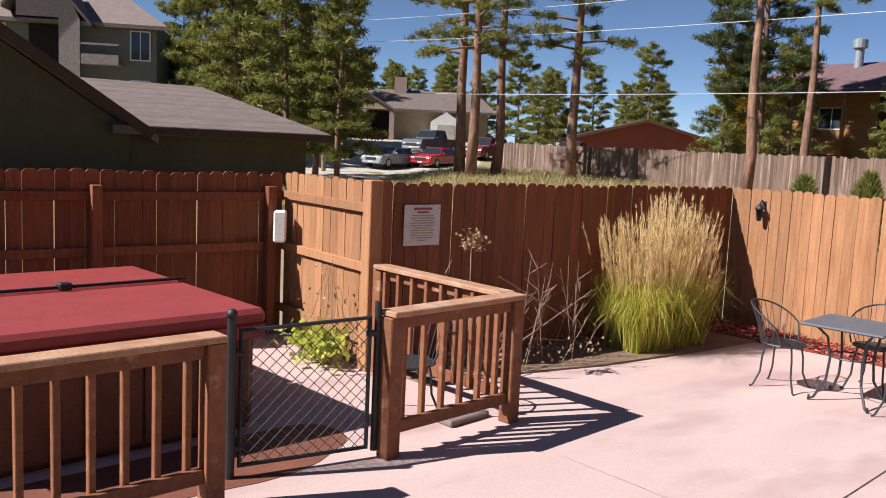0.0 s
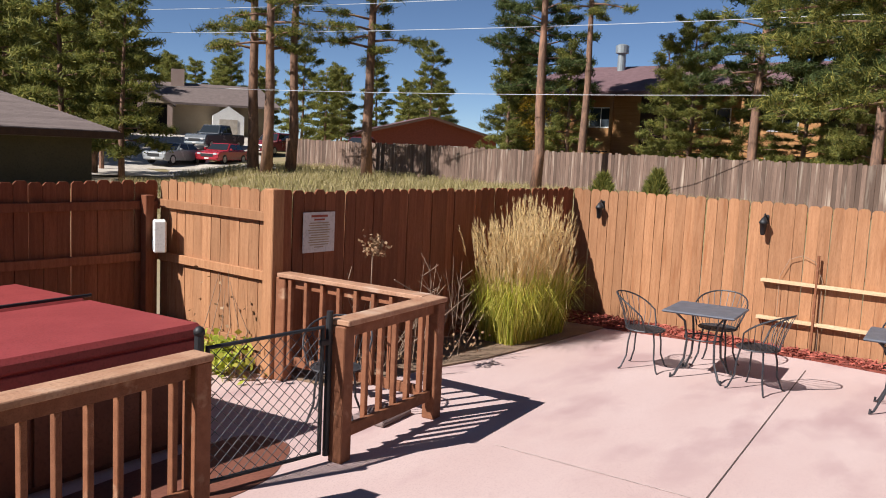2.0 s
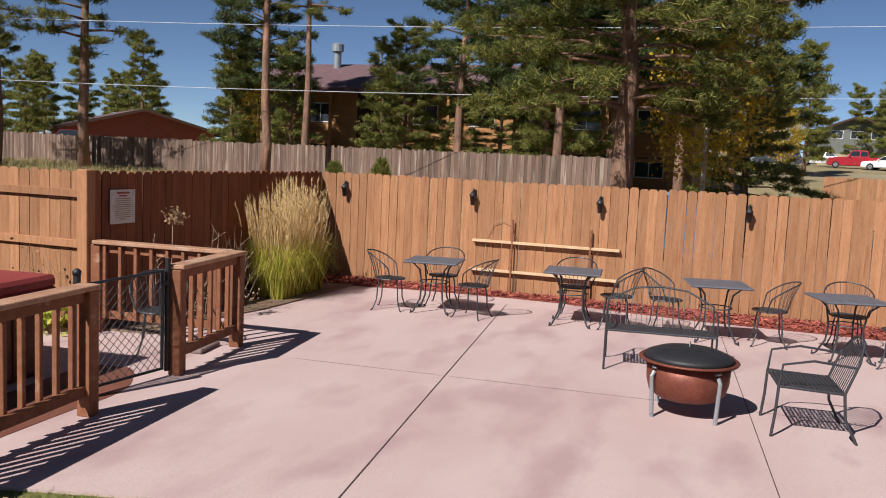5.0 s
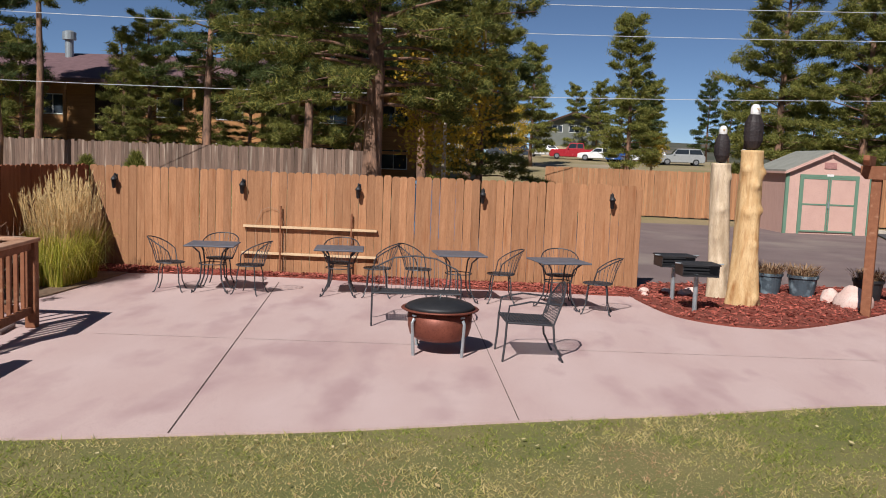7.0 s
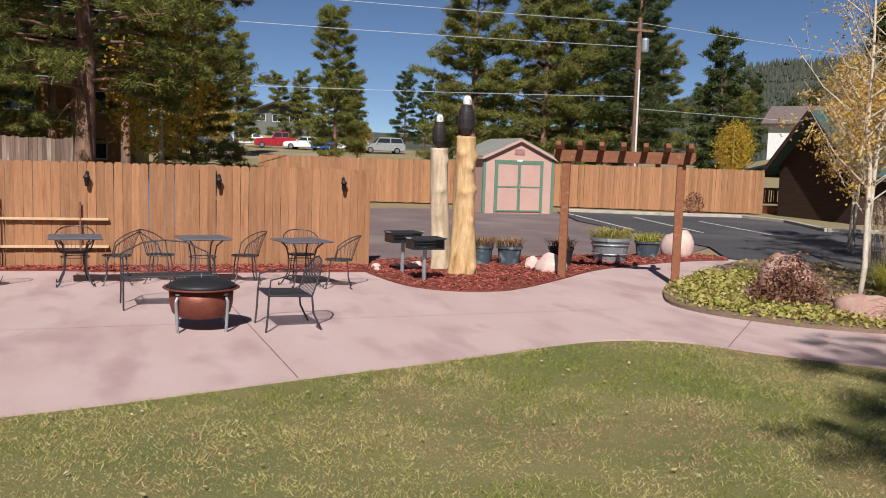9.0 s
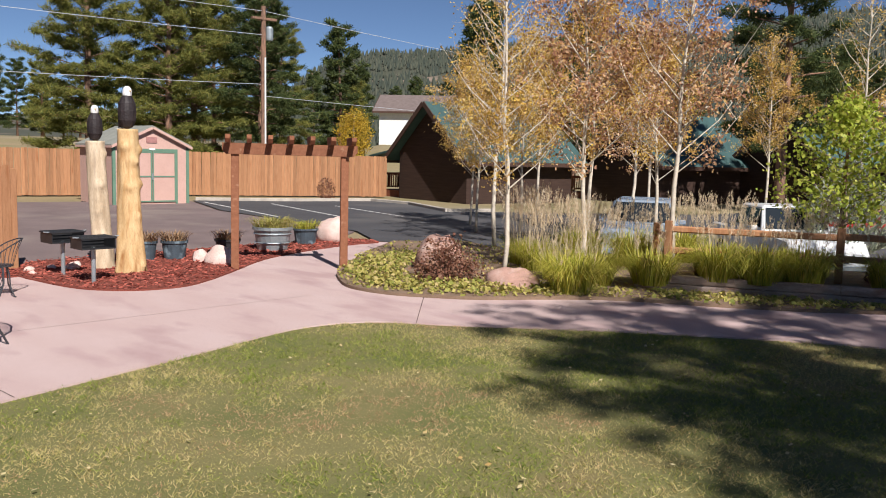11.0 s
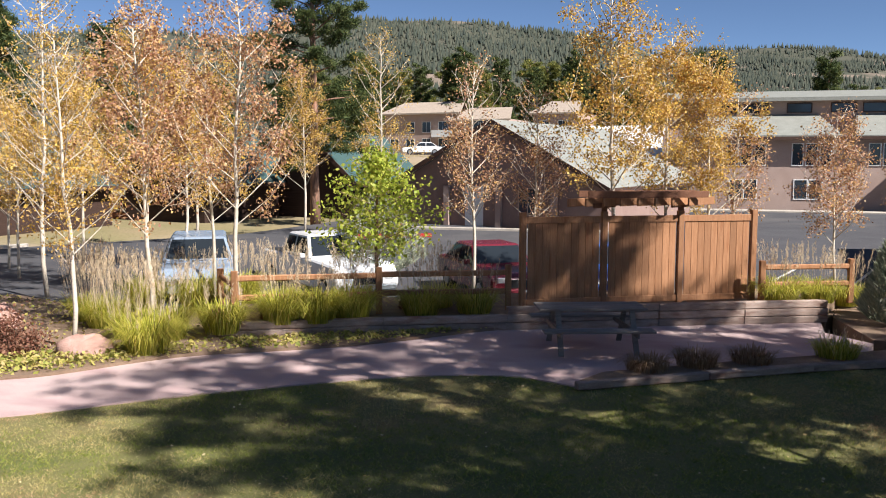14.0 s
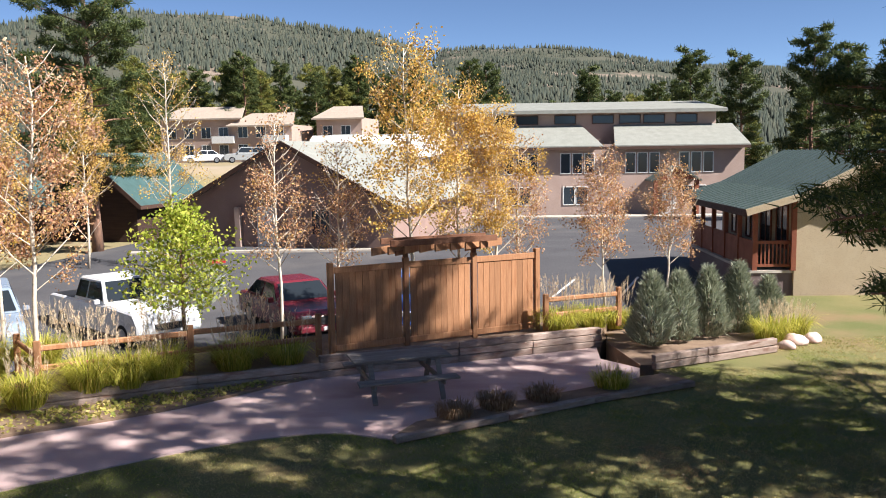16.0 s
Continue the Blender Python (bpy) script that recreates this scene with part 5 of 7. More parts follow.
M_TAN = mat("tan_stucco", (0.46, 0.37, 0.25), (0.41, 0.32, 0.21), 0.9, 1, 40, 0.15)
M_REDWOOD = mat("redwood_rail", (0.26, 0.085, 0.045), (0.20, 0.06, 0.032), 0.7, 3, 40, 0.2)
# Dark logs, lowered further so the colour carries the wall's shade.
M_DARKLOG = mat("dark_shaded_log_wall", (0.055, 0.03, 0.022), (0.04, 0.022, 0.016), 0.8, 2, 30, 0.4, stretch=(0.5, 0.5, 6))
M_SHEDPINK = mat("salmon_siding", (0.58, 0.37, 0.31), (0.53, 0.33, 0.275), 0.8, 2, 50, 0.1, stretch=(1, 8, 1))
M_SHEDGREEN = mat("sage_trim", (0.14, 0.24, 0.17), (0.12, 0.21, 0.145), 0.7, 3, 40, 0.05)
M_WINDOW = bpy.data.materials.new("window_glass")
M_WINDOW.use_nodes = True
wb_ = M_WINDOW.node_tree.nodes["Principled BSDF"]
wb_.inputs["Base Color"].default_value, wb_.inputs["Roughness"].default_value = (0.035, 0.045, 0.055, 1), 0.08
# Near-black colour painted on flat panels for the shade inside openings.
M_OPENINGSHADE = mat("opening_shade", (0.02, 0.018, 0.016), rough=0.9)


def window(parent, m, w, h, trim=None, mullions=1):
    """A framed window in the plane x-z of m, facing -y."""
    win = part("window", G().box(-w / 2 - 0.06, w / 2 + 0.06, -0.05, 0.02, -0.06, 0).box(-w / 2 - 0.06, w / 2 + 0.06, -0.05, 0.02, h, h + 0.06).box(-w / 2 - 0.06, -w / 2, -0.05, 0.02, 0, h).box(w / 2, w / 2 + 0.06, -0.05, 0.02, 0, h),
               trim or M_WHITE, parent, m=m)
    part("pane", G().add([(-w / 2, -0.02, 0), (w / 2, -0.02, 0), (w / 2, -0.02, h), (-w / 2, -0.02, h)], [(0, 1, 2, 3)]), M_WINDOW, win)
    for i in range(mullions):
        x = -w / 2 + w * (i + 1) / (mullions + 1)
        part("mullion", G().box(x - 0.02, x + 0.02, -0.045, -0.015, 0, h), trim or M_WHITE, win)
    return win


def gable_house(name, m, w, d, eave, ridge, wall, roof, label, category="house", over=0.35, group="", fascia=None, deep=0.22):
    """Gable ends face -y and +y of m: w wide along x, d deep along +y; the ridge runs along y."""
    root = thing(name, label, category, group, m)
    g = G()
    prof = [(-w / 2, 0), (w / 2, 0), (w / 2, eave), (0, ridge), (-w / 2, eave)]
    g.v = [(x, y, z) for y in (0, d) for x, z in prof]
    g.f = [(0, 1, 2, 3, 4), (9, 8, 7, 6, 5), (1, 6, 7, 2), (5, 0, 4, 9), (0, 5, 6, 1), (2, 7, 8, 3), (3, 8, 9, 4)]
    part("wall", g, wall, root)
    k = (ridge - eave) / (w / 2)
    for s in (1, -1):
        e = w / 2 + over
        part("roof", G().slab([(0, -over, ridge + 0.10), (s * e, -over, eave - k * over + 0.10), (s * e, d + over, eave - k * over + 0.10), (0, d + over, ridge + 0.10)], 0.09), roof, root)
        part("fascia", G().beam((s * 0.02, -over - 0.02, ridge + 0.0), (s * e, -over - 0.02, eave - k * over + 0.0), 0.05, deep), fascia or M_FASCIA, root)
        part("fascia", G().beam((s * e, -over, eave - k * over), (s * e, d + over, eave - k * over), 0.05, deep * 0.9), fascia or M_FASCIA, root)
    return root


# shed
shed = gable_house("garden_shed", pose(26.2, -12.45, -0.02, 0, 0, -86), 3.1, 2.9, 2.25, 2.95, M_SHEDPINK, M_ROOFGREY, "salmon garden shed with sage green trimmed double doors", "shed", 0.12, fascia=M_SHEDPINK, deep=0.09)
for x in (-1.53, 1.53):
    part("corner_trim", G().box(x - 0.06, x + 0.06, -0.03, 0.05, 0, 2.25), M_SHEDGREEN, shed)
for s in (1, -1):
    door = part("door", G().box(min(0.01 * s, 1.0 * s), max(0.01 * s, 1.0 * s), -0.035, -0.005, 0.08, 2.05), M_SHEDPINK, shed, "panelled shed door")
    for z in (0.08, 1.05, 1.99):
        part("door_trim", G().box(min(0.01 * s, 1.0 * s), max(0.01 * s, 1.0 * s), -0.05, -0.036, z, z + 0.055), M_SHEDGREEN, door)
    for x in (0.01, 0.945):
        part("door_trim", G().box(min(x * s, (x + 0.055) * s), max(x * s, (x + 0.055) * s), -0.052, -0.036, 0.08, 2.05), M_SHEDGREEN, door)
part("door_frame", G().box(-1.08, -1.0, -0.045, 0, 0, 2.13).box(1.0, 1.08, -0.045, 0, 0, 2.13).box(-1.08, 1.08, -0.046, 0, 2.05, 2.15), M_SHEDGREEN, shed)
part("latch", G().box(-0.03, 0.03, -0.08, -0.05, 0.95, 1.2), M_STEEL, shed)
part("vent", G().box(-0.22, 0.22, -0.03, 0.0, 2.38, 2.60), mat("vent_pink", (0.45, 0.22, 0.2)), shed)
part("nameplate", G().box(-0.12, 0.12, -0.06, -0.046, 2.1, 2.18), M_WHITE, shed)


def cabin(m, label):
    root = gable_house("log_cabin", m, 5.4, 7.0, 2.4, 4.7, M_DARKLOG, M_ROOFTEAL, label, "cabin", 0.6, "log cabins")
    part("porch_floor", G().box(-5.4, -2.7, 0.4, 6.6, 0.0, 0.35), M_REDWOOD, root)
    part("porch_roof", G().slab([(-2.6, 0.0, 2.62), (-2.6, 7.0, 2.62), (-5.6, 7.0, 2.15), (-5.6, 0.0, 2.15)], 0.1), M_ROOFTEAL, root)
    for y in (0.5, 2.6, 4.7, 6.5):
        part("porch_post", G().box(-5.35, -5.2, y - 0.07, y + 0.07, 0.35, 2.1), M_REDWOOD, root)
    part("porch_rail", G().box(-5.32, -5.24, 0.5, 6.5, 1.15, 1.25).box(-5.32, -5.24, 0.5, 6.5, 0.45, 0.53), M_REDWOOD, root)
    for i in range(36):
        part("baluster", G().box(-5.3, -5.26, 0.6 + i * 0.165, 0.65 + i * 0.165, 0.5, 1.16), M_REDWOOD, root)
    for i in range(14):
        part("baluster", G().box(-5.2 + i * 0.18, -5.15 + i * 0.18, 0.48, 0.52, 0.5, 1.16), M_REDWOOD, root)
    part("porch_rail", G().box(-5.3, -2.7, 0.46, 0.54, 1.15, 1.25), M_REDWOOD, root)
    part("door", G().box(-2.76, -2.70, 2.8, 3.7, 0.35, 2.3), mat("red_door", (0.35, 0.03, 0.03)), root)
    window(root, pose(-2.72, 5.2, 1.2, 0, 0, -90), 1.0, 0.9, M_REDWOOD)
    return root


cabin(pose(25.3, -26.2, -0.06, 0, 0, 176), "dark log cabin with teal roof and red porch rail").scale = (1, 1, 1)
cabin(pose(15.2, -41.5, -0.06, 0, 0, 170), "dark log cabin with teal roof behind the aspens")
cabin(pose(21.2, -36.0, -0.06, 0, 0, 172), "dark log cabin with teal roof among the aspens")

# barn-like building across the lot
barn = gable_house("brown_hall", pose(3.6, -37.4, -0.06, 0, 0, 166), 11.0, 14.0, 2.2, 5.1, M_BROWNSTUCCO, M_ROOFGREY, "brown stucco hall with a grey metal roof", "building", 0.5)
for x in (-2.6, 0.3, 3.2):
    part("column", G().box(x - 0.14, x + 0.14, -0.22, -0.02, 0, 2.0), M_STUCCO, barn)
window(barn, pose(1.8, 0, 0.7), 0.9, 1.2, M_STUCCO)
part("door", G().box(-1.6, -0.6, -0.05, 0.0, 0, 2.0), M_WHITE, barn)
solo("kerb", G().beam((10.5, -35.0, 0.02), (-2.5, -35.6, 0.02), 0.3, 0.16), M_PALEKERB, "pale concrete kerb in front of the hall", "kerb", kind="structure", bevel=0.03)

M_HYDRANT = mat("red_enamel", (0.42, 0.03, 0.025), (0.34, 0.025, 0.02), 0.4, 5, 40, 0.05)
hydrant = thing("fire_hydrant", "red cast-iron fire hydrant on the kerb island", "hydrant", m=pose(6.46, -31.85, lot_z(6.46, -31.85)))
part("barrel", G().lathe([(0.17, 0), (0.17, 0.05), (0.11, 0.06), (0.11, 0.50), (0.14, 0.52), (0.14, 0.56), (0.12, 0.62), (0.07, 0.70), (0.03, 0.72), (0.03, 0.78)], 14), M_HYDRANT, hydrant, smooth=True)
for ang in (0, 90, 180):
    c, q2 = math.cos(radians(ang + 30)), math.sin(radians(ang + 30))
    part("outlet", G().tube([(0.08 * c, 0.08 * q2, 0.42), (0.20 * c, 0.20 * q2, 0.42)], 0.055, 10), M_HYDRANT, hydrant)
solo("kerb", G().beam((7.9, -30.6, lot_z(7.9, -30.6) + 0.05), (5.1, -32.3, lot_z(5.1, -32.3) + 0.05), 0.18, 0.2), M_HYDRANT, "red painted kerb by the hydrant", "kerb", kind="structure", bevel=0.03)

# two-storey lodge with clerestory
lodge = thing("motel_building", "pinkish two-storey building with grey clerestory roofs", "building", m=pose(-14.6, -58.0, -0.06, 0, 0, 183))
part("wall", G().box(-11.6, 9.6, 0, 10, 0, 5.0), M_STUCCO, lodge)
part("upper_wall", G().box(-11.4, 8.6, 3.4, 10, 5.0, 7.6), M_STUCCO, lodge)
part("roof", G().slab([(-12.1, 2.6, 7.55), (9.2, 2.6, 7.55), (9.2, 10.5, 8.55), (-12.1, 10.5, 8.55)], 0.25), M_ROOFGREY, lodge)
part("lower_roof", G().slab([(-10.1, -0.7, 4.9), (-0.5, -0.7, 4.9), (-1.4, 3.4, 6.45), (-8.7, 3.4, 6.45)], 0.15), M_ROOFGREY, lodge)
part("lower_roof", G().slab([(0.3, -0.7, 4.9), (9.8, -0.7, 4.9), (9.8, 3.4, 6.45), (1.0, 3.4, 6.45)], 0.15), M_ROOFGREY, lodge)
part("fascia", G().box(-10.1, 9.8, -0.74, -0.66, 4.62, 4.82), M_FASCIA, lodge)
for x in (-7.2, -5.4, -2.6, 0.2, 2.2, 4.0, 6.4):
    window(lodge, pose(x, 3.4, 6.6), 1.5, 0.55, M_FASCIA, 0)
for x in (-6.2, -2.2, 2.4, 6.2):
    for k in (-0.85, 0, 0.85):
        window(lodge, pose(x + k, 0, 3.0), 0.62, 1.35, M_WHITE, 0)
    if x != 2.4:
        for k in (-0.6, 0.3):
            window(lodge, pose(x + k, 0, 0.8), 0.75, 1.2, M_WHITE, 0)
part("porch_roof", G().slab([(2.6, -2.2, 2.5), (4.3, -2.2, 3.5), (4.3, 0, 3.5), (2.6, 0, 2.5)], 0.12).slab([(4.3, -2.2, 3.5), (6.0, -2.2, 2.5), (6.0, 0, 2.5), (4.3, 0, 3.5)], 0.12), M_ROOFGREEN, lodge)
part("porch_gable", G().add([(2.9, -2.0, 2.5), (5.7, -2.0, 2.5), (4.3, -2.0, 3.3)], [(0, 1, 2)]), M_REDWOOD, lodge)
for x in (2.9, 5.7):
    part("porch_post", G().box(x - 0.14, x + 0.14, -2.05, -1.8, 0, 2.5), M_REDWOOD, lodge)
part("door", G().box(3.8, 4.8, -0.06, 0.0, 0, 2.1), M_WHITE, lodge)
solo("pavement_strip", G().box(-25, -3, -56.6, -54.8, -0.2, 0.06), M_PALEKERB, "pale concrete walk in front of the motel", "pavement", kind="structure")

# office with porch
office = thing("porch_house", "stucco house with green metal roof and redwood porch", "house", m=pose(-14.3, -22.6, 0.40))
part("wall", G().add([(x, y, z) for y in (0, -8.2) for x, z in ((-10.6, -0.9), (-1.15, -0.9), (-1.15, 2.50), (-3.6, 3.70), (-10.6, 1.4))],
                     [(0, 1, 2, 3, 4), (9, 8, 7, 6, 5), (1, 6, 7, 2), (5, 0, 4, 9), (2, 7, 8, 3), (3, 8, 9, 4), (0, 5, 6, 1)]), M_TAN, office)
ROOF_EAST = ((0.5, 2.22), (-1.2, 2.72), (-3.6, 3.93))
for (xa, za), (xb, zb) in zip(ROOF_EAST, ROOF_EAST[1:]):
    part("roof", G().slab([(xa, 0.7, za), (xb, 0.7, zb), (xb, -8.8, zb), (xa, -8.8, za)], 0.1), M_ROOFGREEN, office)
    part("fascia", G().beam((xa, 0.72, za - 0.10), (xb, 0.72, zb - 0.10), 0.05, 0.2), M_TAN, office)
    for i in range(19):
        part("roof_rib", G().beam((xa, 0.5 - i * 0.5, za + 0.02), (xb, 0.5 - i * 0.5, zb + 0.02), 0.025, 0.035), M_ROOFGREEN, office)
part("roof", G().slab([(-3.6, 0.7, 3.93), (-11.2, 0.7, 1.5), (-11.2, -8.8, 1.5), (-3.6, -8.8, 3.93)], 0.1), M_ROOFGREEN, office)
part("fascia", G().beam((-3.6, 0.72, 3.83), (-11.2, 0.72, 1.4), 0.05, 0.2), M_TAN, office)
part("fascia", G().beam((0.5, 0.7, 2.1), (0.5, -8.8, 2.1), 0.05, 0.2), M_FASCIA, office)
part("porch_floor", G().box(-1.15, 0.1, -8.2, -0.1, -0.9, 0.22), M_GRAVEL, office)
part("porch_edge", G().box(-1.15, 0.14, -8.24, -0.06, 0.22, 0.30), M_PALEKERB, office)
for y in (-0.15, -1.8, -3.4, -5.0, -6.6, -8.1):
    part("porch_post", G().box(-0.08, 0.06, y - 0.07, y + 0.07, 0.3, 2.3), M_REDWOOD, office)
part("porch_wall", G().box(-0.05, 0.02, -8.1, -0.2, 0.32, 1.18), M_REDWOOD, office)
part("corner_post", G().box(-1.2, -1.06, -0.1, 0.03, 0.3, 2.6), M_REDWOOD, office)
part("porch_rail", G().box(-1.1, 0.0, -0.22, -0.14, 1.1, 1.2).box(-1.1, 0.0, -0.22, -0.14, 0.4, 0.48), M_REDWOOD, office)
for i in range(9):
    part("baluster", G().box(-1.05 + i * 0.115, -1.005 + i * 0.115, -0.20, -0.16, 0.45, 1.12), M_REDWOOD, office)
for y in (-1.1, -2.7, -4.4, -6.2):
    window(office, pose(-1.15, y, 0.95, 0, 0, 90), 1.0, 1.25, M_REDWOOD)

# far motel blocks on the rise
for x, w, h, y in ((31, 11, 5.6, -106), (22.5, 8, 4.6, -104), (13, 6, 5.4, -106)):
    b = thing("far_motel", "pink far motel block with tan roof and balconies", "building", "far motel blocks", pose(x, y, land_z(x, y), 0, 0, 172))
    part("wall", G().box(-w / 2, w / 2, 0, 8, 0, h), M_STUCCO, b)
    part("roof", G().slab([(-w / 2 - 0.5, -0.6, h), (w / 2 + 0.5, -0.6, h), (w / 2 - 1.0, 4, h + 1.7), (-w / 2 + 1.0, 4, h + 1.7)], 0.2), M_SHINGLEPALE, b)
    for i in range(int(w // 2.4)):
        for z in (0.9, 3.1):
            if z + 1.4 < h:
                window(b, pose(-w / 2 + 1.5 + i * 2.4, 0, z), 1.2, 1.3, M_WHITE)
    part("balcony", G().box(w / 2 - 3.4, w / 2 - 0.4, -1.2, 0, 2.4, 3.3), M_WHITE, b)
white = thing("white_roof_hall", "long low hall with a bright white roof", "building", m=pose(3.0, -68.5, 0.0, 0, 0, 178))
part("wall", G().box(-7, 7, 0, 8, -0.2, 3.6), M_STUCCO, white)
part("roof", G().slab([(-7.4, -0.5, 3.6), (7.4, -0.5, 3.6), (7.4, 7, 6.3), (-7.4, 7, 6.3)], 0.2), M_WHITE, white)

# white house on the south-east rise
cot = gable_house("far_house", pose(66.0, -55.5, land_z(66, -55.5), 0, 0, 130), 6.5, 8, 3.6, 5.2, M_WHITE, M_SHINGLE, "white two-storey house with a brown roof on the rise", "house", 0.6)
window(cot, pose(-1.2, 0, 2.2), 0.8, 1.0)
window(cot, pose(-1.2, 0, 0.5), 0.8, 1.0)
# Flat black panel painted as the shade under the porch.
part("porch", G().box(1.0, 3.2, -0.05, 0.02, 0.1, 2.4), M_OPENINGSHADE, cot)
green = gable_house("far_house", pose(118.0, -12.5, land_z(118, -12.5), 0, 0, -86), 9, 10, 4.6, 6.4, M_SAGE, M_ROOFGREEN, "dark green far house behind the trees", "house", 0.8)
for x in (-2.4, 0, 2.4):
    window(green, pose(x, 0, 3.6), 1.4, 0.9)
part("stone_base", G().box(-4.5, 4.5, -0.15, 0, 0, 1.6), M_TAN, green)

# orange lodge east of the weathered fence
inn = thing("log_lodge", "long orange log lodge with a maroon shingle roof", "building", m=pose(45.0, 17.5, 0.85, 0, 0, -92))
part("wall", G().box(-14.5, 14.5, 0, 10, 0, 5.3), M_ORANGE, inn)
part("roof", G().slab([(-15.3, -1.4, 5.2), (15.3, -1.4, 5.2), (14.0, 5, 7.3), (-14.0, 5, 7.3)], 0.22), M_ROOFMAROON, inn)
part("roof", G().slab([(-14.0, 5, 7.3), (14.0, 5, 7.3), (15.3, 11, 5.2), (-15.3, 11, 5.2)], 0.22), M_ROOFMAROON, inn)
# No hollows here: dark panels on the wall paint the shade of recesses.
part("recess", G().box(-5.8, -3.0, -0.03, 0.2, 0.0, 5.0), M_DARKLOG, inn)
part("recess", G().box(4.6, 6.2, -0.03, 0.2, 0.0, 5.0), M_DARKLOG, inn)
for x in (-12.0, -8.4, -1.2, 2.4, 8.6, 12.2):
    for z in (0.7, 3.2):
        window(inn, pose(x, 0, z), 1.5, 1.1, M_WHITE)
for x0, x1 in ((-14, -7), (-2.5, 4.0), (6.5, 13.5)):
    for k in range(4):
        part("balcony_slat", G().box(x0, x1, -1.3, -1.25, 1.75 + k * 0.24, 1.9 + k * 0.24), M_ORANGE, inn)
    part("balcony_floor", G().box(x0, x1, -1.3, 0, 1.5, 1.68), M_ORANGE, inn)
    for x in (x0, (x0 + x1) / 2, x1):
        part("balcony_post", G().box(x - 0.09, x + 0.09, -1.34, -1.2, 0, 5.2), M_ORANGE, inn)
vent = part("roof_vent", G().lathe([(0.26, 6.6), (0.26, 8.0), (0.42, 8.03), (0.42, 8.5), (0.2, 8.6)], 14, (-9.5, 4.0)), M_STEEL, inn, "white metal roof vent")
annex = gable_house("far_house", pose(56, 48, 0.3, 0, 0, -40), 12, 9, 3.0, 4.6, mat("brick_red_siding", (0.30, 0.085, 0.06)), M_ROOFMAROON, "red shop with a porch behind the pines", "house", 0.8)
window(annex, pose(-2, 0, 0.9), 2.0, 1.3)
window(annex, pose(2, 0, 0.9), 2.0, 1.3)

# tan house at the far court
tan = thing("far_house", "low tan house with brown roof and porch gable", "house", m=pose(46.0, 69.0, land_z(46.0, 69.0), 0, 0, -34))
part("wall", G().box(-8, 8, 0, 9, 0, 3.1), M_TAN, tan)
part("roof", G().slab([(-8.8, -0.9, 2.95), (8.8, -0.9, 2.95), (7.2, 4.5, 5.0), (-7.2, 4.5, 5.0)], 0.2), M_SHINGLE, tan)
part("porch_roof", G().slab([(-6.6, -2.6, 2.7), (-3.6, -2.6, 4.4), (-3.6, 3, 4.4), (-6.6, 3, 2.7)], 0.18).slab([(-3.6, -2.6, 4.4), (-0.6, -2.6, 2.7), (-0.6, 3, 2.7), (-3.6, 3, 4.4)], 0.18), M_SHINGLE, tan)
part("porch_gable", G().add([(-6.2, -2.4, 2.75), (-1.0, -2.4, 2.75), (-3.6, -2.4, 4.2)], [(0, 1, 2)]), M_TAN, tan)
for x in (-6.1, -3.6, -1.1):
    part("porch_post", G().box(x - 0.22, x + 0.22, -2.4, -2.0, 0, 2.7), M_STUCCO, tan)
part("garage_wing", G().add([(2.6, -1.6, 0), (5.4, -1.6, 0), (5.4, -1.6, 1.9), (4.0, -1.6, 2.8), (2.6, -1.6, 1.9), (2.6, 1, 0), (5.4, 1, 0), (5.4, 1, 1.9), (4.0, 1, 2.8), (2.6, 1, 1.9)],
                            [(0, 1, 2, 3, 4), (1, 6, 7, 2), (5, 0, 4, 9), (2, 7, 8, 3), (3, 8, 9, 4), (9, 8, 7, 6, 5)]), M_WHITE, tan)
part("garage_door", G().box(3.2, 4.8, -1.66, -1.6, 0, 1.6), M_PALEKERB, tan)
# Black sheet on the wall, the porch's shade given as colour.
part("porch_void", G().box(-6.0, -1.2, -0.06, 0.1, 0, 2.7), M_OPENINGSHADE, tan)
part("chimney", G().box(-1.0, 0.2, 3.5, 4.7, 4.3, 6.2), M_STUCCO, tan)

# olive building behind the tub fence
olive = thing("olive_building", "low olive-sided building with brown shingle roof", "building", m=pose(0.81, 34.06, -3.05) @ Matrix.Scale(2.40, 4))
part("wall", G().add([(x, y, z) for y in (0, 5) for x, z in ((-7.9, 0), (3.72, 0), (3.72, 2.2), (-2.1, 5.95), (-7.9, 2.2))],
                     [(0, 1, 2, 3, 4), (9, 8, 7, 6, 5), (1, 6, 7, 2), (5, 0, 4, 9), (2, 7, 8, 3), (3, 8, 9, 4), (0, 5, 6, 1)]), M_OLIVE, olive)
part("roof", G().slab([(4.1, -0.25, 2.10), (-2.1, -0.25, 6.12), (-2.1, 5.3, 6.12), (4.1, 5.3, 2.10)], 0.12).slab([(-2.1, -0.25, 6.12), (-8.3, -0.25, 2.1), (-8.3, 5.3, 2.1), (-2.1, 5.3, 6.12)], 0.12), M_SHINGLE, olive)
part("fascia", G().beam((4.0, -0.27, 2.12), (-2.1, -0.27, 6.07), 0.05, 0.15), M_FASCIA, olive)
part("side_wall", G().box(3.74, 6.9, 0.06, 6.5, 0, 2.2), M_OLIVE, olive)
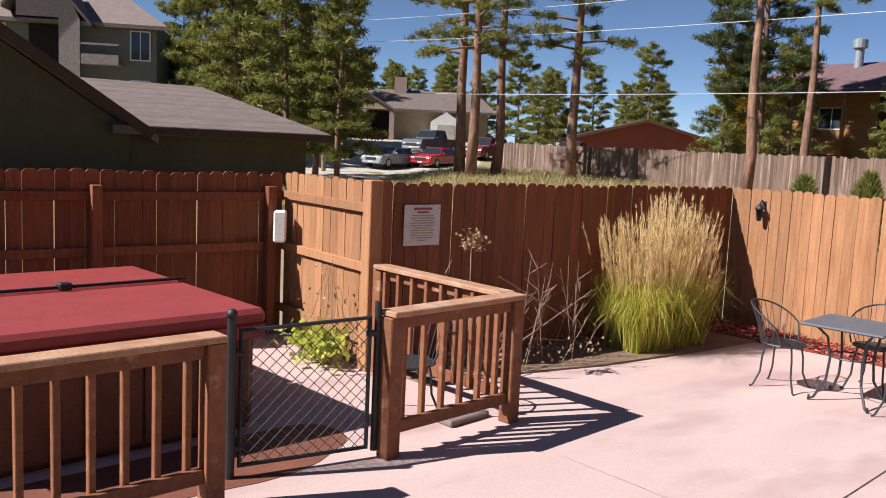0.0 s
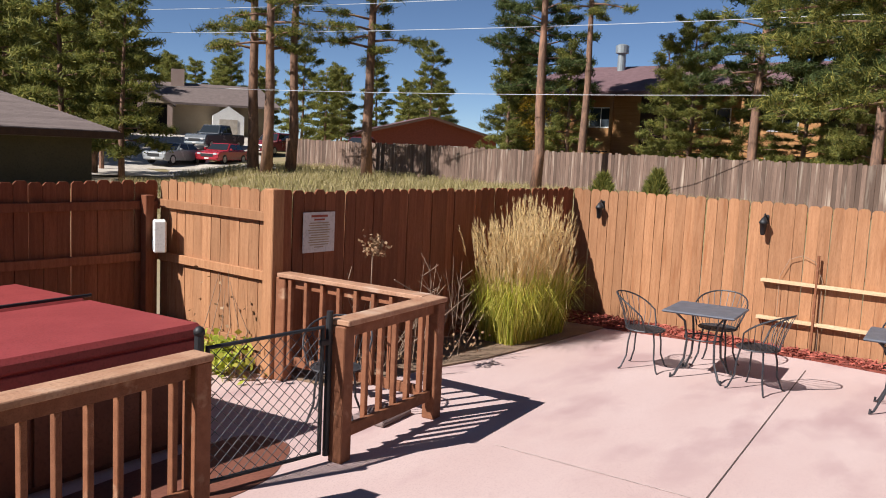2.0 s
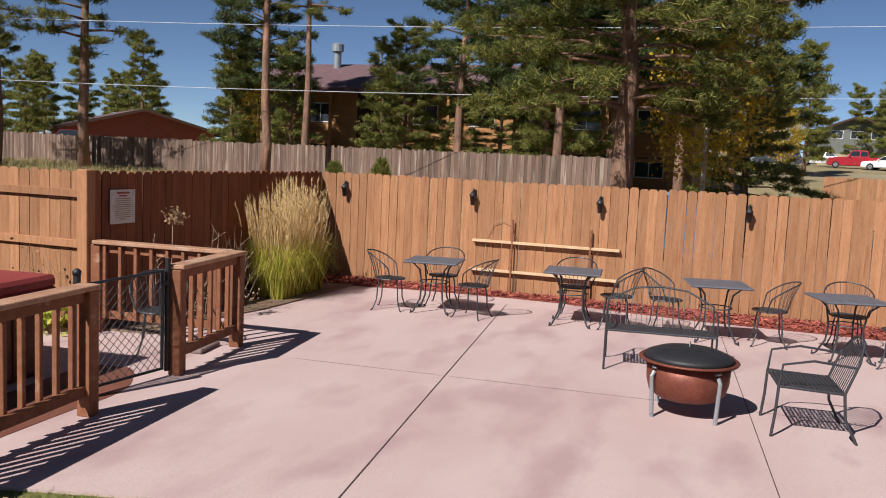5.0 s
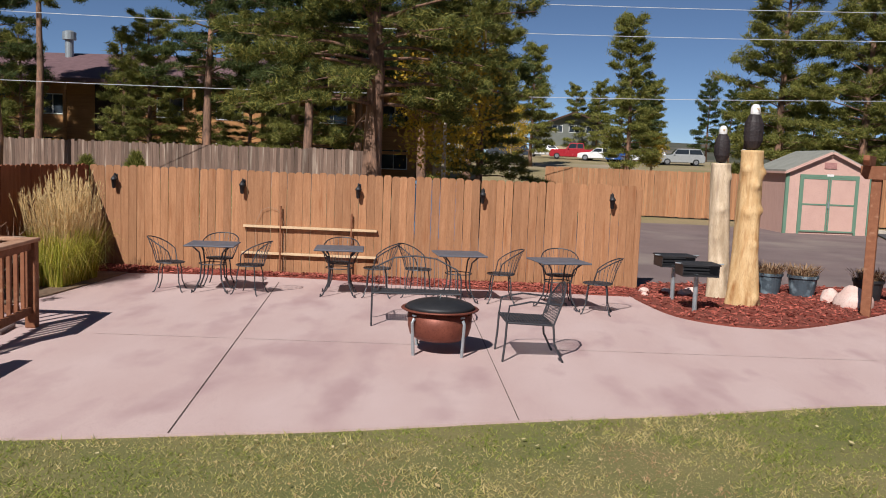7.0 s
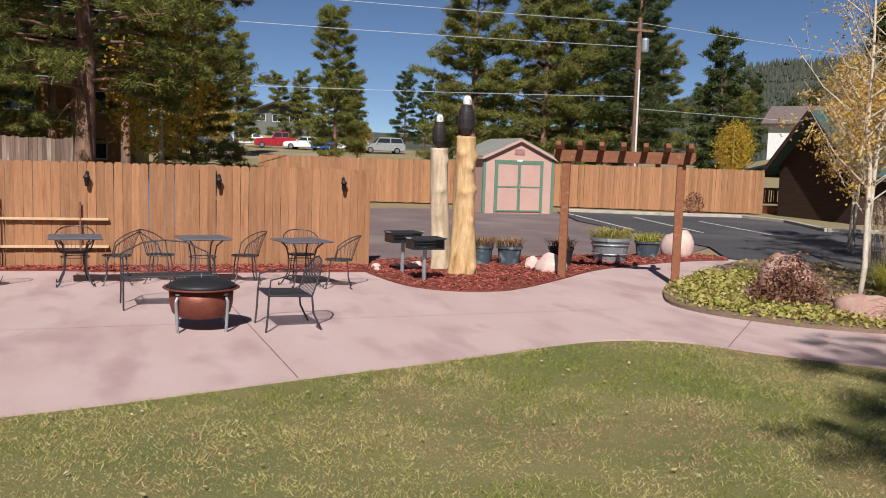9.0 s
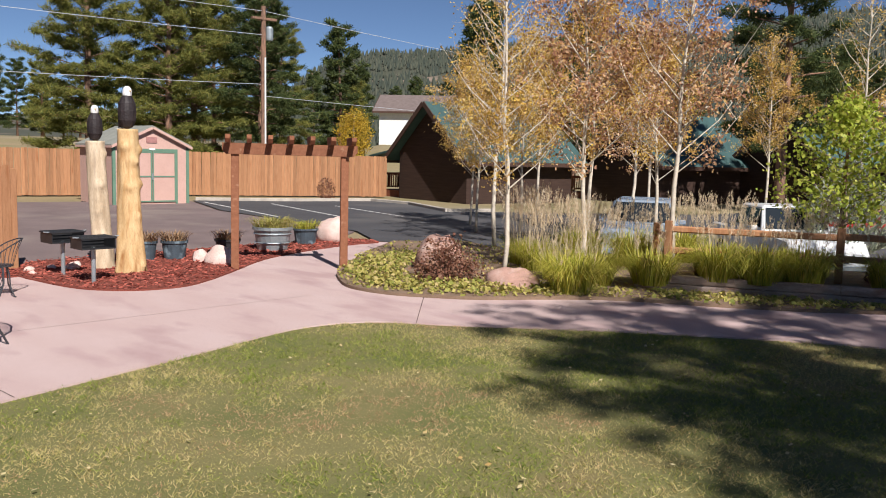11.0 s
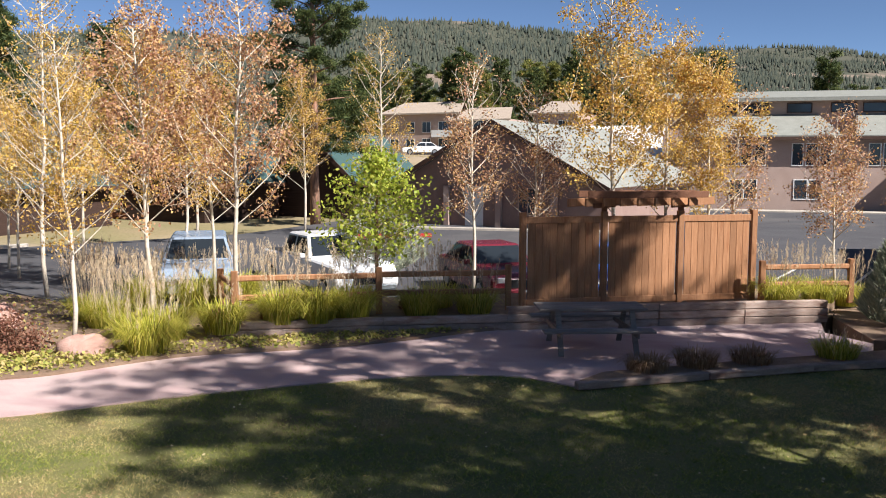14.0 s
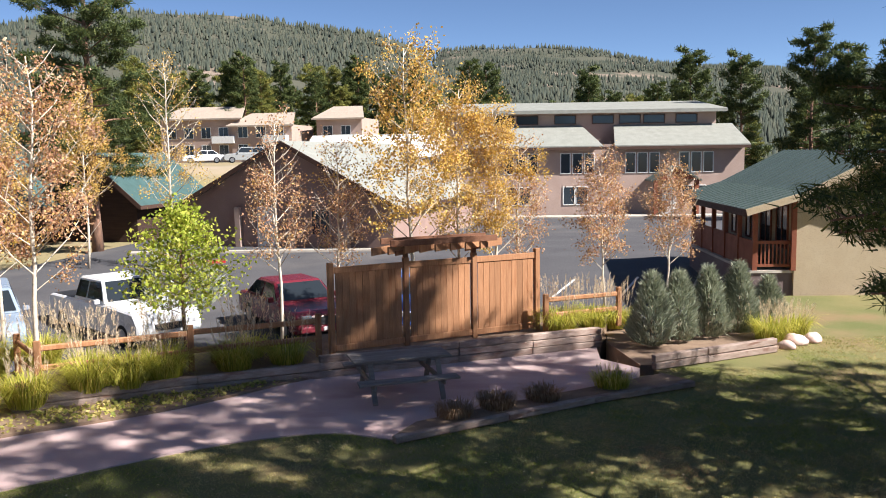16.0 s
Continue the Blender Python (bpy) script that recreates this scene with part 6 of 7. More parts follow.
part("side_roof", G().add([(3.4, -0.2, 2.25), (7.28, -0.2, 2.25), (6.15, 3.2, 3.12), (2.0, 3.2, 3.12), (7.28, 6.9, 2.25), (3.4, 6.9, 2.25), (3.4, -0.2, 2.12), (7.28, -0.2, 2.12), (7.28, 6.9, 2.12), (3.4, 6.9, 2.12)],
                          [(0, 1, 2, 3), (1, 4, 2), (2, 4, 5, 3), (0, 6, 7, 1), (1, 7, 8, 4), (6, 9, 8, 7)]), M_SHINGLE, olive)
part("side_fascia", G().box(3.9, 7.31, -0.24, -0.19, 2.13, 2.24), M_FASCIA, olive)
for r in range(34):
    y0, z0 = -0.19 + r * 0.099, 2.256 + r * 0.099 * 0.256
    xa, xb = 3.42 - r * 0.041, 7.25 - r * 0.0335
    part("shingle_course", G().add([(xa, y0, z0 + 0.005), (xb, y0, z0 + 0.005), (xb, y0 + 0.11, z0 + 0.0325), (xa, y0 + 0.11, z0 + 0.0325), (xa, y0, z0), (xb, y0, z0)],
                                   [(0, 1, 2, 3), (0, 4, 5, 1)]), M_SHINGLE, olive)

# apartment block behind it
apt = thing("apartment_building", "three-storey grey-green apartment block with pale trim", "building", m=pose(10.79, 74.31, -1.09, 0, 0, -28) @ Matrix.Scale(1.5, 4))
part("wall", G().box(-12, 8.6, 0, 10, 0, 7.6), M_SAGE, apt)
part("roof", G().slab([(-12.6, -0.6, 7.5), (9.2, -0.6, 7.5), (6.0, 5, 9.7), (-12.6, 5, 9.7)], 0.2), M_SHINGLE, apt)
# Black panel on the front, painted as shade in the stair opening.
part("stair_recess", G().box(2.4, 4.0, -0.06, 0.5, 0, 7.3), M_OPENINGSHADE, apt)
part("trim_gable", G().add([(4.0, -0.7, 0), (5.0, -0.7, 0), (5.0, -0.7, 7.6), (4.2, -0.7, 9.2), (2.0, -0.7, 9.4), (2.0, -0.7, 7.6), (4.0, -0.7, 7.6)], [(0, 1, 2, 3, 6), (3, 4, 5, 6)]), M_MAUVE, apt)
part("gable_roof", G().slab([(1.4, -1.0, 8.1), (3.2, -1.0, 10.2), (3.2, 3, 10.2), (1.4, 3, 8.1)], 0.2).slab([(3.2, -1.0, 10.2), (5.6, -1.0, 7.4), (5.6, 3, 7.4), (3.2, 3, 10.2)], 0.2), M_SHINGLE, apt)
for z in (0.4, 2.9, 5.4):
    part("balcony", G().box(5.1, 6.9, -0.9, 0, z, z + 0.15).box(5.1, 6.9, -0.92, -0.86, z + 0.95, z + 1.05).box(5.1, 6.9, -0.9, -0.87, z + 0.15, z + 0.5), M_MAUVE, apt)
    window(apt, pose(7.8, 0, z + 0.4), 0.9, 1.4)
    window(apt, pose(0.8, 0, z + 0.4), 0.9, 1.4)
    window(apt, pose(-3.2, 0, z + 0.4), 0.9, 1.4)

# pole and wires
pole = thing("utility_pole", "brown wooden utility pole with a transformer", "utility pole", m=pose(33.3, -21.6, -0.06))
part("shaft", G().tube([(0, 0, 0), (0.1, 0, 9.6)], [0.16, 0.12], 10), M_BARK, pole)
part("crossarm", G().box(-0.05, 0.15, -0.7, 0.7, 8.9, 9.02), M_BARK, pole)
part("transformer", G().lathe([(0.18, 7.9), (0.2, 8.0), (0.2, 8.5), (0.15, 8.6)], 12, (0.1, -0.35)), M_STEEL, pole)
part("conduit", G().tube([(-0.17, 0, 0), (-0.1, 0, 7.0)], 0.045, 6), M_WHITE, pole)
M_WIRE = mat("pale_cable", (0.55, 0.56, 0.58), (0.48, 0.49, 0.5), 0.5)
for a, b, sag in (((33.4, -21.6, 9.3), (27, 50, 9.6), 0.7), ((33.4, -21.6, 8.1), (27, 50, 8.3), 0.7), ((33.4, -21.6, 5.6), (26, 44, 5.0), 0.6), ((33.4, -21.6, 5.0), (60, -120, 8), 0.8),
                  ((33.4, -21.6, 9.3), (60, -120, 12), 0.8)):
    A, B = Vector(a), Vector(b)
    pts = [A.lerp(B, i / 14) - Vector((0, 0, sag * 4 * (i / 14) * (1 - i / 14))) for i in range(15)]
    solo("overhead_cable", G().tube(pts, 0.014, 4), M_WIRE, "pale overhead cable strung between poles", "cable", "overhead cables")
for x, y, h in ((27, 50, 10), (60, -120, 13)):
    p2 = thing("utility_pole", "distant wooden utility pole", "utility pole", m=pose(x, y, land_z(x, y)))
    part("shaft", G().tube([(0, 0, 0), (0, 0, h)], [0.16, 0.12], 8), M_BARK, p2)
    part("crossarm", G().box(-0.06, 0.06, -0.8, 0.8, h - 0.7, h - 0.58), M_BARK, p2)
bin_ = thing("blue_dumpster", "blue steel dumpster behind the fence", "dumpster", m=pose(17.6, 1.3, 0))
part("body", G().box(-0.6, 0.6, -0.7, 0.7, 0, 1.45), mat("blue_steel", (0.05, 0.18, 0.36), rough=0.5), bin_, bevel=0.03)
part("lid", G().box(-0.62, 0.62, -0.72, 0.72, 1.45, 1.55), mat("pale_blue_lid", (0.10, 0.28, 0.46), rough=0.5), bin_, bevel=0.02)


# ---- trees ----
def pine_meshes(seed, h, crown, R, r0, limbs=46, per=9, blade=16, L=0.34, W=0.035, taper=0.9, needle=M_NEEDLE, flat=0.55):
    """Trunk with limbs, and the needles in tufts along the outer limbs."""
    rng = np.random.default_rng(seed)
    g = G()
    k = 9
    wob = np.cumsum(rng.normal(0, 0.05, (k + 1, 2)), 0) * (h / 14)
    wob -= wob[0]
    axis = [Vector((wob[i, 0], wob[i, 1], h * i / k)) for i in range(k + 1)]
    g.tube(axis, [r0 * (1.12 if i == 0 else 1) * (1 - 0.9 * i / k) + 0.012 for i in range(k + 1)], 9)

    def on_axis(z):
        t = min(max(z / h * k, 0), k - 1e-6)
        i = int(t)
        return axis[i].lerp(axis[i + 1], t - i)

    C, O = [], []
    for j in range(limbs):
        u = (j + rng.uniform(0, 0.9)) / limbs
        z = crown + (h * 0.985 - crown) * u
        reach = R * (0.35 + 0.65 * (1 - u) ** taper) * (0.75 + 0.25 * math.sin(min(1, u * 6) * math.pi / 2)) * rng.uniform(0.55, 1.08)
        a = j * 2.4 + rng.uniform(-0.5, 0.5)
        p0 = on_axis(z)
        tilt = rng.uniform(-0.05, 0.30) + 0.5 * u
        out = Vector((math.cos(a), math.sin(a), 0))
        pts = [p0 + out * reach * s + Vector((0, 0, reach * (tilt * s - 0.35 * s * s * (1 - u)) + 0.12 * reach * s ** 3)) for s in (0, 0.3, 0.62, 0.85, 1.0)]
        rl = 0.03 * (h / 12) * (1.3 - u) + 0.012
        g.tube(pts, [rl, rl * 0.8, rl * 0.5, rl * 0.35, rl * 0.2], 5)
        side = Vector((-out.y, out.x, 0))
        n = max(3, int(per * (0.45 + 0.75 * reach / R)))
        for i in range(n):
            s = rng.uniform(0.28, 1.04) ** 0.75
            s = min(s, 1.0)
            q = min(3, int(s * 4))
            base = pts[0].lerp(pts[4], s)
            idx = 0 if s < 0.3 else 1 if s < 0.62 else 2 if s < 0.85 else 3
            lo, hi = (0, 0.3, 0.62, 0.85, 1.0)[idx], (0, 0.3, 0.62, 0.85, 1.0)[idx + 1]
            base = pts[idx].lerp(pts[idx + 1], (s - lo) / (hi - lo))
            lat = rng.normal(0, 0.20) * reach * (1.15 - 0.5 * s)
            c = base + side * lat + Vector((0, 0, rng.normal(0.05, 0.10) * (0.5 + 0.12 * reach)))
            if i % 3 == 0 and abs(lat) > 0.1:
                g.tube([base, c], [0.012, 0.006], 3)
            C.append(c)
            O.append(out * 0.45 + side * (0.5 * np.sign(lat)) + Vector((0, 0, 0.35)))
    C, O = np.array(C), np.array(O)
    m = len(C)
    P = np.repeat(C, blade, 0) + rng.normal(0, L * 0.42, (m * blade, 3)) * np.array([1, 1, flat])
    D = unit(np.repeat(unit(O), blade, 0) * 0.55 + rng.normal(0, 0.6, (m * blade, 3)))
    V, F = spikes(P - D * L * 0.3, D, L * rng.uniform(0.7, 1.3, m * blade), W * rng.uniform(0.7, 1.4, m * blade), rng)
    return mesh_of(g, M_BARK, smooth=True), mesh_of((V, F), needle)


def plant_tree(name, meshes, mats, m, label, category, group, parts=("trunk", "crown")):
    root = thing(name, label, category, group, m)
    for nm, me in zip(parts, meshes):
        ob = part(nm, me, None, root)
        if nm in ("branchwork", "foliage"):
            tagged(ob, kind="stuff")
    return root


PINES = {
    "tall": pine_meshes(1, 15, 4.6, 2.9, 0.21, 46, 10, 52, 0.27, 0.028, needle=M_NEEDLEMID),
    "bare": pine_meshes(2, 16, 8.5, 2.4, 0.22, 34, 9, 52, 0.27, 0.028, needle=M_NEEDLEMID),
    "wide": pine_meshes(3, 13, 3.3, 5.0, 0.28, 110, 20, 96, 0.21, 0.021, 0.6, M_NEEDLEMID),
    "cone": pine_meshes(4, 11, 1.4, 2.7, 0.18, 64, 12, 46, 0.34, 0.045, 1.1),
    "full": pine_meshes(5, 13, 1.6, 4.6, 0.26, 76, 16, 62, 0.34, 0.038, 0.7),
    "young": pine_meshes(6, 5.5, 0.8, 1.5, 0.10, 40, 8, 40, 0.24, 0.028, 0.9),
    "dark": pine_meshes(7, 14, 3.0, 3.6, 0.22, 64, 13, 56, 0.34, 0.040, 0.7, M_NEEDLEDARK),
    "high": pine_meshes(11, 15, 5.2, 3.8, 0.24, 64, 13, 56, 0.34, 0.040, 0.7, M_NEEDLEDARK),
    "far": pine_meshes(8, 12, 1.6, 3.3, 0.18, 46, 11, 34, 0.46, 0.075, 0.75, M_NEEDLE),
    "far_dark": pine_meshes(9, 13, 1.8, 3.0, 0.18, 46, 11, 30, 0.48, 0.085, 0.8, M_NEEDLEDARK),
    "dense": pine_meshes(13, 14.5, 1.7, 3.9, 0.28, 108, 25, 46, 0.20, 0.020, 0.5, M_NEEDLEDARK),
    "near": pine_meshes(10, 13, 2.8, 3.5, 0.28, 72, 18, 42, 0.21, 0.020, 0.65, M_NEEDLEDARK),
}


def pine(kind, x, y, s=1.0, turn=0.0, label="tall ponderosa pine with a reddish trunk", group="pines"):
    return plant_tree("pine_tree", PINES[kind], None, pose(x, y, land_z(x, y), 0, 0, turn) @ Matrix.Scale(s, 4), label, "tree", group)


for kind, x, y, s, t in (("tall", 27.5, 35.3, 1.32, 0), ("tall", 29.1, 38.3, 1.39, 130), ("bare", 30.8, 37.2, 1.25, 40), ("tall", 31.8, 32.3, 1.32, 250), ("bare", 29.6, 20.4, 1.0, 80), ("bare", 37.4, 22.5, 1.0, 200),
                         ("young", 40.5, 28.6, 1.5, 0), ("young", 38.3, 24.0, 1.3, 60), ("young", 37.0, 27.0, 1.2, 120), ("young", 40.5, 19.5, 1.3, 30), ("young", 38.5, 14.5, 1.2, 77)):
    pine(kind, x, y, s, t, "tall ponderosa pine beyond the fence" if kind != "young" else "young green pine beyond the fence")
pine("wide", 16.5, 2.95, 1.0, 30, "large spreading ponderosa pine just behind the fence")
for kind, x, y, s, t in (("high", 33.0, 8.0, 0.95, 20), ("high", 36.0, 3.0, 1.0, 140), ("high", 36.5, 6.2, 0.9, 70), ("full", 27.0, 0.2, 0.6, 15), ("high", 38.0, 25.5, 0.95, 99), ("high", 36.0, 13.6, 0.95, 300), ("high", 37.0, 9.5, 1.0, 250), ("full", 36.0, 8.5, 0.72, 40), ("full", 37.5, 17.0, 0.6, 200), ("high", 38.0, 5.5, 1.0, 95), ("high", 33.0, 0.8, 0.9, 33), ("full", 38.0, 12.0, 0.5, 250)):
    pine(kind, x, y, s, t, "dense dark pine in front of the lodge")
for kind, x, y, s, t in (("cone", 55.5, -10.0, 1.05, 0), ("cone", 75.8, -4.3, 1.0, 50), ("full", 41.0, -15.5, 1.0, 0), ("full", 38.5, -18.8, 0.98, 120), ("full", 41.0, -21.5, 1.0, 220), ("dark", 37.0, -23.5, 0.85, 10),
                         ("dark", 48.0, -30.0, 0.9, 60), ("dark", 52.0, -28.5, 0.9, 160), ("full", 55.0, -36.0, 0.75, 0)):
    pine(kind, x, y, s, t, "broad green pine beyond the parking lot")
pine("dark", 12.6, -36.4, 1.12, 77, "very tall dark pine behind the aspens")
pine("near", -12.6, -4.6, 1.0, 10, "large pine shading the lawn", "pines beside the lawn")
pine("near", -13.6, -7.2, 1.05, 140, "large pine shading the picnic place", "pines beside the lawn")
pine("near", -13.9, -2.2, 1.08, 250, "large pine shading the lawn", "pines beside the lawn")
pine("near", -15.5, -1.2, 1.08, 320, "large pine shading the lawn", "pines beside the lawn")
pine("near", -18.9, -7.9, 1.3, 60, "tall pine behind the other pines", "pines beside the lawn")
pine("dense", -14.4, -8.3, 1.0, 200, "tall pine shading the privacy screen", "pines beside the lawn")
# woods round the place
rngw = random.Random(12)
for i in range(46):
    a = radians(rngw.choice((rngw.uniform(31, 51), rngw.uniform(60, 72), rngw.uniform(60, 72))))
    r = rngw.uniform(72, 105)
    pine("far", r * math.cos(a), r * math.sin(a), rngw.uniform(0.58, 0.85), rngw.uniform(0, 360), "pine in the woods behind the houses", "woods")
for i in range(22):
    a = radians(rngw.uniform(50, 61))
    r = rngw.uniform(88, 125)
    pine("far", r * math.cos(a), r * math.sin(a), rngw.uniform(0.55, 0.8), rngw.uniform(0, 360), "pine in the woods behind the houses", "woods")
for x, y, s in ((22.5, 40.4, 0.85), (21.0, 43.5, 1.0), (24.5, 46.5, 1.0), (24, 62, 1.05), (23.5, 56, 1.05), (25, 58, 1.0), (28, 64, 1.05), (26.5, 74, 1.15), (31.5, 66, 1.0)):
    pine("far", x, y, s, rngw.uniform(0, 360), "leafy green pine behind the olive building", "woods")
for i in range(54):
    a = radians(rngw.uniform(-30, 31))
    r = rngw.uniform(112, 150)
    pine(rngw.choice(("far", "far_dark")), r * math.cos(a), r * math.sin(a), rngw.uniform(0.6, 0.95), rngw.uniform(0, 360), "pine in the woods behind the lodge", "woods")
for i in range(60):
    a = radians(rngw.uniform(-122, -30))
    r = rngw.uniform(118, 170)
    pine(rngw.choice(("far", "far_dark", "far_dark")), r * math.cos(a), r * math.sin(a), rngw.uniform(0.75, 1.1), rngw.uniform(0, 360), "pine in the woods below the mountain", "woods")
for i in range(64):
    a = radians(rngw.uniform(-106, -62))
    r = rngw.uniform(112, 150)
    pine(rngw.choice(("far", "far_dark")), r * math.cos(a), r * math.sin(a), rngw.uniform(0.8, 1.15), rngw.uniform(0, 360), "pine in the woods below the mountain", "woods")
for x, y, s in ((-26, -66, 0.9), (-30, -62, 1.0), (-34, -58, 0.9), (-28, -50, 0.8), (-36, -52, 1.0), (-24, -74, 1.0), (-15, -76, 0.9), (-6, -78, 0.9), (44, -34, 0.8), (36, -40, 0.9), (31, -44, 0.9), (40, -44, 1.0)):
    pine("far_dark", x, y, s, rngw.uniform(0, 360), "dark pine beside the motel", "woods")


def aspen_meshes(seed, h, leaf_n, leaf=M_ASPENGOLD, bare_top=0.15, spread=1.0, low=0.28, size=0.055):
    rng = np.random.default_rng(seed)
    g, tw = G(), G()
    k = 8
    wob = np.cumsum(rng.normal(0, 0.035, (k + 1, 2)), 0)
    wob -= wob[0]
    axis = [Vector((wob[i, 0], wob[i, 1], h * i / k)) for i in range(k + 1)]
    g.tube(axis, [0.046 * (h / 6) * (1 - 0.88 * i / k) + 0.005 for i in range(k + 1)], 8)
    P = []
    n = 34
    for j in range(n):
        u = low + (0.98 - low) * (j + rng.uniform(0, 1)) / n
        t = u * k
        i = min(int(t), k - 1)
        p0 = axis[i].lerp(axis[i + 1], t - i)
        a = j * 2.4 + rng.uniform(-0.6, 0.6)
        ln = spread * h * 0.21 * (1.05 - u) ** 0.6 * rng.uniform(0.6, 1.2) + 0.15
        out = Vector((math.cos(a), math.sin(a), 0))
        p1 = p0 + out * ln * 0.55 + Vector((0, 0, ln * 0.45))
        p2 = p0 + out * ln + Vector((0, 0, ln * 1.05))
        tw.tube([p0, p1, p2], [0.014, 0.009, 0.003], 4)
        for q in range(4):
            s = rng.uniform(0.25, 0.95)
            b = p0.lerp(p1, s * 2) if s < 0.5 else p1.lerp(p2, s * 2 - 1)
            e = b + Vector(rng.normal(0, 0.5, 3)) * ln * 0.42 + Vector((0, 0, 0.12 * ln))
            tw.tube([b, e], [0.006, 0.002], 3)
            dens = 1.0 if u < 1 - bare_top else 0.25
            c = int(leaf_n / (n * 4) * dens * rng.uniform(0.3, 1.7))
            for _ in range(c):
                w = rng.uniform(0.2, 1.15)
                P.append(tuple(b.lerp(e, w) + Vector(rng.normal(0, 0.10, 3))))
    P = np.array(P)
    V, F = leaves(P, size * rng.uniform(0.6, 1.3, len(P)), rng)
    return mesh_of(g, M_ASPENBARK, smooth=True), mesh_of(tw, M_ASPENBARK), mesh_of((V, F), leaf)


ASPENS = {
    "gold": aspen_meshes(21, 6.4, 11000, M_ASPENGOLD, 0.1, 1.2, size=0.052),
    "rust": aspen_meshes(22, 6.0, 9500, M_ASPENRUST, 0.15, 1.2, size=0.048),
    "thin": aspen_meshes(23, 5.2, 5200, M_ASPENRUST, 0.3, 1.05, 0.3, size=0.046),
    "mix": aspen_meshes(24, 6.2, 10500, M_ASPENGOLD, 0.15, 1.1, size=0.05),
    "bare": aspen_meshes(25, 6.6, 7500, M_ASPENGOLD, 0.5, 1.15, 0.25, size=0.05),
    "small": aspen_meshes(26, 4.4, 8000, M_ASPENRUST, 0.15, 1.25, size=0.046),
}
for kind, x, y, z, s, t, l in (("bare", 3.42, -8.52, 0.04, 0.80, 0, "slender aspen with few leaves and a white trunk"), ("rust", 3.47, -10.65, 0.04, 1.0, 60, "aspen with rusty brown leaves"),
                               ("rust", 2.10, -11.50, 0.2, 1.0, 170, "aspen with rusty brown leaves"), ("gold", 6.2, -14.2, -0.02, 0.95, 10, "aspen with golden leaves beside the parking lot"),
                               ("bare", 8.2, -13.2, -0.02, 1.05, 200, "tall half-bare aspen with golden lower leaves"), ("mix", 5.0, -15.2, -0.02, 0.9, 90, "aspen with golden leaves beside the parking lot"),
                               ("gold", 9.8, -15.8, -0.02, 0.85, 120, "aspen with golden leaves beside the parking lot"), ("gold", 13.2, -17.2, -0.02, 0.8, 20, "aspen with golden leaves beside the kerb"), ("mix", 11.3, -15.6, -0.02, 0.8, 320, "aspen with golden leaves beside the kerb"), ("rust", 8.0, -18.5, -0.02, 1.0, 250, "rusty aspen across the parking lot"),
                               ("mix", 12.5, -19.5, -0.02, 1.0, 0, "golden aspen across the parking lot"), ("gold", 12.0, -25.0, -0.02, 1.05, 45, "golden aspen across the parking lot"),
                               ("bare", 6.6, -30.5, -0.02, 1.25, 75, "tall pale half-bare aspen across the lot"), ("mix", 10.0, -30.0, -0.02, 1.1, 15, "golden aspen across the parking lot"),
                               ("thin", -1.55, -15.2, 0.2, 0.95, 0, "thin aspen with sparse rusty leaves"), ("thin", -2.8, -16.1, 0.2, 0.85, 130, "thin aspen with sparse leaves"),
                               ("mix", -4.5, -15.6, 0.2, 1.05, 40, "tall golden aspen behind the privacy screen"), ("gold", -5.6, -17.0, 0.0, 0.92, 200, "golden aspen behind the privacy screen"),
                               ("gold", -6.4, -17.5, 0.0, 0.85, 300, "golden aspen behind the privacy screen"), ("thin", -7.1, -18.2, 0.0, 0.9, 80, "sparse golden aspen behind the rail fence"),
                               ("small", -9.4, -19.6, -0.02, 0.95, 10, "small rusty aspen by the parking bays"), ("small", -11.3, -21.0, -0.02, 0.90, 160, "small rusty aspen by the parking bays")):
    plant_tree("aspen_tree", ASPENS[kind], None, pose(x, y, z, 0, 0, t) @ Matrix.Scale(s, 4), l, "tree", "aspens", ("trunk", "branchwork", "foliage"))

# young green tree behind the rail fence
grg = np.random.default_rng(31)
gt = thing("young_tree", "young yellow-green leafy tree behind the rail fence", "tree", m=pose(0.35, -14.3, 0.2))
part("trunk", G().tube([(0, 0, 0), (0.03, 0, 0.9), (0, 0.03, 2.2), (0, 0, 3.1)], [0.05, 0.042, 0.03, 0.008], 8), M_BARK, gt, smooth=True)
br, PL = G(), []
for j in range(46):
    u = (j + 0.5) / 46
    z = 0.75 + 2.3 * u
    a, ln = j * 2.4, (1.15 * math.sin(math.pi * min(1, 0.25 + 0.75 * u) ** 0.8) + 0.12) * grg.uniform(0.75, 1.1)
    e = Vector((ln * math.cos(a), ln * math.sin(a), z + 0.35 * ln))
    br.tube([(0, 0, z), e], [0.012, 0.004], 4)
    for _ in range(90):
        PL.append(tuple(Vector((0, 0, z)).lerp(e, grg.uniform(0.3, 1.08)) + Vector(grg.normal(0, 0.13, 3))))
tagged(part("branchwork", br, M_TWIG, gt), kind="stuff")
PL = np.array(PL)
part("foliage", leaves(PL, 0.075 * grg.uniform(0.6, 1.3, len(PL)), grg), M_LEAFGREEN, gt)
yg = np.random.default_rng(32)
